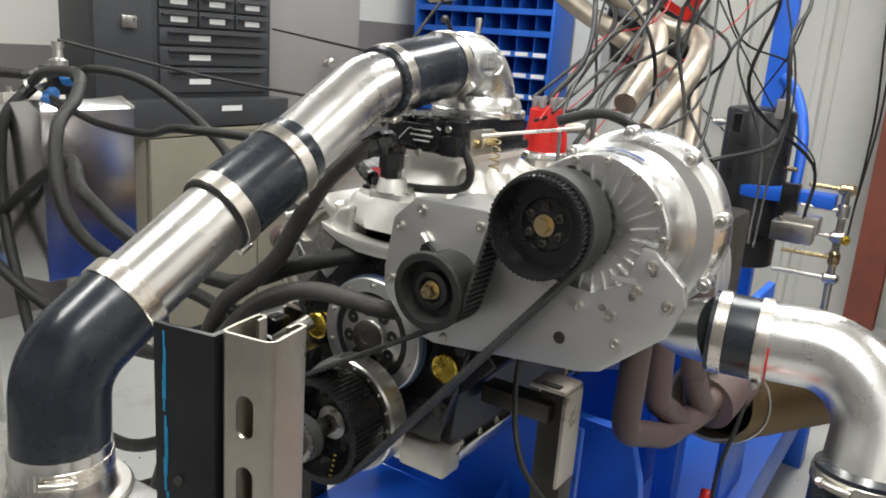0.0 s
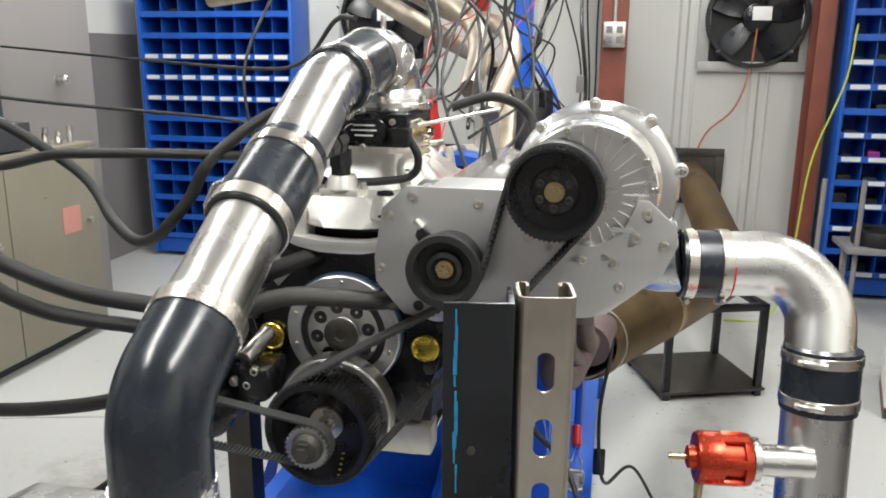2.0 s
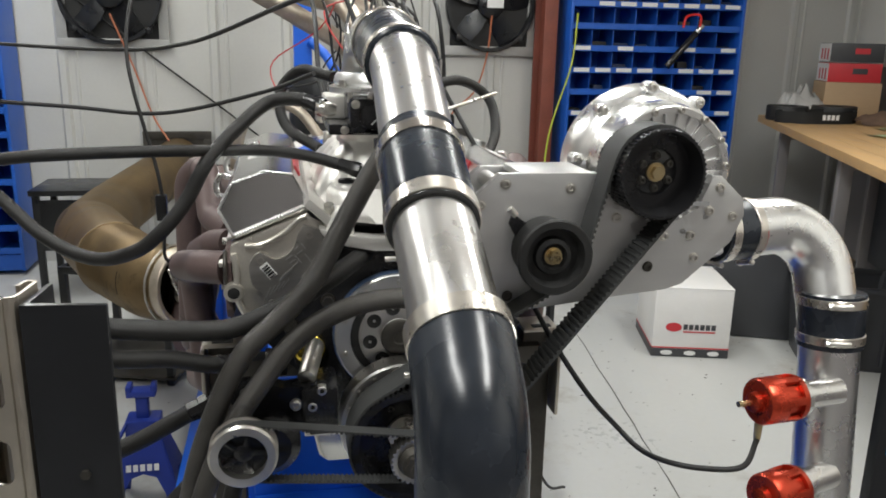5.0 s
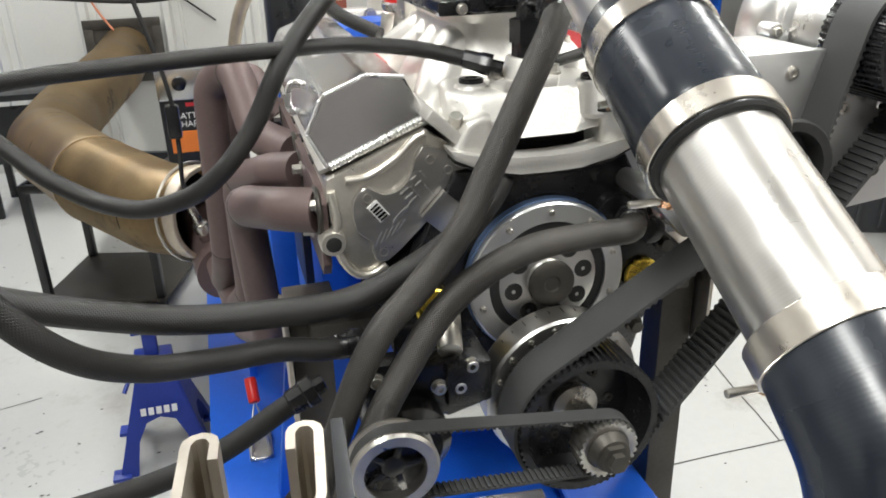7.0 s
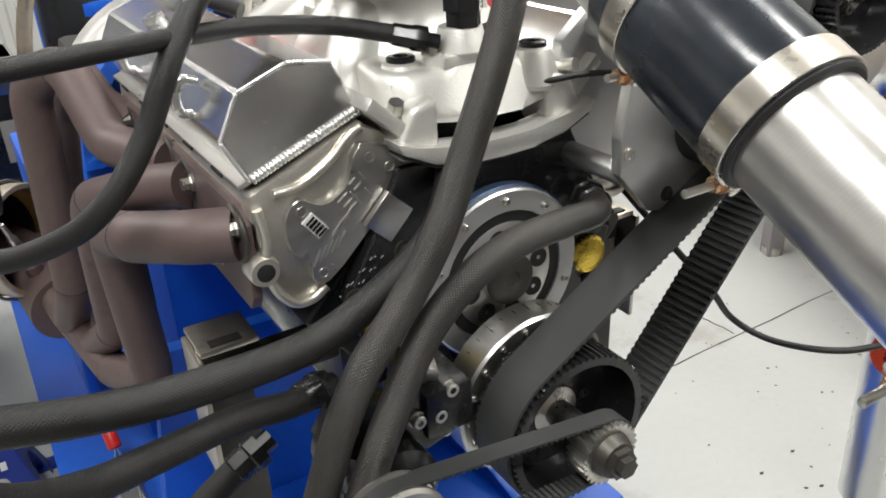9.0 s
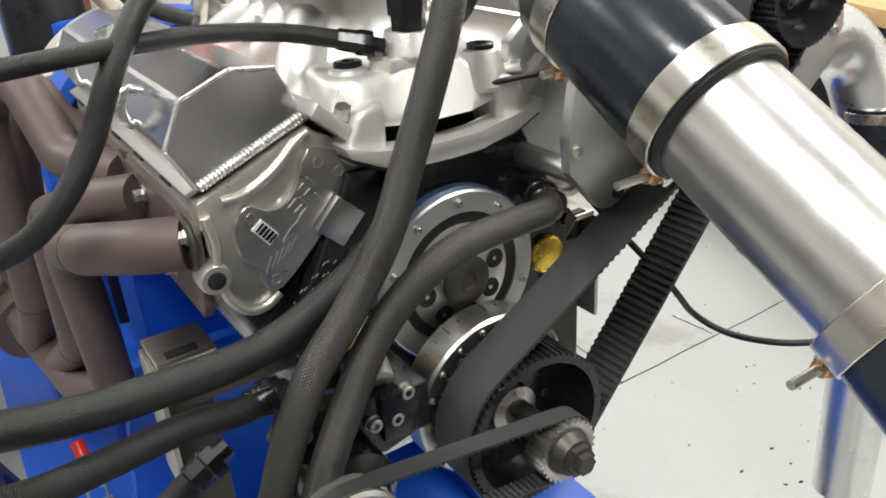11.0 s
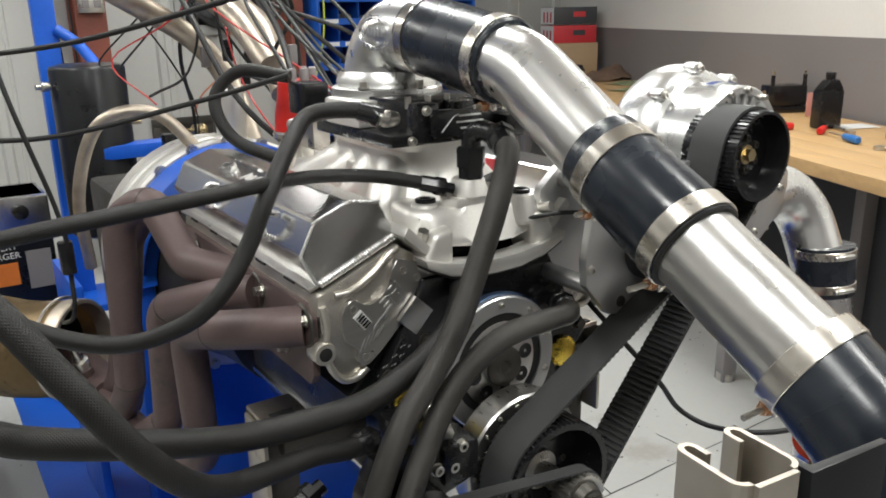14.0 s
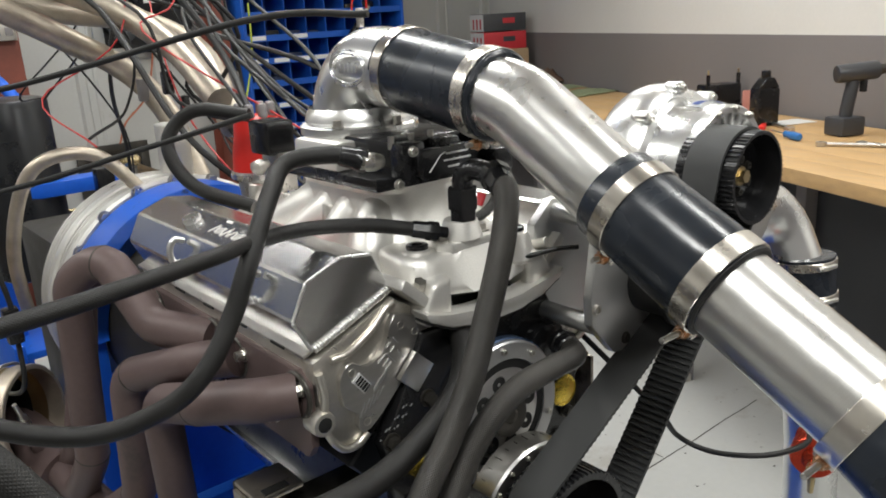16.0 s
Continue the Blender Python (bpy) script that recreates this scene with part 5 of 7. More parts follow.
for p, q in zip(rows, rows[1:]):
    for k in range(nr):
        b.faces.new((p[k], q[k], q[(k + 1) % nr], p[(k + 1) % nr]))
b.faces.new(rows[0])
b.faces.new(rows[-1])
vol = part("volute", b, POLISHED, sc, "polished spiral compressor housing")
part("volute_disc", lathe([(0, 0), (0, 0.095), (0.004, 0.108), (0.010, 0.112), (0.014, 0.110)], (VXc, -0.026, VZc), (0, 1, 0), 64), POLISHED, vol)
part("volute_back", lathe([(0, 0.05), (0.05, 0.05), (0.05, 0.062), (0.004, 0.075), (-0.03, 0.10)], (VXc, 0.05, VZc), (0, 1, 0), 48), POLISHED, vol)
for i in range(9):
    a = 2 * math.pi * i / 9 + 0.25
    d = V(math.cos(a), 0, math.sin(a))
    c = V(VXc, -0.022, VZc) + d * 0.116
    part("boss", cyl(c - V(0, 0.003, 0), c + V(0, 0.022, 0), 0.0090, seg=20, bev=0.002), POLISHED, vol)
    part("boss_screw", capbolt(c - V(0, 0.003, 0), (0, -1, 0), 0.0052, 0.005), STEEL, vol)
out = curve_points([(0.43, 0.012, 1.150), (0.465, 0.004, 1.148), (0.505, -0.010, 1.158)], 6)
part("outlet", sweep(out, [0.030 + 0.012 * i / 12 for i in range(13)], 32), POLISHED, sc)
# pulleys on the bracket
scp = cog_pulley(sc, "blower_pulley", (SX, SZ), 0.0600, -0.168, -0.084, 58, 0.030, None, 0.005, 0.0017)
scp["label"] = "black dished toothed blower pulley with six screws"
part("hub_plate", lathe([(0, 0.032), (0.004, 0.032), (0.006, 0.028), (0.006, 0)], (SX, -0.134, SZ), (0, -1, 0), 36), ANO, scp)
for i in range(6):
    a = 2 * math.pi * i / 6 + math.pi / 2
    part("hub_screw", capbolt((SX + 0.0215 * math.cos(a), -0.140, SZ + 0.0215 * math.sin(a)), (0, -1, 0), 0.0050, 0.005), DARKSTEEL, scp)
b = cyl((SX, -0.140, SZ), (SX, -0.144, SZ), 0.013, seg=20)
cyl((SX, -0.144, SZ), (SX, -0.152, SZ), 0.0090, seg=6, bm=b)
part("shaft_bolt", b, BRASS, scp, "gold zinc shaft bolt")
part("shaft", cyl((SX, -0.088, SZ), (SX, -0.07, SZ), 0.028, seg=28), MACHINED, scp)
IX, IZ = 0.187, 1.166
idl = part("idler_pulley", lathe([(0.070, 0), (0.070, 0.044), (0.002, 0.044), (0.002, 0.050), (0.0, 0.051), (-0.006, 0.051), (-0.008, 0.049), (-0.008, 0.040), (0.010, 0.036), (0.010, 0.026), (0.002, 0.024), (0.0, 0.018), (0.008, 0.016), (0.008, 0)], (IX, -0.158, IZ), (0, 1, 0), 48), RUBBER_AND_SHADE, sc, "matt black idler pulley")
b = cyl((IX, -0.148, IZ), (IX, -0.154, IZ), 0.012, seg=20)
cyl((IX, -0.154, IZ), (IX, -0.166, IZ), 0.009, seg=6, bm=b)
part("idler_bolt", b, BRASS, idl)
part("idler_arm", xz([(IX - 0.05, IZ + 0.035), (IX - 0.045, IZ + 0.05), (IX - 0.02, IZ + 0.03), (IX + 0.02, IZ + 0.02), (IX + 0.01, IZ - 0.02), (IX - 0.02, IZ - 0.02)], -0.114, -0.1075, 0.001), ANO, sc)


def belt(name, circles, y0, y1, thick, pitch, label, teeth_in=True):
    """Flat toothed belt round circles (x, z, radius, side): +1 the belt runs outside anticlockwise."""
    n = len(circles)
    pts = []
    arcs = []
    for i in range(n):
        (x1, z1, r1, s1), (x2, z2, r2, s2) = circles[i], circles[(i + 1) % n]
        dx, dz = x2 - x1, z2 - z1
        D = math.hypot(dx, dz)
        base = math.atan2(dz, dx)
        k = (s1 * r1 - s2 * r2) / D
        th = base - math.acos(max(-1, min(1, k)))
        nx, nz = math.cos(th), math.sin(th)
        arcs.append(((x1 + nx * r1 * s1, z1 + nz * r1 * s1), (x2 + nx * r2 * s2, z2 + nz * r2 * s2)))
    for i in range(n):
        p, q = arcs[i]
        m = max(2, int(math.hypot(q[0] - p[0], q[1] - p[1]) / (pitch / 2)))
        pts += [(p[0] + (q[0] - p[0]) * k / m, p[1] + (q[1] - p[1]) * k / m) for k in range(m)]
        x2, z2, r2, s2 = circles[(i + 1) % n]
        a0 = math.atan2(q[1] - z2, q[0] - x2)
        p2 = arcs[(i + 1) % n][0]
        a1 = math.atan2(p2[1] - z2, p2[0] - x2)
        da = (a1 - a0) % (2 * math.pi) if s2 > 0 else -((a0 - a1) % (2 * math.pi))
        m = max(2, int(abs(da) * r2 / (pitch / 2)))
        pts += [(x2 + r2 * math.cos(a0 + da * k / m), z2 + r2 * math.sin(a0 + da * k / m)) for k in range(m)]
    b = bmesh.new()
    N = len(pts)
    rings, frames = [], []
    for i in range(N):
        (ax, az), (bx, bz) = pts[i - 1], pts[(i + 1) % N]
        tx, tz = bx - ax, bz - az
        l = math.hypot(tx, tz) or 1
        nx, nz = tz / l, -tx / l            # outward for an anticlockwise run
        x, z = pts[i]
        frames.append(((x, z), (tx / l, tz / l), (nx, nz)))
        rings.append([b.verts.new((x + nx * e, y, z + nz * e)) for e, y in ((thick, y0), (thick, y1), (0, y1), (0, y0))])
    for i in range(N):
        a, c = rings[i], rings[(i + 1) % N]
        for k in range(4):
            b.faces.new((a[k], c[k], c[(k + 1) % 4], a[(k + 1) % 4]))
    root = thing(name, label, "belt", (circles[0][0], y0, circles[0][1]))
    part("band", b, BELT, root, sharp=25)
    tooth = None
    for (x, z), (tx, tz), (nx, nz) in frames[::2]:
        if tooth is None:
            o2 = part("tooth", box((0, 0, -0.0011), (pitch * 0.5, y1 - y0 - 0.001, 0.0026)), BELT, root)
            tooth = o2.data
        else:
            o2 = new("tooth", tooth)
            o2.parent = root
            o2.matrix_parent_inverse = Matrix.Translation(-root.location)
        o2.matrix_basis = Matrix(((tx, 0, nx, x), (0, 1, 0, (y0 + y1) / 2), (tz, 0, nz, z), (0, 0, 0, 1)))
    return root


belt("blower_belt", [(0, CZ, 0.0802, 1), (SX, SZ, 0.0602, 1), (IX, IZ, 0.0475, -1)], -0.150, -0.100, 0.0035, 0.008, "wide toothed black drive belt from crank to blower")
PSX, PSZ, PSY = -0.217, 0.931, -0.183
belt("pump_belt", [(PSX, PSZ, 0.038, 1), (0, CZ, 0.0322, 1)], PSY - 0.007, PSY + 0.011, 0.002, 0.006, "narrow toothed black belt to the pump")

# pump on the passenger side
pump = thing("oil_pump", "black anodised dry-sump pump with a bright grooved pulley", "pump", (PSX, -0.08, PSZ - 0.06))
pp = part("pulley", lathe([(0, 0.030), (0, 0.040), (0.003, 0.043), (0.006, 0.043), (0.008, 0.038), (0.022, 0.038), (0.024, 0.043), (0.027, 0.043), (0.03, 0.040), (0.03, 0.033), (0.004, 0.031), (0, 0.030)], (PSX, PSY - 0.014, PSZ), (0, 1, 0), 48), STEEL, pump, "bright steel grooved pulley")
part("pulley_web", lathe([(0, 0), (0, 0.033), (0.006, 0.033), (0.006, 0)], (PSX, PSY + 0.002, PSZ), (0, 1, 0), 36), ANO, pp)
for i in range(5):
    a = 2 * math.pi * i / 5
    part("web_spoke", box((PSX + 0.02 * math.cos(a), PSY - 0.001, PSZ + 0.02 * math.sin(a)), (0.022, 0.006, 0.007), 0.002, rot=Matrix.Rotation(-a, 3, "Y")), ANO, pp)
part("pulley_hub", cyl((PSX, PSY - 0.004, PSZ), (PSX, PSY + 0.03, PSZ), 0.012, seg=20, bev=0.002), ANO, pp)
part("pump_body", lathe([(0, 0), (0, 0.030), (0.01, 0.042), (0.03, 0.042), (0.032, 0.038), (0.05, 0.038), (0.052, 0.042), (0.10, 0.042), (0.11, 0.03), (0.11, 0)], (PSX + 0.03, PSY + 0.04, PSZ - 0.02), (0, 1, 0), 32), ANO, pump)
part("bracket", xz([(-0.24, 0.965), (-0.225, 0.99), (-0.19, 0.99), (-0.165, 0.975), (-0.13, 0.985), (-0.10, 0.97), (-0.10, 0.925), (-0.14, 0.915), (-0.175, 0.94), (-0.21, 0.935)], -0.105, -0.078, 0.004), ANO, pump)
part("bracket_foot", box((-0.118, -0.075, 0.955), (0.05, 0.075, 0.05), 0.006), ANO, pump)
for x, z in ((-0.150, 0.955), (-0.128, 0.952), (-0.115, 0.975), (-0.215, 0.975)):
    part("bracket_screw", capbolt((x, -0.105, z), (0, -1, 0), 0.0068, 0.008), STEEL, pump)
part("adjuster", cyl((-0.135, -0.10, 0.99), (-0.12, -0.04, 1.015), 0.013, seg=18, bev=0.002), STEEL, pump)
part("sensor_block", box((-0.175, -0.06, 1.0), (0.03, 0.035, 0.03), 0.004), ANO, pump)

# ---------- discharge pipe ----------
PR2 = 0.0455
dis = thing("discharge_pipe", "polished aluminium discharge pipe curving down from the blower", "pipe", (0.68, -0.11, 0.45))
o1 = V(0.505, -0.010, 1.158)
dd = V(1, 0.12, 0.0).normalized()
part("outlet_sleeve", sweep([o1 - dd * 0.008, o1 + dd * 0.055], 0.0480, 40), SILICONE, dis, "black silicone sleeve")
clampband(dis, o1 + dd * 0.004, dd, 0.0484, 0.014, V(0, 0, -1))
clampband(dis, o1 + dd * 0.050, dd, 0.0484, 0.014, V(0, -0.3, -1))
part("red_seal", ringtube(o1 + dd * 0.058, o1 + dd * 0.0605, 0.0465, 0.04, 40), RED, dis)
corner = V(0.690, 0.008, 1.166)
low = V(0.688, -0.10, 0.72)
P = fillet([o1 + dd * 0.03, corner, V(0.686, -0.070, 1.00), low, V(0.688, -0.11, 0.42)], [0.125, 0.3, 0.3], 14)
part("bend_tube", sweep(P, PR2, 40), POLISHED, dis)
d5 = (low - V(0.686, -0.070, 1.00)).normalized()
sA = V(0.6862, -0.062, 1.066)
part("lower_sleeve", sweep([sA, sA + d5 * 0.085], 0.0495, 40), SILICONE, dis, "black silicone sleeve")
clampband(dis, sA + d5 * 0.012, d5, 0.0498, 0.014, V(-0.4, -1, 0))
clampband(dis, sA + d5 * 0.070, d5, 0.0498, 0.014, V(-0.4, -1, 0))


def blow_off(c, axis, tilt):
    w = Vector(axis).normalized()
    root = thing("blow_off_valve", "red anodised blow-off valve with side windows", "valve", c, "blow-off valves")
    c = V(*c)
    part("stub", cyl(c - w * 0.075, c - w * 0.0, 0.021, seg=28), PIPE_ALU, root, "aluminium weld stub")
    part("stub_flange", ringtube(c - w * 0.006, c + w * 0.004, 0.030, 0.015, 32, bev=0.001), PIPE_ALU, root)
    body = part("body", lathe([(0.006, 0), (0.006, 0.034), (0.012, 0.0355), (0.016, 0.0355), (0.016, 0.028), (0.042, 0.028), (0.042, 0.0355), (0.070, 0.0355), (0.074, 0.033), (0.074, 0.016), (0.084, 0.015), (0.086, 0.010), (0.086, 0)], c, w, 40), REDANO, root)
    u, v, _ = basis(w)
    for i in range(6):
        a = 2 * math.pi * i / 6
        d = u * math.cos(a) + v * math.sin(a)
        t = w.cross(d)
        rot = Matrix((d, t, w)).transposed()
        part("pillar", box(c + w * 0.029 + d * 0.0325, (0.006, 0.012, 0.028), 0.001, rot=rot), REDANO, body)
    part("core", cyl(c + w * 0.012, c + w * 0.044, 0.022, seg=24), RUBBER_AND_SHADE, body)
    p = c + w * 0.08
    b = cyl(p, p + w * 0.028, 0.0045, seg=10)
    part("nipple", b, BRASS, root)
    q = c + w * 0.066 - V(0, 0, 0.036)
    part("side_fitting", cyl(q, q - V(0, 0, 0.030), 0.0065, 0.005, 10, 0.001), BRASS, root)
    return root


blow_off((0.600, -0.128, 0.925), (-1, -0.12, 0.0), 0)
blow_off((0.605, -0.150, 0.785), (-0.95, -0.3, 0.0), 0)

# ---------- headers ----------
RP = 0.0245


def header(sgn, label):
    root = thing("exhaust_header", label, "exhaust header", (-0.30 * sgn, 0.35, 0.62), "exhaust headers")
    s = sgn
    y0 = 0.0 if s > 0 else 0.022
    runs = [
        [(-0.242, 0.030, 1.112), (-0.275, 0.050, 1.110), (-0.312, 0.130, 1.090), (-0.316, 0.262, 1.046), (-0.303, 0.292, 0.825), (-0.335, 0.43, 0.775), (-0.360, 0.63, 0.765), (-0.375, 0.74, 0.772)],
        [(-0.242, 0.175, 1.112), (-0.275, 0.23, 1.098), (-0.318, 0.375, 1.046), (-0.320, 0.405, 0.85), (-0.342, 0.51, 0.775), (-0.368, 0.70, 0.785)],
        [(-0.242, 0.235, 1.118), (-0.286, 0.330, 1.122), (-0.303, 0.430, 1.205), (-0.342, 0.480, 1.165), (-0.352, 0.505, 0.88), (-0.362, 0.58, 0.79), (-0.378, 0.72, 0.80)],
        [(-0.242, 0.425, 1.112), (-0.268, 0.465, 1.135), (-0.280, 0.545, 1.172), (-0.306, 0.595, 1.10), (-0.325, 0.610, 0.95), (-0.345, 0.64, 0.82), (-0.372, 0.73, 0.79)],
    ]
    for k, pts in enumerate(runs):
        P = fillet([(x * s, y + y0, z) for x, y, z in pts], 0.048, 8)
        pipe = part("primary_pipe", sweep(P, RP, 24), HEADER, root)
        c = Vector(P[0])
        k2 = int(len(P) * 0.30)
        for q in (k2, int(len(P) * 0.68)):
            w = (Vector(P[q + 1]) - Vector(P[q])).normalized()
            part("pipe_seam", ringtube(Vector(P[q]) - w * 0.0012, Vector(P[q]) + w * 0.0012, RP + 0.0007, RP - 0.002, 24, bev=0.0005), DARKSTEEL, pipe)
        part("pipe_weld", ringtube(c - V(0.004 * s, 0, 0), c + V(0.002 * s, 0, 0), RP + 0.003, RP - 0.002, 24, bev=0.002), DARKSTEEL, pipe)
    part("collector", sweep(curve_points([(-0.358 * s, 0.66, 0.775), (-0.375 * s, 0.74, 0.785), (-0.398 * s, 0.86, 0.81 if s > 0 else 0.745)], 6), [0.058 - 0.010 * min(1, i / 9) for i in range(13)], 28), HEADER, root)
    if s > 0:
        q = V(-0.392, 0.70, 0.845)
        part("oxygen_sensor", lathe([(0, 0.011), (0.010, 0.011), (0.010, 0.014), (0.022, 0.014), (0.024, 0.009), (0.060, 0.008), (0.064, 0.005), (0.09, 0.004), (0.09, 0)], q, (-0.25, -0.25, 0.9), 12), STEEL, root, "steel oxygen sensor")
        part("sensor_bung", cyl(q - V(-0.006, -0.006, 0.022), q, 0.014, seg=16), HEADER, root)
    return root


header(1, "exhaust header of four heat-browned pipes")
header(-1, "exhaust header of heat-browned pipes on the blower side")


# ---------- test stand ----------
stand = thing("dyno_stand", "blue painted steel engine test stand with a deep tray", "test stand", (0, 1.3, 0))
part("deck", box((-0.03, 1.36, 0.325), (0.84, 1.72, 0.012), 0.003), BLUE, stand)
for x in (-0.36, 0.36):
    part("side_rail", box((x, 1.36, 0.25), (0.06, 1.72, 0.14), 0.006), BLUE, stand)
for y in (0.53, 1.36, 2.19):
    part("cross_beam", box((0, y, 0.24), (0.66, 0.06, 0.12), 0.005), BLUE, stand)
for x in (-0.36, 0.36):
    for y in (0.55, 2.15):
        part("stand_foot", box((x, y, 0.09), (0.10, 0.10, 0.18), 0.006), BLUE, stand)
part("front_pedestal", prism([(-0.32, 0.33), (0.32, 0.33), (0.28, 0.62), (0.25, 0.72), (-0.25, 0.72), (-0.28, 0.62)], (0, 0.52, 0), (1, 0, 0), (0, 0, 1), (0, 0.03, 0), 0.004), BLUE, stand)
part("front_tray", box((0, 0.15, 0.568), (0.462, 0.30, 0.014), 0.004), BLUE, stand, "scuffed blue shelf under the crank")
part("tray_wall", box((0, 0.309, 0.690), (0.462, 0.016, 0.232), 0.004), BLUE, stand)
part("tray_lip", box((0, 0.004, 0.548), (0.462, 0.008, 0.05), 0.002), BLUE, stand)
part("tray_rib", prism([(0.02, 0.575), (0.298, 0.575), (0.298, 0.66), (0.24, 0.62)], (0.090, 0, 0), (0, 1, 0), (0, 0, 1), (0.010, 0, 0), 0.002), BLUE, stand)
for x in (-0.12, 0.12):
    part("tray_leg", box((x, 0.26, 0.446), (0.05, 0.05, 0.232), 0.004), BLUE, stand)
part("tongue", box((-0.03, 0.235, 0.318), (0.78, 0.53, 0.025), 0.005), BLUE, stand)
part("tongue_apron", box((-0.03, -0.02, 0.27), (0.76, 0.02, 0.10), 0.004), BLUE, stand)
for x in (-0.24, 0.24):
    part("tongue_leg", box((x, 0.06, 0.152), (0.05, 0.05, 0.305), 0.005), BLUE, stand)
# arched shield round the flywheel
AC, AR = 0.93, 0.264
outer = [(AR * math.cos(a), AC + AR * math.sin(a)) for a in (math.pi * i / 28 for i in range(29))]
inner = [(0.212 * math.cos(a), AC + 0.212 * math.sin(a)) for a in (math.pi * (1 - i / 28) for i in range(29))]
b = None
for i in range(28):
    b = xz([outer[i], outer[i + 1], inner[27 - i], inner[28 - i]], 0.835, 0.93, 0, b)
bmesh.ops.remove_doubles(b, verts=b.verts, dist=1e-5)
part("arch_shield", b, BLUE, stand, "blue arched flywheel shield", sharp=30)
for s in (-1, 1):
    part("arch_leg", box((s * 0.238, 0.895, 0.63), (0.052, 0.07, 0.60), 0.004), BLUE, stand)
    part("rear_plate", box((s * 0.34, 1.12, 0.62), (0.02, 0.26, 0.58), 0.004), BLUE, stand)
part("flywheel_housing", lathe([(0, 0), (0, 0.208), (0.05, 0.208), (0.10, 0.19), (0.33, 0.17), (0.34, 0)], (0, 0.88, AC), (0, -1, 0), 48), DARKSTEEL, stand)
for s in (-1, 1):
    x = 0.258 * s
    post = part("front_post", box((x, 0.125, 0.485), (0.05, 0.05, 0.97), 0.004), DARKSTEEL, stand, "dark square steel post")
    part("post_plate", box((x, 0.125, 0.006), (0.14, 0.14, 0.012), 0.002), DARKSTEEL, post)
    part("post_angle", box((x - s * 0.002, 0.105, 0.974), (0.060, 0.060, 0.007), 0.002), STRUTM, post, "worn steel mounting angle")
    part("angle_side", box((x + s * 0.030, 0.10, 0.895), (0.006, 0.062, 0.15), 0.002), STRUTM, post, "worn steel mounting angle")
    part("mount_bar", box((s * 0.20, 0.10, 0.93), (0.12, 0.04, 0.03), 0.003), DARKSTEEL, post)
    part("angle_slot", box((x, 0.085, 0.9785), (0.032, 0.012, 0.002)), RUBBER_AND_SHADE, post)
# absorber behind the shield
ab = thing("absorber", "cream-grey cast dynamometer absorber drum with bolted rings", "absorber", (0, 0.8, 0.72), )
part("front_ring", lathe([(0, 0.20), (0, 0.264), (0.005, 0.270), (0.024, 0.270), (0.028, 0.264), (0.034, 0.2)], (0, 0.945, AC), (0, 1, 0), 64), CAST, ab)
part("drum", lathe([(0, 0.25)] + [(0.012 + 0.016 * k + e, q) for k in range(8) for e, q in ((0, 0.25), (0.003, 0.262), (0.010, 0.262), (0.013, 0.25))] + [(0.16, 0.25), (0.18, 0.15), (0.2, 0)], (0, 0.980, AC), (0, 1, 0), 64), CAST, ab)
part("rear_ring", lathe([(0, 0.2), (0, 0.262), (0.004, 0.266), (0.022, 0.266), (0.026, 0.26), (0.026, 0.2)], (0, 1.025, AC), (0, 1, 0), 64), CAST, ab)
for i in range(20):
    a = 2 * math.pi * i / 20
    part("ring_bolt", hexbolt((0.257 * math.cos(a), 0.945, AC + 0.265 * math.sin(a)), (0, -1, 0), 0.010, 0.012), STEEL, ab)
    part("drum_bolt", hexbolt((0.251 * math.cos(a), 1.090, AC + 0.251 * math.sin(a)), (math.cos(a), 0, math.sin(a)), 0.008, 0.010), STEEL, ab)
part("top_neck", cyl((0.05, 1.050, 1.16), (0.05, 1.050, 1.30), 0.035, seg=24, bev=0.004), CAST, ab)
part("pedestal", box((0, 1.090, 0.53), (0.30, 0.20, 0.42), 0.01), BLUE, ab)
part("rear_housing", box((0, 1.46, 0.72), (0.34, 0.44, 0.60), 0.02), DARKSTEEL, ab)

# mast, canister and instrument arm behind the absorber
mast = thing("stand_mast", "blue steel mast of the test stand", "mast", (-0.055, 2.80, 0.33))
part("column", box((-0.055, 2.80, 1.30), (0.085, 0.06, 1.95), 0.006), BLUE, mast)
part("foot", box((-0.055, 2.70, 0.315), (0.2, 0.3, 0.03), 0.004), BLUE, mast)
part("floor_leg", box((-0.055, 2.80, 0.15), (0.085, 0.06, 0.31), 0.006), BLUE, mast)
part("strap", sweep(curve_points([(-0.02, 2.765, 1.42), (0.06, 2.72, 1.34), (0.13, 2.60, 1.16), (0.14, 2.50, 0.85)], 6), 0.022, 10), BLUE, mast)
arm = part("swing_arm", box((0.16, 2.30, 0.99), (0.34, 0.10, 0.05), 0.006), BLUE, mast)
part("arm_clamp", box((0.26, 2.08, 0.93), (0.12, 0.08, 0.06), 0.005), STEEL, arm)
can = thing("fluid_canister", "tall black cylindrical fluid canister with hose fittings", "canister", (0.0, 2.38, 0.68))
part("shell", lathe([(0, 0), (0, 0.122), (0.006, 0.130), (0.605, 0.130), (0.615, 0.124), (0.622, 0.10), (0.626, 0)], (0.0, 2.38, 0.68), (0, 0, 1), 40), BLACKPAINT, can)
part("bracket", box((0.0, 2.63, 1.05), (0.10, 0.28, 0.20), 0.004), BLACKPAINT, can)
part("side_fitting", lathe([(0, 0.012), (0.02, 0.012), (0.02, 0.018), (0.04, 0.018), (0.045, 0.01), (0.06, 0.01), (0.06, 0)], (-0.12, 2.37, 1.23), (-1, -0.2, 0), 12), STEEL, can)
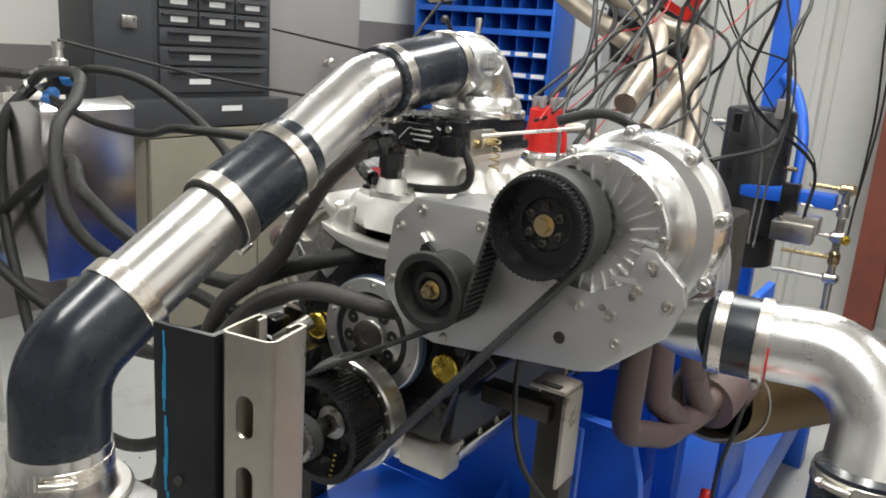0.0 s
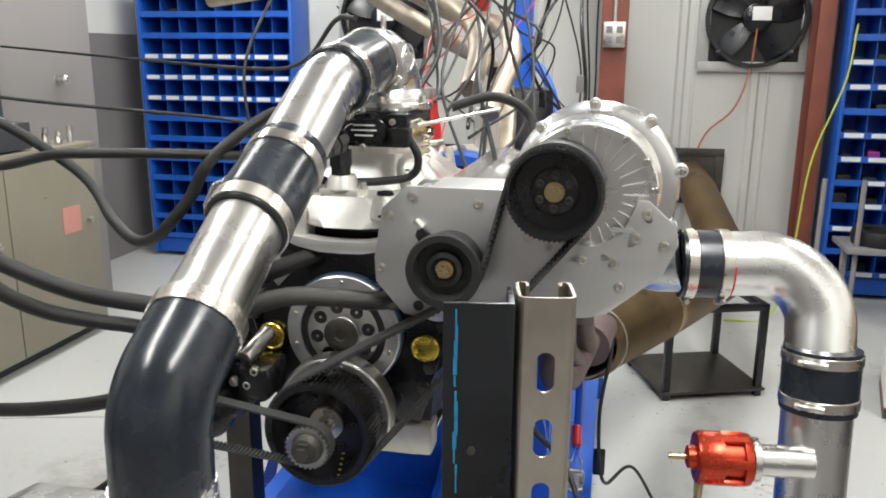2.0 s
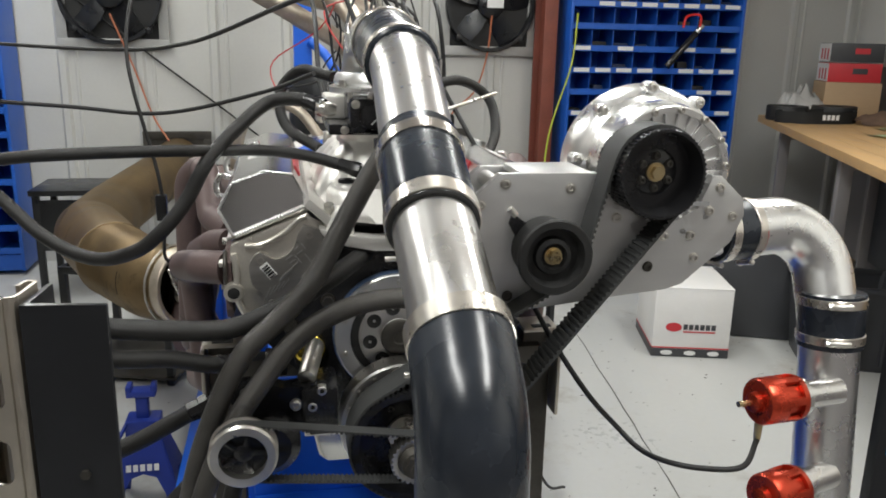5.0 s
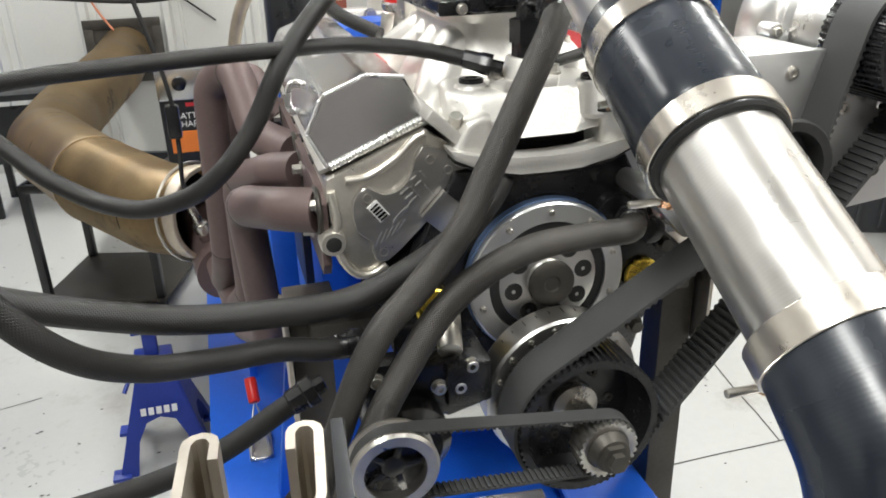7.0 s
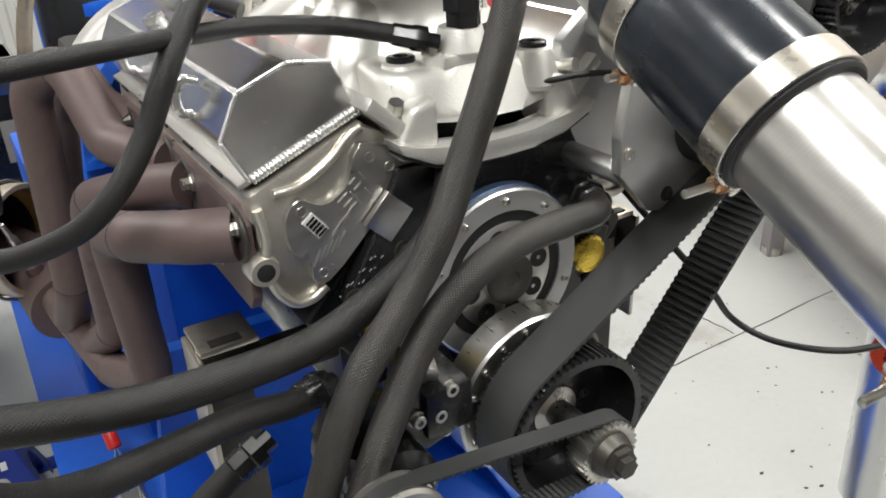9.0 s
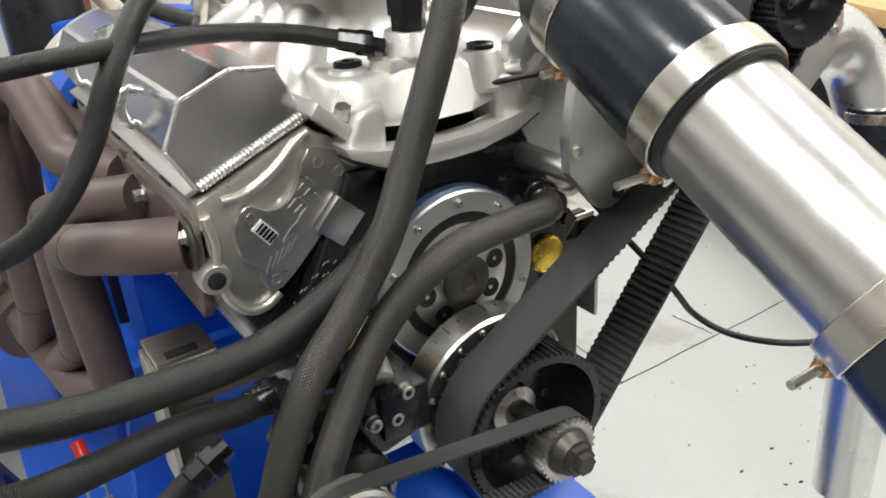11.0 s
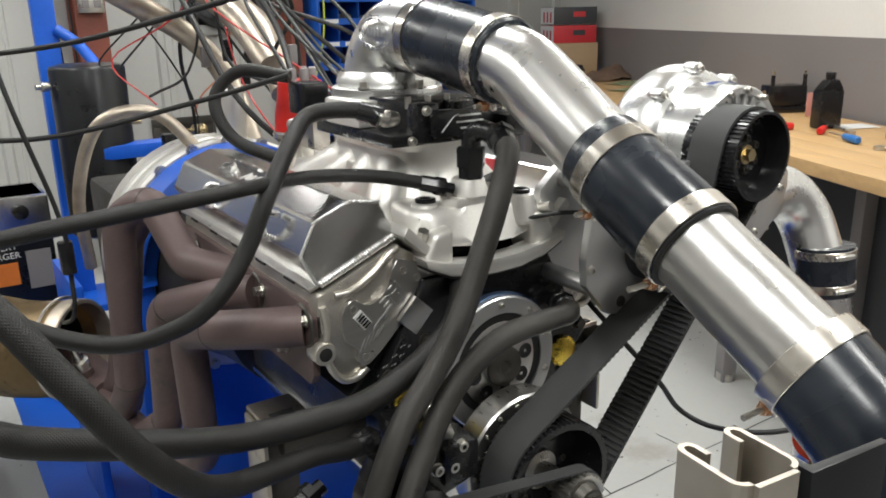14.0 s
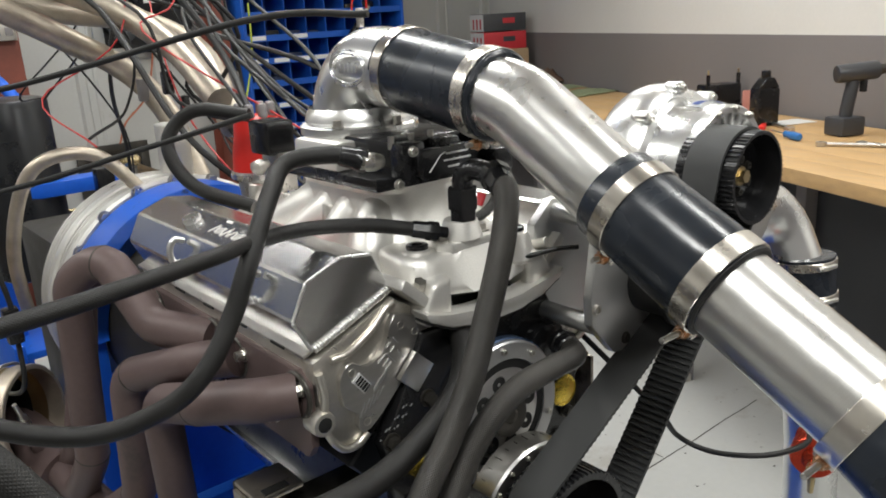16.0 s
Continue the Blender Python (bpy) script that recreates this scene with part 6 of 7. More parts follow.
for k in range(2):
    part("port", cyl((0.12, 2.38, 1.08 - 0.2 * k), (0.165, 2.37, 1.08 - 0.2 * k), 0.009, seg=10), BRASS, can)
man2 = thing("valve_manifold", "cluster of brass and steel valves on a pipe", "valve", (0.36, 2.3, 0.7))
part("riser", cyl((0.36, 2.3, 0.32), (0.36, 2.3, 1.06), 0.014, seg=14), STEEL, man2)
for k, (z, m) in enumerate(((1.04, BRASS), (0.96, STEEL), (0.86, STEEL), (0.78, BRASS), (0.70, STEEL))):
    part("valve_body", lathe([(-0.03, 0.012), (-0.02, 0.022), (0.02, 0.022), (0.03, 0.012)], (0.36, 2.3, z), (0, 0, 1) if k % 2 else (1, 0, 0), 12), m, man2)
    part("branch", cyl((0.36, 2.3, z), (0.24 - 0.02 * k, 2.24, z + 0.01), 0.008, seg=10), m, man2)
part("yellow_knob", lathe([(0, 0.006), (0.012, 0.006), (0.016, 0.018), (0.026, 0.018), (0.03, 0.01), (0.03, 0)], (0.375, 2.28, 0.86), (0.7, -0.7, 0), 14), YELLOWZINC, man2)
part("solenoid", box((0.20, 2.12, 1.00), (0.06, 0.05, 0.12), 0.006), ANO, man2)
part("terminal_box", box((0.24, 2.05, 0.90), (0.14, 0.07, 0.07), 0.006), STEEL, man2)

# distributor
di = thing("distributor", "red distributor cap on a bright base behind the manifold", "distributor", (-0.01, 0.52, 1.2))
part("housing", cyl((-0.01, 0.52, 1.17), (-0.01, 0.52, 1.256), 0.034, 0.040, 24, 0.004), STEEL, di)
part("clamp_ring", lathe([(0, 0.045), (0.004, 0.050), (0.012, 0.050), (0.016, 0.045)], (-0.01, 0.52, 1.252), (0, 0, 1), 32), POLISHED, di)
part("cap", lathe([(0, 0.046), (0.03, 0.044), (0.06, 0.038), (0.085, 0.036), (0.09, 0.030), (0.092, 0)], (-0.01, 0.52, 1.264), (0, 0, 1), 32), RED, di, "bright red cap")
for i in range(8):
    a = 2 * math.pi * i / 8
    part("terminal", cyl((-0.01 + 0.027 * math.cos(a), 0.52 + 0.027 * math.sin(a), 1.352), (-0.01 + 0.027 * math.cos(a), 0.52 + 0.027 * math.sin(a), 1.374), 0.008, 0.007, 12, 0.002), GREYDOOR, di)
coil = thing("map_sensor", "black sensor block with steel fitting behind the throttle body", "sensor", (-0.055, 0.40, 1.30))
part("block", box((-0.050, 0.395, 1.335), (0.045, 0.06, 0.05), 0.006), ANO, coil)
part("port", lathe([(0, 0.007), (0.012, 0.007), (0.012, 0.011), (0.024, 0.011), (0.028, 0.006), (0.03, 0)], (-0.07, 0.38, 1.30), (-1, -0.3, -0.2), 10), STEEL, coil)
part("bracket", box((-0.045, 0.39, 1.285), (0.03, 0.05, 0.06), 0.004), STEEL, coil)

# ---------- exhaust ducts ----------
DUCTS = [
    ([(-0.385, 0.735, 0.872), (-0.470, 0.815, 0.862), (-0.640, 1.25, 0.800), (-0.965, 2.36, 0.62), (-0.97, 2.85, 0.61), (-0.84, 3.7, 0.65), (-0.82, 4.22, 0.66)], 0.086, 0.138, 0.16, "bronze-coloured exhaust duct widening from the header to the wall"),
    ([(0.345, 0.78, 0.735), (0.60, 1.50, 0.63), (0.90, 2.42, 0.50), (0.95, 2.85, 0.52), (0.90, 3.7, 0.66), (0.88, 4.22, 0.68)], 0.094, 0.104, 0.28, "bronze-coloured corrugated exhaust duct running to the wall"),
]
for pts, r0, r1, turn, lab in DUCTS:
    root = thing("exhaust_duct", lab, "exhaust duct", pts[0], "exhaust ducts")
    P = fillet(pts, [0.2, 0.3] + [turn] * (len(pts) - 4), 10)
    run = [0.0]
    for p, q in zip(P, P[1:]):
        run.append(run[-1] + (q - p).length)

    def along(t):
        """The duct's middle line at the distance t from its mouth."""
        k = max(i for i in range(len(run) - 1) if run[i] <= t)
        return P[k].lerp(P[k + 1], (t - run[k]) / max(1e-6, run[k + 1] - run[k]))

    def bore(t):
        return r0 + (r1 - r0) * min(1, t / 1.6)

    flex = 0.62
    n = int(flex / 0.006)
    part("flex_section", sweep([along(flex * k / n) for k in range(n + 1)], [bore(flex * k / n) + (0.0026 if k % 2 else 0) for k in range(n + 1)], 36, cap=False, wall=0.003), GOLDPIPE, root, "corrugated flexible section", sharp=80)
    far = [flex - 0.01 + (run[-1] - 0.002 - flex) * k / 60 for k in range(61)]
    part("duct_pipe", sweep([along(t) for t in far], [bore(t) for t in far], 36, cap=False, wall=0.003), GOLDPIPE, root)
    part("band", sweep([along(flex - 0.025), along(flex + 0.02)], bore(flex) + 0.004, 36), GOLDPIPE, root)
    q0 = V(*pts[0])
    d = (V(*pts[1]) - q0).normalized()
    # Black liner and end disc put the duct's inner shade into colour.
    part("throat", lathe([(0.05, r0 - 0.006), (0.16, r0 - 0.008), (0.16, 0)], q0, d, 28), RUBBER_AND_SHADE, root)
    part("rim", ringtube(q0 - d * 0.008, q0 + d * 0.022, r0 + 0.006, r0 - 0.003, 36, bev=0.002), BRAID, root, "pale worn rim")
    w = V(*pts[-1])
    b = None
    for dx, dz, sx, sz in ((0, 0.155, 0.42, 0.05), (0, -0.155, 0.42, 0.05), (0.185, 0, 0.05, 0.26), (-0.185, 0, 0.05, 0.26)):
        b = box((w.x + dx, BW - 0.03, w.z + dz), (sx, 0.02, sz), 0.002, b)
    part("wall_frame", b, DARKSTEEL, root)
    part("wall_plate", box((w.x, BW - 0.024, w.z), (0.36, 0.012, 0.28)), DARKSTEEL, root)
    # wire loop at the mouth
    u, v, _ = basis(d)
    part("hanger_wire", sweep([q0 + u * (r0 + 0.010) * math.cos(a) + v * (r0 + 0.010) * math.sin(a) + d * 0.03 for a in (2 * math.pi * i / 24 for i in range(25))], 0.003, 6), STEEL, root)


def duct_table(cx, cy, w, dpt, h, rz, label):
    root = thing("duct_table", label, "stand", (cx, cy, 0), "duct stands")
    r = Matrix.Rotation(rz, 3, "Z")
    def at(a, b2, z):
        return V(cx, cy, z) + r @ V(a, b2, 0)
    for a in (-w / 2, w / 2):
        for b2 in (-dpt / 2, dpt / 2):
            part("leg", box(at(a, b2, h / 2), (0.03, 0.03, h), 0.003, rot=r), BLACKPAINT, root)
    part("tray", box(at(0, 0, 0.035), (w + 0.05, dpt + 0.05, 0.012), 0.002, rot=r), DARKSTEEL, root)
    for b2 in (-dpt / 2, dpt / 2):
        part("top_rail", box(at(0, b2, h - 0.015), (w, 0.03, 0.03), 0.003, rot=r), BLACKPAINT, root)
    for a in (-w / 2, w / 2):
        part("side_rail", box(at(a, 0, h - 0.015), (0.03, dpt, 0.03), 0.003, rot=r), BLACKPAINT, root)
    return root


duct_table(0.80, 2.42, 0.42, 0.40, 0.42, 0.35, "black angle-iron stand with a dark tray under the duct")
duct_table(-0.80, 2.42, 0.44, 0.40, 0.50, -0.3, "black angle-iron stand under the bronze duct")
b = thing("floor_table", "low black steel table by the wall", "table", (-1.25, 3.6, 0))
part("top", box((-1.25, 3.6, 0.60), (0.5, 0.4, 0.03), 0.003), BLACKPAINT, b)
for a in (-0.22, 0.22):
    for c in (-0.17, 0.17):
        part("leg", box((-1.25 + a, 3.6 + c, 0.293), (0.035, 0.035, 0.585), 0.003), BLACKPAINT, b)
part("side_panel", box((-1.25, 3.42, 0.42), (0.44, 0.012, 0.28), 0.002), BLACKPAINT, b)

# battery charger box on the stand
ch = thing("battery_charger", "black and silver battery charger with orange panel", "charger", (-0.36, 1.95, 0.33))
part("case", box((-0.39, 1.98, 0.78), (0.26, 0.22, 0.34), 0.010), BLACKPAINT, ch)
part("top_panel", box((-0.39, 1.975, 0.90), (0.262, 0.224, 0.10), 0.008), SHEET_ALU, ch)
for dx in (-0.09, 0.02):
    part("dial", cyl((-0.36 + dx, 1.862, 0.905), (-0.36 + dx, 1.845, 0.905), 0.022, seg=20, bev=0.003), ANO, ch)
text_part("lettering", "BATTERY\nCHARGER", 0.027, Matrix.Translation((-0.42, 1.8685, 0.785)) @ Matrix.Rotation(math.pi / 2, 4, "X"), LABEL, ch)
part("orange_panel", box((-0.435, 1.868, 0.715), (0.13, 0.003, 0.07)), ORANGE, ch)
part("grey_panel", box((-0.31, 1.868, 0.72), (0.07, 0.003, 0.12)), GREYDOOR, ch)
part("logo_bar", box((-0.40, 1.868, 0.835), (0.08, 0.003, 0.012)), REDINK, ch)
part("pedestal", box((-0.36, 1.98, 0.47), (0.20, 0.18, 0.28), 0.006), DARKSTEEL, ch)

# jack stand
js = thing("jack_stand", "blue steel jack stand on the floor", "jack stand", (-0.60, 1.22, 0))
jx, jy = -0.60, 1.24
def jack_plate(w0, w1, h, off0, off1, swap, arch):
    """One pressed side of the stand's pyramid, with a round-topped cut-out."""
    outer = [(-w0, 0.0), (-w1, h), (w1, h), (w0, 0.0)]
    cut = [(w0 * 0.62, 0.0), (w0 * 0.50, arch * 0.6), (w0 * 0.30, arch * 0.92), (0.0, arch), (-w0 * 0.30, arch * 0.92), (-w0 * 0.50, arch * 0.6), (-w0 * 0.62, 0.0)]
    bb = bmesh.new()
    def at(a, z):
        o = off0 + (off1 - off0) * z / h
        return (jx + o, jy + a, z) if swap else (jx + a, jy + o, z)
    bb.faces.new([bb.verts.new(at(a, z)) for a, z in outer + cut])
    bmesh.ops.triangulate(bb, faces=bb.faces[:])
    bmesh.ops.solidify(bb, geom=bb.faces[:], thickness=0.004)
    return part("side_plate", bb, JACKBLUE, js)


for q in (-1, 1):
    jack_plate(0.125, 0.045, 0.275, q * 0.112, q * 0.036, False, 0.15)
    jack_plate(0.112, 0.036, 0.275, q * 0.125, q * 0.045, True, 0.13)
for q in (-1, 1):
    for w in (-1, 1):
        part("foot", box((jx + q * 0.118, jy + w * 0.106, 0.006), (0.05, 0.045, 0.012), 0.003), JACKBLUE, js)
part("collar", box((jx, jy, 0.285), (0.10, 0.082, 0.045), 0.006), JACKBLUE, js)
part("post", box((jx, jy, 0.335), (0.036, 0.030, 0.10), 0.003), JACKBLUE, js)
part("saddle", box((jx, jy, 0.388), (0.085, 0.05, 0.020), 0.005), JACKBLUE, js)
for sy in (-1, 1):
    part("saddle_horn", box((jx + sy * 0.035, jy, 0.402), (0.016, 0.05, 0.024), 0.004), JACKBLUE, js)
part("ratchet_handle", cyl((jx - 0.045, jy - 0.04, 0.30), (jx - 0.075, jy - 0.09, 0.25), 0.006, seg=10), JACKBLUE, js)
for k in range(5):
    part("print_bar", box((jx - 0.04 + 0.02 * k, jy - 0.0785, 0.175), (0.014, 0.002, 0.020), rot=Matrix.Rotation(-0.27, 3, "X")), LABEL, js)


def toggle_clamp(x, y, z, label):
    root = thing("toggle_clamp", label, "clamp", (x, y, z), "toggle clamps")
    part("base", box((x, y, z + 0.004), (0.05, 0.09, 0.008), 0.001), STEEL, root)
    for sx in (-1, 1):
        part("cheek", box((x + sx * 0.016, y, z + 0.03), (0.004, 0.05, 0.05), 0.001), STEEL, root)
    part("link", sweep([(x - 0.012, y + 0.02, z + 0.05), (x, y + 0.05, z + 0.09), (x + 0.012, y + 0.02, z + 0.05)], 0.003, 8), STEEL, root)
    part("bolt", cyl((x - 0.022, y, z + 0.035), (x + 0.022, y, z + 0.035), 0.006, seg=10), STEEL, root)
    part("loop", sweep(fillet([(x - 0.02, y, z + 0.02), (x - 0.02, y - 0.06, z + 0.014), (x + 0.02, y - 0.06, z + 0.014), (x + 0.02, y, z + 0.02)], 0.012), 0.003, 8), STEEL, root)
    part("grip", cyl((x, y + 0.045, z + 0.085), (x - 0.004, y + 0.085, z + 0.125), 0.013, seg=16, bev=0.004), RED, root, "red rubber grip")
    return root


toggle_clamp(-0.345, 0.70, 0.332, "steel toggle clamp with a red grip on the blue rail")
toggle_clamp(0.345, 0.80, 0.332, "steel toggle clamp with a red grip on the blue deck")

# ---------- oil tank on the left ----------
tk = thing("oil_tank", "welded aluminium oil tank with cap plate and hoses", "tank", (-1.30, 0.15, 0.78))
part("shell", prism([(-1.63, 0.80), (-1.00, 0.86), (-1.00, 1.255), (-1.05, 1.275), (-1.30, 1.235), (-1.63, 1.16)], (0, 0.27, 0), (1, 0, 0), (0, 0, 1), (0, -0.24, 0), 0.006), SHEET_ALU, tk)
part("top_weld", sweep([(-1.00, 0.268, 1.256), (-1.05, 0.268, 1.276), (-1.30, 0.268, 1.236), (-1.63, 0.268, 1.161)], 0.004, 8), STEEL, tk)
part("cap_plate", box((-1.32, 0.15, 1.240), (0.20, 0.16, 0.03), 0.006, rot=Matrix.Rotation(-0.2, 3, "Y")), HEAD_CAST, tk)
for i in range(8):
    a = 2 * math.pi * i / 8
    part("cap_bolt", hexbolt((-1.32 + 0.08 * math.cos(a), 0.15 + 0.06 * math.sin(a), 1.255 + 0.016 * math.cos(a)), (0, 0, 1), 0.007, 0.018), STEEL, tk)
part("stand_pole", cyl((-1.07, 0.15, 0.0), (-1.07, 0.15, 0.84), 0.03, seg=20), STEEL, tk)
part("stand_pole", cyl((-1.55, 0.15, 0.0), (-1.55, 0.15, 0.82), 0.03, seg=20), STEEL, tk)
part("stand_base", box((-1.31, 0.15, 0.012), (0.62, 0.36, 0.024), 0.003), DARKSTEEL, tk)
vb = part("valve_block", box((-1.10, 0.14, 1.315), (0.075, 0.06, 0.065), 0.006), ANO, tk, "black valve block")
part("valve_stem", lathe([(0, 0.022), (0.012, 0.022), (0.018, 0.012), (0.04, 0.010), (0.04, 0.014), (0.055, 0.014), (0.055, 0)], (-1.10, 0.14, 1.347), (0, 0, 1), 16), STEEL, vb)
for (x, y, z), ax, m in (((-1.062, 0.13, 1.32), (1, -0.15, 0.05), TOOLBLUE), ((-1.14, 0.13, 1.32), (-1, -0.3, 0), STEEL), ((-1.11, 0.11, 1.31), (-0.2, -1, -0.2), STEEL), ((-1.07, 0.11, 1.29), (0.5, -0.8, -0.4), TOOLBLUE)):
    part("hose_end", lathe([(0, 0.012), (0.012, 0.012), (0.012, 0.017), (0.03, 0.017), (0.034, 0.013), (0.05, 0.012), (0.05, 0)], (x, y, z), ax, 8), m, vb)
lowv = thing("tank_valve", "steel ball valve with blue hose end low on the tank", "valve", (-1.40, 0.22, 0.82))
part("body", cyl((-1.40, 0.04, 0.84), (-1.40, -0.06, 0.84), 0.022, seg=8, bev=0.003), STEEL, lowv)
part("lever", box((-1.40, -0.03, 0.885), (0.07, 0.02, 0.012), 0.003), STEEL, lowv)
part("hose_end", lathe([(0, 0.014), (0.014, 0.014), (0.014, 0.022), (0.035, 0.022), (0.04, 0.014), (0.06, 0.012), (0.06, 0)], (-1.38, -0.05, 0.82), (0.6, -0.4, -0.7), 8), TOOLBLUE, lowv)

# ---------- hoses ----------
hose("coolant_hose", [(0.000, -0.030, 1.3185), (-0.016, -0.066, 1.304), (-0.052, -0.094, 1.258), (-0.094, -0.108, 1.185), (-0.125, -0.115, 1.130), (-0.170, -0.128, 1.085), (-0.214, -0.138, 1.045), (-0.250, -0.142, 0.975), (-0.285, -0.145, 0.87), (-0.32, -0.16, 0.70), (-0.40, -0.20, 0.45), (-0.50, -0.22, 0.20), (-0.60, -0.2, 0.03)], 0.0140, "thick black braided hose from the thermostat down to the floor", material=NYLON, ends=3)
hose("pump_hose", [(0.092, -0.045, 1.088), (0.066, -0.090, 1.094), (0.016, -0.102, 1.099), (-0.048, -0.110, 1.099), (-0.104, -0.120, 1.084), (-0.152, -0.132, 1.055), (-0.192, -0.146, 1.009), (-0.226, -0.160, 0.962), (-0.262, -0.172, 0.89), (-0.30, -0.185, 0.76), (-0.36, -0.22, 0.50), (-0.44, -0.25, 0.2), (-0.52, -0.25, 0.03)], 0.0140, "thick black braided hose across the cam drive to the floor", material=NYLON, ends=3)
hose("water_hose", [(-0.028, 0.030, 1.140), (-0.060, -0.030, 1.135), (-0.112, -0.086, 1.118), (-0.165, -0.100, 1.092), (-0.232, -0.105, 1.068), (-0.310, -0.123, 1.076), (-0.390, -0.131, 1.088), (-0.47, -0.136, 1.112), (-0.55, -0.13, 1.138), (-0.62, -0.12, 1.165), (-0.85, 0.0, 1.17), (-1.05, 0.0, 1.06), (-1.25, -0.02, 0.90), (-1.36, -0.03, 0.82)], 0.0135, "thick black hose from the engine front to the tank", ends=3)
hose("oil_hose", [(-0.225, -0.085, 1.010), (-0.262, -0.105, 1.020), (-0.305, -0.120, 1.036), (-0.360, -0.142, 1.048), (-0.415, -0.175, 1.070), (-0.457, -0.212, 1.110), (-0.494, -0.225, 1.160), (-0.53, -0.215, 1.22), (-0.575, -0.18, 1.285), (-0.65, -0.10, 1.32), (-0.80, 0.0, 1.35), (-1.00, 0.05, 1.34), (-1.10, 0.075, 1.31)], 0.0115, "black hose with a black anodised end to the oil pump", ends=1)
hose("vent_hose", [(-0.050, 0.016, 1.254), (-0.080, 0.028, 1.262), (-0.125, 0.055, 1.271), (-0.185, 0.080, 1.275), (-0.245, 0.075, 1.276), (-0.320, 0.035, 1.281), (-0.437, 0.0, 1.282), (-0.52, 0.005, 1.275), (-0.70, 0.08, 1.24), (-0.90, 0.10, 1.24), (-1.045, 0.085, 1.278)], 0.0085, "black hose from the thermostat housing to the tank", ends=1)
hose("breather_hose", [(-0.098, 0.078, 1.338), (-0.130, 0.098, 1.348), (-0.174, 0.128, 1.342), (-0.214, 0.100, 1.314), (-0.262, 0.062, 1.265), (-0.296, 0.055, 1.206), (-0.334, 0.050, 1.161), (-0.376, 0.068, 1.129), (-0.440, 0.105, 1.112), (-0.52, 0.16, 1.135), (-0.63, 0.22, 1.215), (-0.80, 0.17, 1.33), (-0.95, 0.13, 1.35), (-1.01, 0.122, 1.325)], 0.0105, "black hose looping from the throttle body to the tank valve", ends=1)
hose("tank_hose", [(-1.16, 0.12, 1.32), (-1.26, 0.04, 1.31), (-1.30, 0.0, 1.20), (-1.22, -0.03, 1.02), (-1.05, -0.05, 0.90), (-0.8, 0.0, 0.80), (-0.45, -0.05, 0.86), (-0.27, -0.03, 0.93)], 0.0125, "thick black hose hanging from the tank valve", ends=3)
hose("tank_hose", [(-1.115, 0.08, 1.30), (-1.13, 0.02, 1.22), (-1.12, 0.0, 1.05), (-1.05, -0.02, 0.90), (-0.9, -0.05, 0.70), (-0.7, -0.05, 0.62), (-0.45, -0.1, 0.70), (-0.26, -0.06, 0.86)], 0.0125, "thick black hose hanging beside the oil tank", ends=3)
hose("floor_hose", [(-1.5, -0.1, 0.62), (-1.1, -0.15, 0.60), (-0.75, -0.18, 0.60), (-0.45, -0.18, 0.64), (-0.28, -0.12, 0.74), (-0.23, -0.05, 0.84)], 0.0125, "thick black hose reaching the pump from the side")
hose("fuel_hose", [(0.077, 0.062, 1.325), (0.098, 0.062, 1.285), (0.085, 0.065, 1.255), (0.04, 0.045, 1.248), (0.0, 0.03, 1.248)], 0.0065, "black vacuum hose beside the throttle body")
hose("fuel_hose", [(-0.06, 0.44, 1.365), (-0.12, 0.50, 1.375), (-0.16, 0.52, 1.33), (-0.15, 0.47, 1.27), (-0.09, 0.40, 1.235)], 0.0105, "black rubber hose behind the manifold")
hose("fuel_hose", [(0.09, 0.36, 1.345), (0.17, 0.38, 1.365), (0.235, 0.40, 1.33), (0.24, 0.36, 1.27), (0.20, 0.28, 1.225)], 0.0095, "black rubber hose curving over the valve cover")
hose("throttle_cable", [(-0.03, 0.15, 1.50), (-0.12, 0.3, 1.50), (-0.35, 0.7, 1.42), (-0.6, 0.95, 1.40), (-1.2, 1.3, 1.42), (-2.2, 1.9, 1.46)], 0.0045, "thin black cable running to the side wall", "cable", RUBBER_AND_SHADE)
hose("sensor_cable", [(-0.10, 0.35, 1.375), (-0.20, 0.50, 1.33), (-0.40, 0.62, 1.28), (-0.60, 0.66, 1.29), (-0.9, 0.4, 1.34), (-1.10, 0.14, 1.405)], 0.0042, "thin black cable from the engine back to the tank valve", "cable", RUBBER_AND_SHADE)
hose("sensor_cable", [(0.03, 0.0, 1.20), (0.06, -0.02, 1.205), (0.10, -0.03, 1.207), (0.125, -0.045, 1.207)], 0.003, "thin black wire under the bracket", "cable", RUBBER_AND_SHADE)
hose("boost_line", [(0.534, -0.137, 0.862), (0.48, -0.190, 0.852), (0.42, -0.184, 0.851), (0.38, -0.150, 0.847), (0.367, -0.090, 0.836), (0.345, -0.050, 0.855), (0.288, -0.055, 0.92), (0.24, 0.0, 1.0), (0.205, 0.10, 1.09)], 0.0042, "thin black pressure line drooping to the blow-off valves", "cable", RUBBER_AND_SHADE)
hose("oxygen_lead", [(-0.42, 0.83, 0.90), (-0.41, 0.60, 0.98), (-0.405, 0.585, 1.06), (-0.41, 0.58, 1.16), (-0.46, 0.62, 1.40), (-0.45, 0.8, 1.60)], 0.0038, "thin black sensor lead with a plug", "cable", RUBBER_AND_SHADE)
pl2 = solo("sensor_plug", box((-0.407, 0.583, 1.09), (0.022, 0.022, 0.055), 0.004), ANO, "black plastic sensor plug on its lead", "plug")
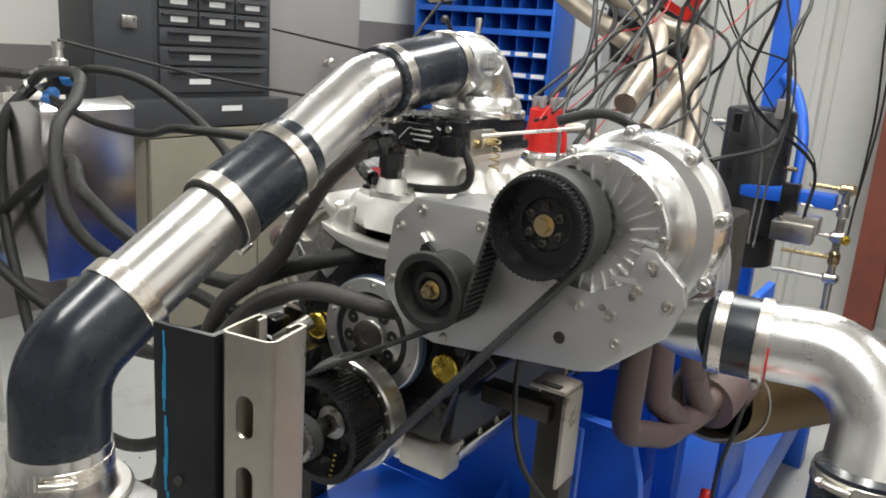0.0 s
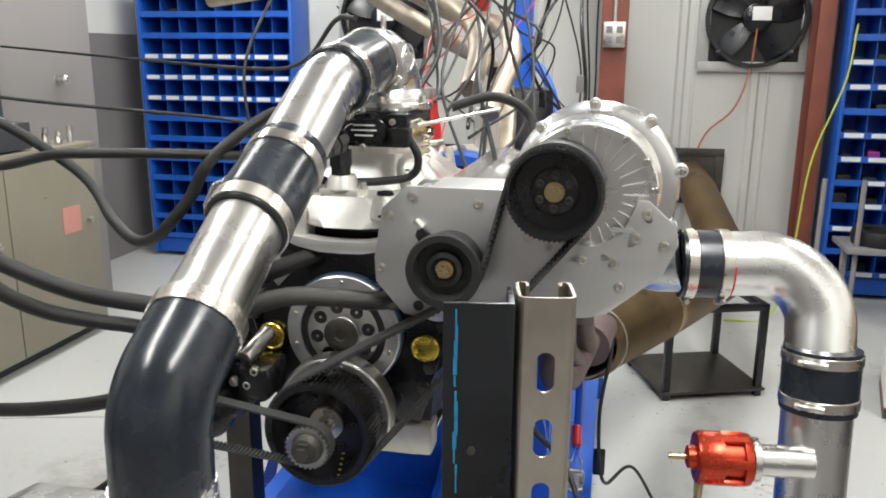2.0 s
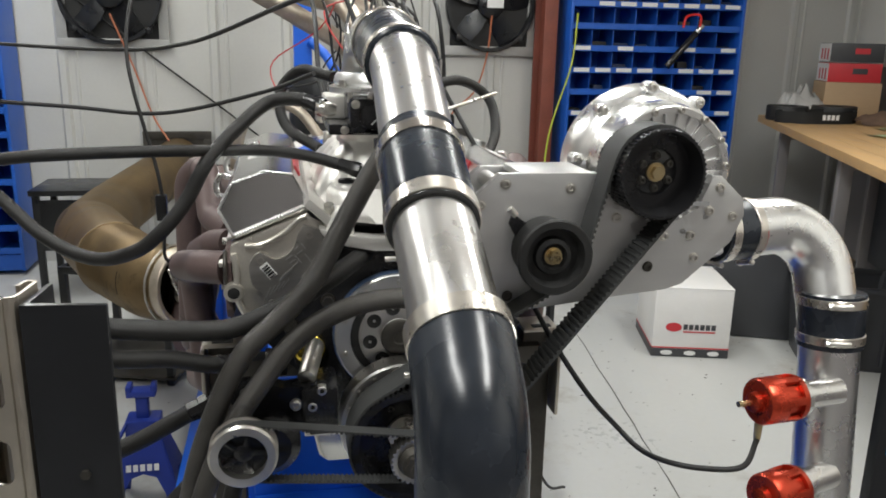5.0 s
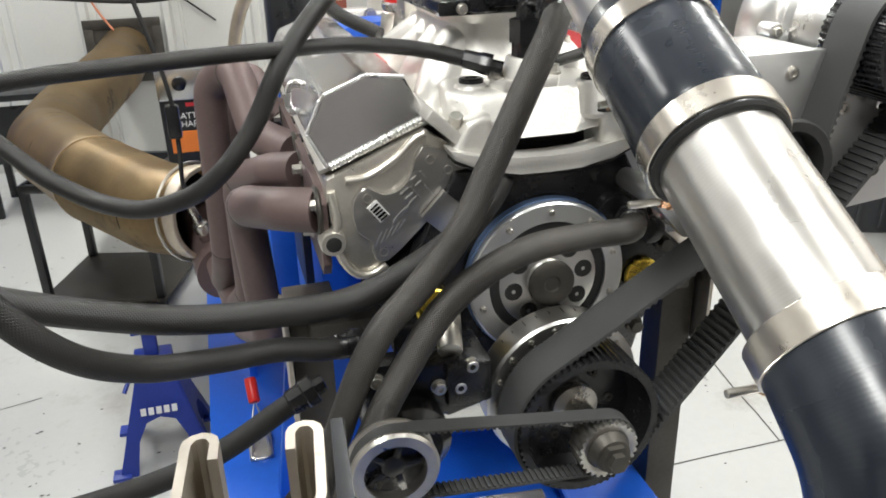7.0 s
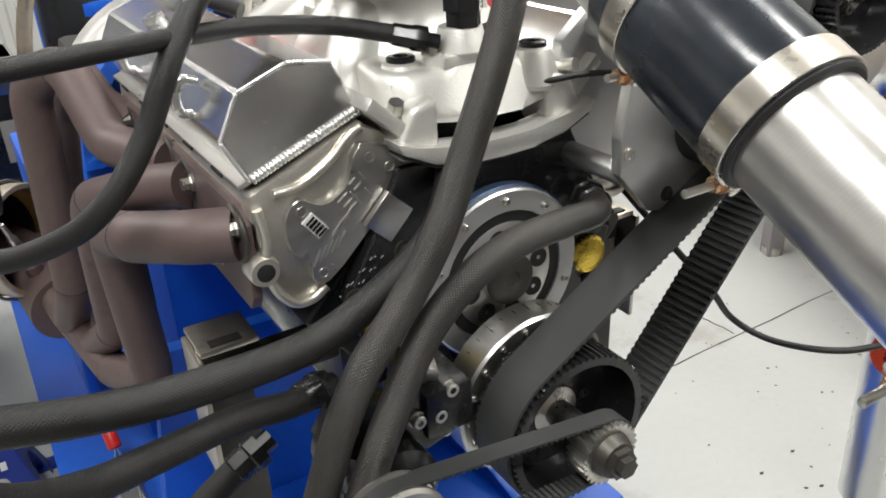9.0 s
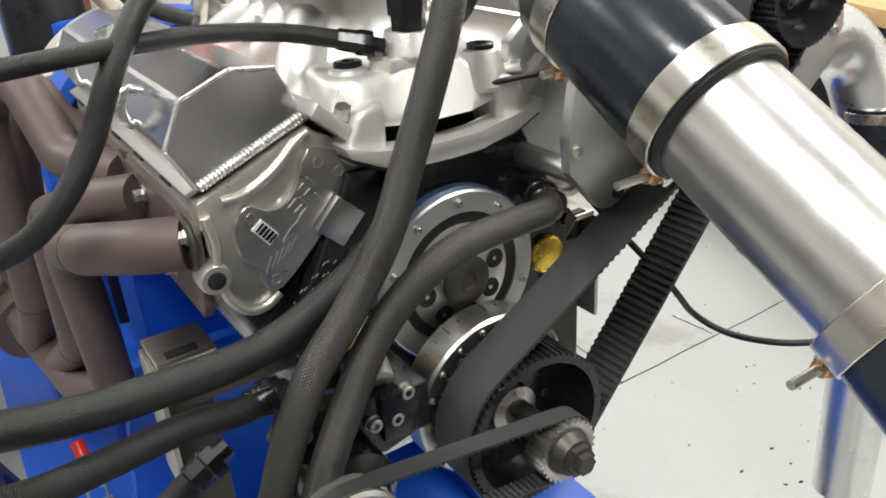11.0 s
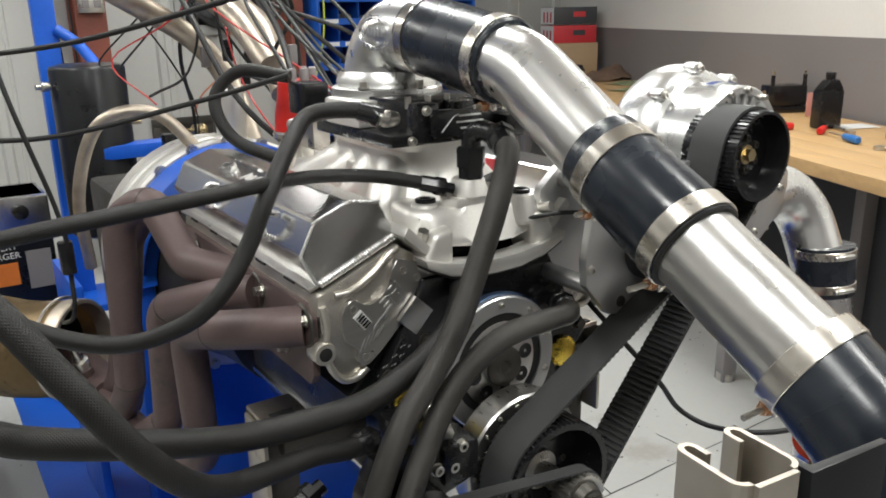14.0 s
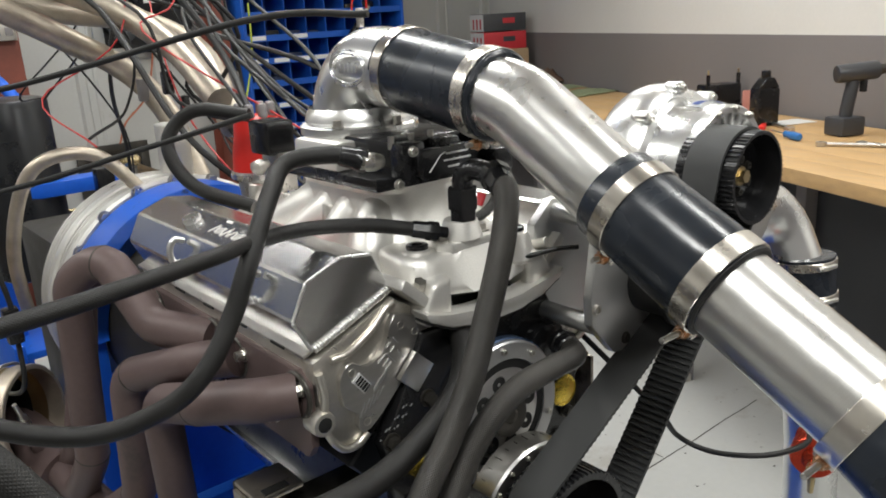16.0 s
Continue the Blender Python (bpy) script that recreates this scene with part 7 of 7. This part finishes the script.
hose("oxygen_lead", [(0.375, 0.80, 0.86), (0.42, 0.72, 0.78), (0.40, 0.66, 0.60), (0.42, 0.70, 0.40), (0.50, 0.9, 0.34), (0.62, 1.0, 0.10), (0.72, 1.1, 0.02)], 0.0045, "black lead hanging from the header sensor", "cable", RUBBER_AND_SHADE)
solo("sensor_plug", box((0.405, 0.69, 0.46), (0.03, 0.03, 0.06), 0.005), ANO, "black plastic plug hanging on a lead", "plug")

# braided bundles above the absorber
for k, pts in enumerate(([(0.05, 0.78, 1.36), (0.04, 0.95, 1.46), (-0.03, 1.10, 1.55), (-0.22, 1.25, 1.63), (-0.55, 1.4, 1.66), (-1.0, 1.5, 1.62)], [(0.09, 0.82, 1.30), (0.12, 1.0, 1.44), (0.06, 1.2, 1.52), (-0.10, 1.35, 1.56), (-0.35, 1.5, 1.68), (-0.7, 1.7, 1.9)], [(0.10, 1.0, 1.10), (0.09, 1.15, 1.30), (0.03, 1.22, 1.41), (-0.12, 1.18, 1.50), (-0.32, 1.15, 1.62), (-0.5, 1.1, 1.8)])):
    hose("braided_duct_hose", pts, 0.027, "thick bronze braided hose bundle above the absorber", "hose", BRAID, group="braided hoses", seg=16)
hose("cable_loop", [(-0.05, 0.98, 1.17), (-0.13, 1.02, 1.26), (-0.24, 1.06, 1.24), (-0.29, 1.12, 1.08), (-0.28, 1.16, 0.90)], 0.014, "grey-brown cable bundle over the absorber ring", "cable", BRAID)
ov = thing("harness_boom", "overhead steel boom carrying the wiring harness", "boom", (0.15, 1.5, 2.2))
part("boom_tube", box((0.0, 1.75, 2.12), (0.07, 2.2, 0.07), 0.005), BLUE, ov)
part("boom_hanger", box((-0.055, 2.80, 2.20), (0.06, 0.06, 0.2), 0.004), BLUE, ov)
part("harness_box", box((-0.02, 1.35, 1.98), (0.26, 0.18, 0.10), 0.008), BLACKPAINT, ov)
rnd = random.Random(7)
ends = [(0.02, 0.45, 1.33), (0.06, 0.42, 1.34), (-0.01, 0.52, 1.37), (0.12, 0.48, 1.22), (0.0, 0.58, 1.20), (0.14, 0.60, 1.15), (0.20, 0.9, 1.25), (0.05, 2.2, 1.30), (0.24, 2.05, 0.96), (-0.15, 0.85, 1.30), (0.30, 1.0, 1.05), (0.10, 0.36, 1.30), (0.16, 0.30, 1.24)]
for k in range(26):
    e = V(*ends[k % len(ends)]) + V(rnd.uniform(-0.03, 0.03), rnd.uniform(-0.03, 0.03), rnd.uniform(-0.01, 0.01))
    t0 = V(rnd.uniform(-0.15, 0.30), rnd.uniform(1.0, 1.75), rnd.uniform(1.95, 2.09))
    m = [t0.lerp(e, f) + V(rnd.uniform(-0.10, 0.10), rnd.uniform(-0.05, 0.20), rnd.uniform(-0.12, 0.04)) for f in (0.3, 0.55, 0.8)]
    wm = REDWIRE if k % 9 == 4 else RUBBER_AND_SHADE
    hose("harness_wire", [t0, *m, e], (0.0018 if k % 9 == 4 else rnd.choice([0.003, 0.0035, 0.0045, 0.006])), "red sensor wire hanging from the boom" if wm is REDWIRE else "black wire hanging from the overhead boom", "wire", wm, n=6, seg=8, group="harness wires")
for k in range(4):
    c = V(rnd.uniform(0.0, 0.3), rnd.uniform(1.0, 1.4), rnd.uniform(1.3, 1.55))
    solo("wire_connector", box(c, (0.022, 0.02, 0.05), 0.004), rnd.choice([ANO, GREYDOOR]), "small plastic connector on a hanging wire", "connector", "wire connectors")
rc = thing("hand_controller", "red and white hand-held controller hanging on wires", "controller", (0.0, 1.28, 1.62))
part("case", box((-0.0, 1.28, 1.66), (0.10, 0.04, 0.17), 0.01, rot=Matrix.Rotation(0.5, 3, "Y")), RED, rc)
part("face", box((-0.01, 1.257, 1.665), (0.07, 0.006, 0.12), 0.002, rot=Matrix.Rotation(0.5, 3, "Y")), LABEL, rc)
part("hook", cyl((0.03, 1.28, 1.73), (0.05, 1.30, 2.02), 0.004, seg=8), RUBBER_AND_SHADE, rc)
for pts, m, lab in (([(-1.155, BW - 0.11, 1.55), (-1.05, BW - 0.08, 1.25), (-0.95, BW - 0.1, 0.95), (-0.85, BW - 0.2, 0.80)], ORWIRE, "orange cord hanging from the wall fan"), ([(1.205, BW - 0.11, 1.60), (1.19, BW - 0.07, 1.35), (1.12, BW - 0.06, 1.12), (0.98, BW - 0.05, 0.98), (0.92, BW - 0.06, 0.86)], ORWIRE, "orange cord hanging from the wall fan"), ([(1.70, 3.88, 1.62), (1.66, 3.84, 1.30), (1.52, 3.80, 0.85), (1.45, 3.7, 0.30), (1.3, 3.4, 0.02), (1.05, 3.3, 0.012)], GREENWIRE, "yellow-green cord from the bin shelf to the floor"), ([(0.20, BW - 0.05, 2.4), (0.18, BW - 0.06, 1.8), (0.22, BW - 0.07, 1.2), (0.2, BW - 0.05, 0.5)], RUBBER_AND_SHADE, "black cable down the wall beside the column"), ([(0.27, BW - 0.25, 2.5), (0.255, BW - 0.26, 1.7), (0.26, BW - 0.25, 1.2), (0.22, BW - 0.2, 0.7)], RUBBER_AND_SHADE, "black cable along the red column"), ([(-1.5, BW - 0.03, 1.75), (-1.0, BW - 0.03, 1.35), (-0.55, BW - 0.03, 1.0), (-0.3, BW - 0.03, 0.8)], RUBBER_AND_SHADE, "thin cable crossing the ribbed wall")):
    hose("power_cable", pts, 0.006, lab, "cord", m, seg=8)

# ---------- boxes and clutter on the floor ----------
bx = thing("card_box", "white cardboard carton with a red logo and dark foot band", "box", (1.72, 2.3, 0))
rb = Matrix.Rotation(-0.25, 3, "Z")
part("carton", box((1.76, 2.32, 0.19), (0.36, 0.40, 0.30), 0.003, rot=rb), CARD, bx)
part("foot_band", box((1.76, 2.32, 0.022), (0.362, 0.402, 0.042), 0.002, rot=rb), CHEST, bx)
part("red_line", box((1.76, 2.32, 0.047), (0.3618, 0.4018, 0.006), rot=rb), REDINK, bx)
fn = rb @ V(0, -1, 0)
fx = rb @ V(1, 0, 0)
fc = V(1.76, 2.32, 0) + fn * 0.2015
part("logo_oval", prism([(0.038 * math.cos(a), 0.022 * math.sin(a)) for a in (2 * math.pi * i / 20 for i in range(20))], fc + V(0, 0, 0.15) - fx * 0.085, fx, (0, 0, 1), fn * 0.001), REDINK, bx)
for k in range(6):
    part("logo_bar", box(fc + V(0, 0, 0.152) + fx * (-0.03 + 0.026 * k), (0.020, 0.002, 0.026), rot=rb), CHEST, bx)
part("logo_line", box(fc + V(0, 0, 0.128) + fx * 0.035, (0.15, 0.002, 0.006), rot=rb), REDINK, bx)
for k in range(3):
    part("band_oval", prism([(0.028 * math.cos(a), 0.012 * math.sin(a)) for a in (2 * math.pi * i / 16 for i in range(16))], fc + V(0, 0, 0.022) + fx * (-0.11 + 0.11 * k) + fn * 0.001, fx, (0, 0, 1), fn * 0.001), LABEL, bx)
part("lid_flap", box((1.76, 2.32, 0.3415), (0.362, 0.402, 0.004), 0.001, rot=rb), CARD, bx)
cs = thing("equipment_case", "black plastic equipment case on the floor", "case", (2.25, 2.55, 0))
rt = Matrix.Rotation(-0.4, 3, "Z")
part("shell", box((2.25, 2.55, 0.24), (0.42, 0.5, 0.48), 0.02, rot=rt), CHEST, cs)
part("lid", box((2.25, 2.55, 0.492), (0.428, 0.51, 0.03), 0.008, rot=rt), CHEST, cs)


def open_tote(x, y, w, d, h, turn):
    """Tapered open tub with a rolled rim and ribs; a few parts lie in it."""
    root = thing("storage_tote", "open black plastic tote holding metal pipe parts", "tote", (x, y, 0))
    r = Matrix.Translation((x, y, 0)) @ Matrix.Rotation(turn, 4, "Z")
    bb = bmesh.new()
    def ring(sx, sy, z):
        return [bb.verts.new((sx * a, sy * c, z)) for a, c in ((-0.5, -0.46), (-0.46, -0.5), (0.46, -0.5), (0.5, -0.46), (0.5, 0.46), (0.46, 0.5), (-0.46, 0.5), (-0.5, 0.46))]
    rings = [ring(w * 0.84, d * 0.84, 0), ring(w, d, h), ring(w - 0.012, d - 0.012, h), ring(w * 0.84 - 0.012, d * 0.84 - 0.012, 0.008)]
    for a, c in zip(rings, rings[1:]):
        for i in range(8):
            bb.faces.new((a[i], a[(i + 1) % 8], c[(i + 1) % 8], c[i]))
    bb.faces.new(rings[0])
    bb.faces.new(rings[-1])
    bb.transform(r)
    part("tub", bb, CHEST, root)
    for a, c, sx, sy in ((0, -d / 2, w + 0.03, 0.022), (0, d / 2, w + 0.03, 0.022), (-w / 2, 0, 0.022, d + 0.03), (w / 2, 0, 0.022, d + 0.03)):
        b3 = box((a, c, h - 0.008), (sx, sy, 0.03), 0.006)
        b3.transform(r)
        part("rim", b3, CHEST, root)
    for k in range(4):
        b3 = box((-w * 0.33 + k * w * 0.22, -d * 0.478, h * 0.48), (0.018, 0.02, h * 0.8), 0.004, rot=Matrix.Rotation(0.06, 3, "X"))
        b3.transform(r)
        part("rib", b3, CHEST, root)
    return root


open_tote(2.42, 2.02, 0.44, 0.36, 0.40, -0.4)
pf = thing("pipe_fitting", "aluminium pipe fitting standing in the black tote", "pipe fitting", (2.40, 2.00, 0.01))
part("tube", cyl((2.42, 2.04, 0.010), (2.36, 1.98, 0.50), 0.032, seg=28), PIPE_ALU, pf)
part("flange", ringtube((2.366, 1.986, 0.455), (2.360, 1.980, 0.500), 0.044, 0.03, 28, bev=0.003), PIPE_ALU, pf)
cart = thing("tool_trolley", "grey service trolley with a black tyre-shaped ring", "trolley", (1.55, 3.3, 0))
for sx in (-1, 1):
    part("handle_tube", cyl((1.62 + sx * 0.10, 3.45, 0.02), (1.62 + sx * 0.10, 3.45, 0.80), 0.014, seg=14), GREYDOOR, cart)
part("shelf", box((1.86, 3.55, 0.42), (0.40, 0.34, 0.03), 0.006), GREYDOOR, cart)
part("ring", lathe([(0, 0.09), (0.0, 0.14), (0.05, 0.15), (0.08, 0.14), (0.08, 0.09), (0, 0.09)], (1.86, 3.55, 0.436), (0, 0, 1), 32), RUBBER_AND_SHADE, cart)
for sx in (-1, 1):
    part("leg", box((1.86 + sx * 0.17, 3.55, 0.205), (0.03, 0.03, 0.41), 0.003), GREYDOOR, cart)

# ---------- on the workbench ----------
TOPZ = BENCH
RB = Matrix.Rotation(-math.atan(K), 3, "Z")


def bench_red_boxes():
    x, y = 3.50, 3.62
    k0 = solo("kraft_box", box((x, y, TOPZ + 0.115), (0.34, 0.30, 0.23), 0.003, rot=RB), KRAFT, "brown cardboard carton on the workbench", "box")
    for k, (cw, cr) in enumerate(((CARD, REDINK), (CARD, CHEST))):
        z = TOPZ + 0.231 + 0.125 * k + 0.06
        r = thing("part_box", "red, black and white parts carton stacked on a brown carton", "box", (x, y, z - 0.06), "parts cartons")
        part("carton", box((x, y, z), (0.32, 0.27, 0.118), 0.002, rot=RB), CHEST if k else REDINK, r)
        part("side_print", box(V(x, y, z) + RB @ V(-0.1615, 0, 0), (0.002, 0.262, 0.112), rot=RB), CARD, r)
        part("logo_bar", box(V(x, y, z) + RB @ V(0.03, -0.136, 0.01), (0.09, 0.002, 0.035), rot=RB), REDINK if k else CHEST, r)
        for j in range(3):
            part("print_bar", box(V(x, y, z) + RB @ V(-0.163, -0.08 + 0.07 * j, -0.01), (0.001, 0.03, 0.07), rot=RB), REDINK, r)


bench_red_boxes()
rl = thing("spare_belt", "coiled wide black drive belt with white print", "belt", (3.05, 3.25, TOPZ))
P = [(3.05 + (0.22 + 0.02 * math.sin(3 * a)) * math.cos(a) * 1.2, 3.25 + 0.12 * math.sin(a), TOPZ + 0.036) for a in (2 * math.pi * i / 40 for i in range(41))]
b = bmesh.new()
pr = None
for x, y, z in P:
    q = [b.verts.new((x, y, z - 0.035)), b.verts.new((x, y, z + 0.035))]
    if pr:
        b.faces.new((pr[0], q[0], q[1], pr[1]))
    pr = q
bmesh.ops.solidify(b, geom=b.faces[:], thickness=0.006)
part("band", b, BELT, rl)
for k in range(4):
    part("print_bar", box((3.00 + 0.03 * k, 3.1255, TOPZ + 0.04), (0.02, 0.002, 0.03)), LABEL, rl)
for x, y, r0 in ((2.95, 3.42, 0.12), (3.28, 3.42, 0.13)):
    solo("black_roll", lathe([(0, 0.05), (0, r0), (0.008, r0 + 0.004), (0.08, r0 + 0.004), (0.088, r0), (0.088, 0.05), (0, 0.05)], (x, y, TOPZ), (0, 0, 1), 36), RUBBER_AND_SHADE, "flat black rubber coil on the workbench", "coil", "rubber coils")


def crumple(name, c, sx, sy, h, material, label, category, seed, n=14):
    b = bmesh.new()
    g = []
    rn = random.Random(seed)
    off = V(rn.uniform(0, 9), rn.uniform(0, 9), 0)
    for i in range(n):
        row = []
        for j in range(n):
            u, v = i / (n - 1) * 2 - 1, j / (n - 1) * 2 - 1
            e = max(0, 1 - (u * u + v * v) * 0.75)
            z = 0.004 + h * e * (0.55 + 0.9 * abs(noise.noise(V(u * 2.2, v * 2.2, 0) + off)))
            wob = 1 + 0.15 * noise.noise(V(u * 3, v * 3, 4) + off)
            row.append(b.verts.new((c[0] + u * sx * wob, c[1] + v * sy * wob, c[2] + z)))
        g.append(row)
    for i in range(n - 1):
        for j in range(n - 1):
            b.faces.new((g[i][j], g[i + 1][j], g[i + 1][j + 1], g[i][j + 1]))
    bmesh.ops.solidify(b, geom=b.faces[:], thickness=0.004)
    return solo(name, b, material, label, category, sharp=80)


crumple("shop_rag", (3.42, 3.12, TOPZ), 0.20, 0.12, 0.10, RAG, "crumpled brown shop rag on the workbench", "rag", 3)
crumple("plastic_bag", (3.18, 3.60, TOPZ + 0.0), 0.20, 0.12, 0.20, CARD, "crumpled clear plastic bag on the workbench", "bag", 5)
crumple("folded_towel", (3.05, 2.45, TOPZ), 0.20, 0.13, 0.025, TOWEL, "pale green shop towel lying on the workbench", "towel", 8)
crumple("folded_towel", (3.26, 2.78, TOPZ), 0.12, 0.10, 0.02, TOWEL, "pale green shop towel lying on the workbench", "towel", 9)
cb = thing("carburettor_part", "black throttle assembly with brass fittings on the workbench", "engine part", (2.72, 1.36, TOPZ))
part("body", box((2.72, 1.36, TOPZ + 0.075), (0.17, 0.10, 0.09), 0.008, rot=RB), ANO, cb)
for sx in (-1, 1):
    part("ear", cyl(V(2.72, 1.36, TOPZ + 0.03) + RB @ V(0.08 * sx, -0.03, 0), V(2.72, 1.36, TOPZ + 0.165) + RB @ V(0.08 * sx, -0.03, 0), 0.009, seg=12), ANO, cb)
    part("stud", cyl(V(2.72, 1.36, TOPZ + 0.165) + RB @ V(0.08 * sx, -0.03, 0), V(2.72, 1.36, TOPZ + 0.185) + RB @ V(0.08 * sx, -0.03, 0), 0.004, seg=8), BRASS, cb)
part("foot", box((2.72, 1.36, TOPZ + 0.015), (0.20, 0.12, 0.028), 0.005, rot=RB), ANO, cb)
for k in range(4):
    part("brass_fitting", cyl(V(2.62, 1.38, TOPZ + 0.03 + 0.02 * k) + RB @ V(-0.02, 0, 0), V(2.62, 1.38, TOPZ + 0.035 + 0.02 * k) + RB @ V(-0.08 + 0.02 * k, -0.02, 0), 0.009, seg=8), BRASS, cb)
bt = thing("oil_bottle", "black plastic oil bottle with a grey side", "bottle", (2.38, 0.95, TOPZ))
part("body", box((2.38, 0.95, TOPZ + 0.075), (0.10, 0.06, 0.15), 0.012, rot=RB), ANO, bt)
part("shoulder", prism([(-0.05, 0.148), (0.05, 0.148), (0.024, 0.188), (-0.012, 0.188)], V(2.38, 0.95, TOPZ) + RB @ V(0, -0.025, 0), RB @ V(1, 0, 0), (0, 0, 1), RB @ V(0, 0.05, 0), 0.006), ANO, bt)
part("cap", cyl((2.383, 0.95, TOPZ + 0.185), (2.383, 0.95, TOPZ + 0.215), 0.018, seg=20, bev=0.003), ANO, bt)
part("side_label", box(V(2.38, 0.95, TOPZ + 0.08) + RB @ V(0.0505, 0, 0), (0.002, 0.045, 0.10), rot=RB), GREYDOOR, bt)
solo("pink_card", box((2.66, 1.16, TOPZ + 0.055), (0.10, 0.006, 0.10), 0.001, rot=RB), PINK, "small pink printed card leaning on the workbench", "card")
solo("paper_sheet", box((2.50, 0.90, TOPZ + 0.002), (0.16, 0.11, 0.002), rot=RB), LABEL, "white paper lying on the workbench", "paper")
dr = thing("cordless_drill", "black cordless drill standing on its battery", "drill", (2.30, 0.60, TOPZ))
part("battery", box((2.30, 0.60, TOPZ + 0.035), (0.10, 0.09, 0.065), 0.010, rot=RB), CHEST, dr)
part("handle", sweep(curve_points([(2.30, 0.60, TOPZ + 0.06), (2.305, 0.595, TOPZ + 0.12), (2.32, 0.59, TOPZ + 0.19)], 5), 0.022, 16), CHEST, dr)
part("motor_body", cyl((2.27, 0.63, TOPZ + 0.215), (2.38, 0.535, TOPZ + 0.225), 0.032, seg=24, bev=0.008), CHEST, dr)
part("chuck", cyl((2.38, 0.535, TOPZ + 0.225), (2.42, 0.50, TOPZ + 0.229), 0.020, 0.012, 18, 0.002), DARKSTEEL, dr)
part("trigger", box((2.345, 0.565, TOPZ + 0.17), (0.02, 0.02, 0.04), 0.004), RUBBER_AND_SHADE, dr)


def screwdriver(x, y, a, material, label):
    root = thing("screwdriver", label, "screwdriver", (x, y, TOPZ), "screwdrivers")
    d = V(math.cos(a), math.sin(a), 0)
    p = V(x, y, TOPZ + 0.015)
    part("handle", lathe([(0, 0), (0, 0.010), (0.006, 0.014), (0.05, 0.0145), (0.08, 0.010), (0.09, 0.012), (0.095, 0)], p, d, 14), material, root)
    part("blade", cyl(p + d * 0.09, p + d * 0.20, 0.0035, seg=8), STEEL, root)


screwdriver(2.25, 1.00, 2.4, RED, "red-handled screwdriver lying on the workbench")
screwdriver(2.10, 0.66, 1.0, TOOLBLUE, "blue-handled screwdriver lying on the workbench")
screwdriver(2.20, 0.86, 0.4, RED, "red-handled screwdriver lying on the workbench")


def wrench(x, y, a, L, label):
    root = thing("wrench", label, "wrench", (x, y, TOPZ), "wrenches")
    d = V(math.cos(a), math.sin(a), 0)
    p = V(x, y, TOPZ + 0.008)
    part("shank", sweep([p, p + d * L], 0.0065, 10), STEEL, root)
    part("ring_end", ringtube(p - V(0, 0, 0.007), p + V(0, 0, 0.007), 0.018, 0.010, 20), STEEL, root)
    part("drive_end", cyl(p + d * L - V(0, 0, 0.008), p + d * L + V(0, 0, 0.012), 0.015, seg=14, bev=0.002), STEEL, root)


wrench(2.05, 0.56, -1.2, 0.26, "chrome ratchet wrench lying on the workbench")
wrench(2.30, 0.80, 0.9, 0.18, "chrome spanner lying on the workbench")
wrench(2.12, 0.46, -1.6, 0.20, "chrome spanner lying on the workbench")
# sockets on the tan cabinet
for k in range(6):
    x, y, h = -2.28 + 0.03 * (k % 2), 2.12 + 0.045 * k, 0.045 + 0.02 * (k % 3)
    solo("socket", lathe([(0, 0.013), (0.001, 0.017), (h * 0.5, 0.017), (h * 0.6, 0.014), (h, 0.014), (h, 0.008), (h - 0.01, 0.008), (h - 0.01, 0)], (x, y, 1.0005), (0, 0, 1), 14), STEEL, "chrome socket standing on the tan cabinet", "socket", "sockets")
# loose tool hooked on the right shelf
gun = thing("grease_gun", "black grease gun with a red lever hooked on the bin shelf", "grease gun", (2.45, 3.88, 1.3))
part("barrel", cyl((2.33, 3.87, 1.30), (2.52, 3.87, 1.52), 0.022, seg=16, bev=0.003), ANO, gun)
part("head", cyl((2.52, 3.87, 1.52), (2.56, 3.87, 1.57), 0.018, seg=12, bev=0.002), STEEL, gun)
part("lever", sweep(curve_points([(2.54, 3.86, 1.56), (2.53, 3.86, 1.63), (2.44, 3.86, 1.62), (2.42, 3.86, 1.55)], 5), 0.008, 8), RED, gun)
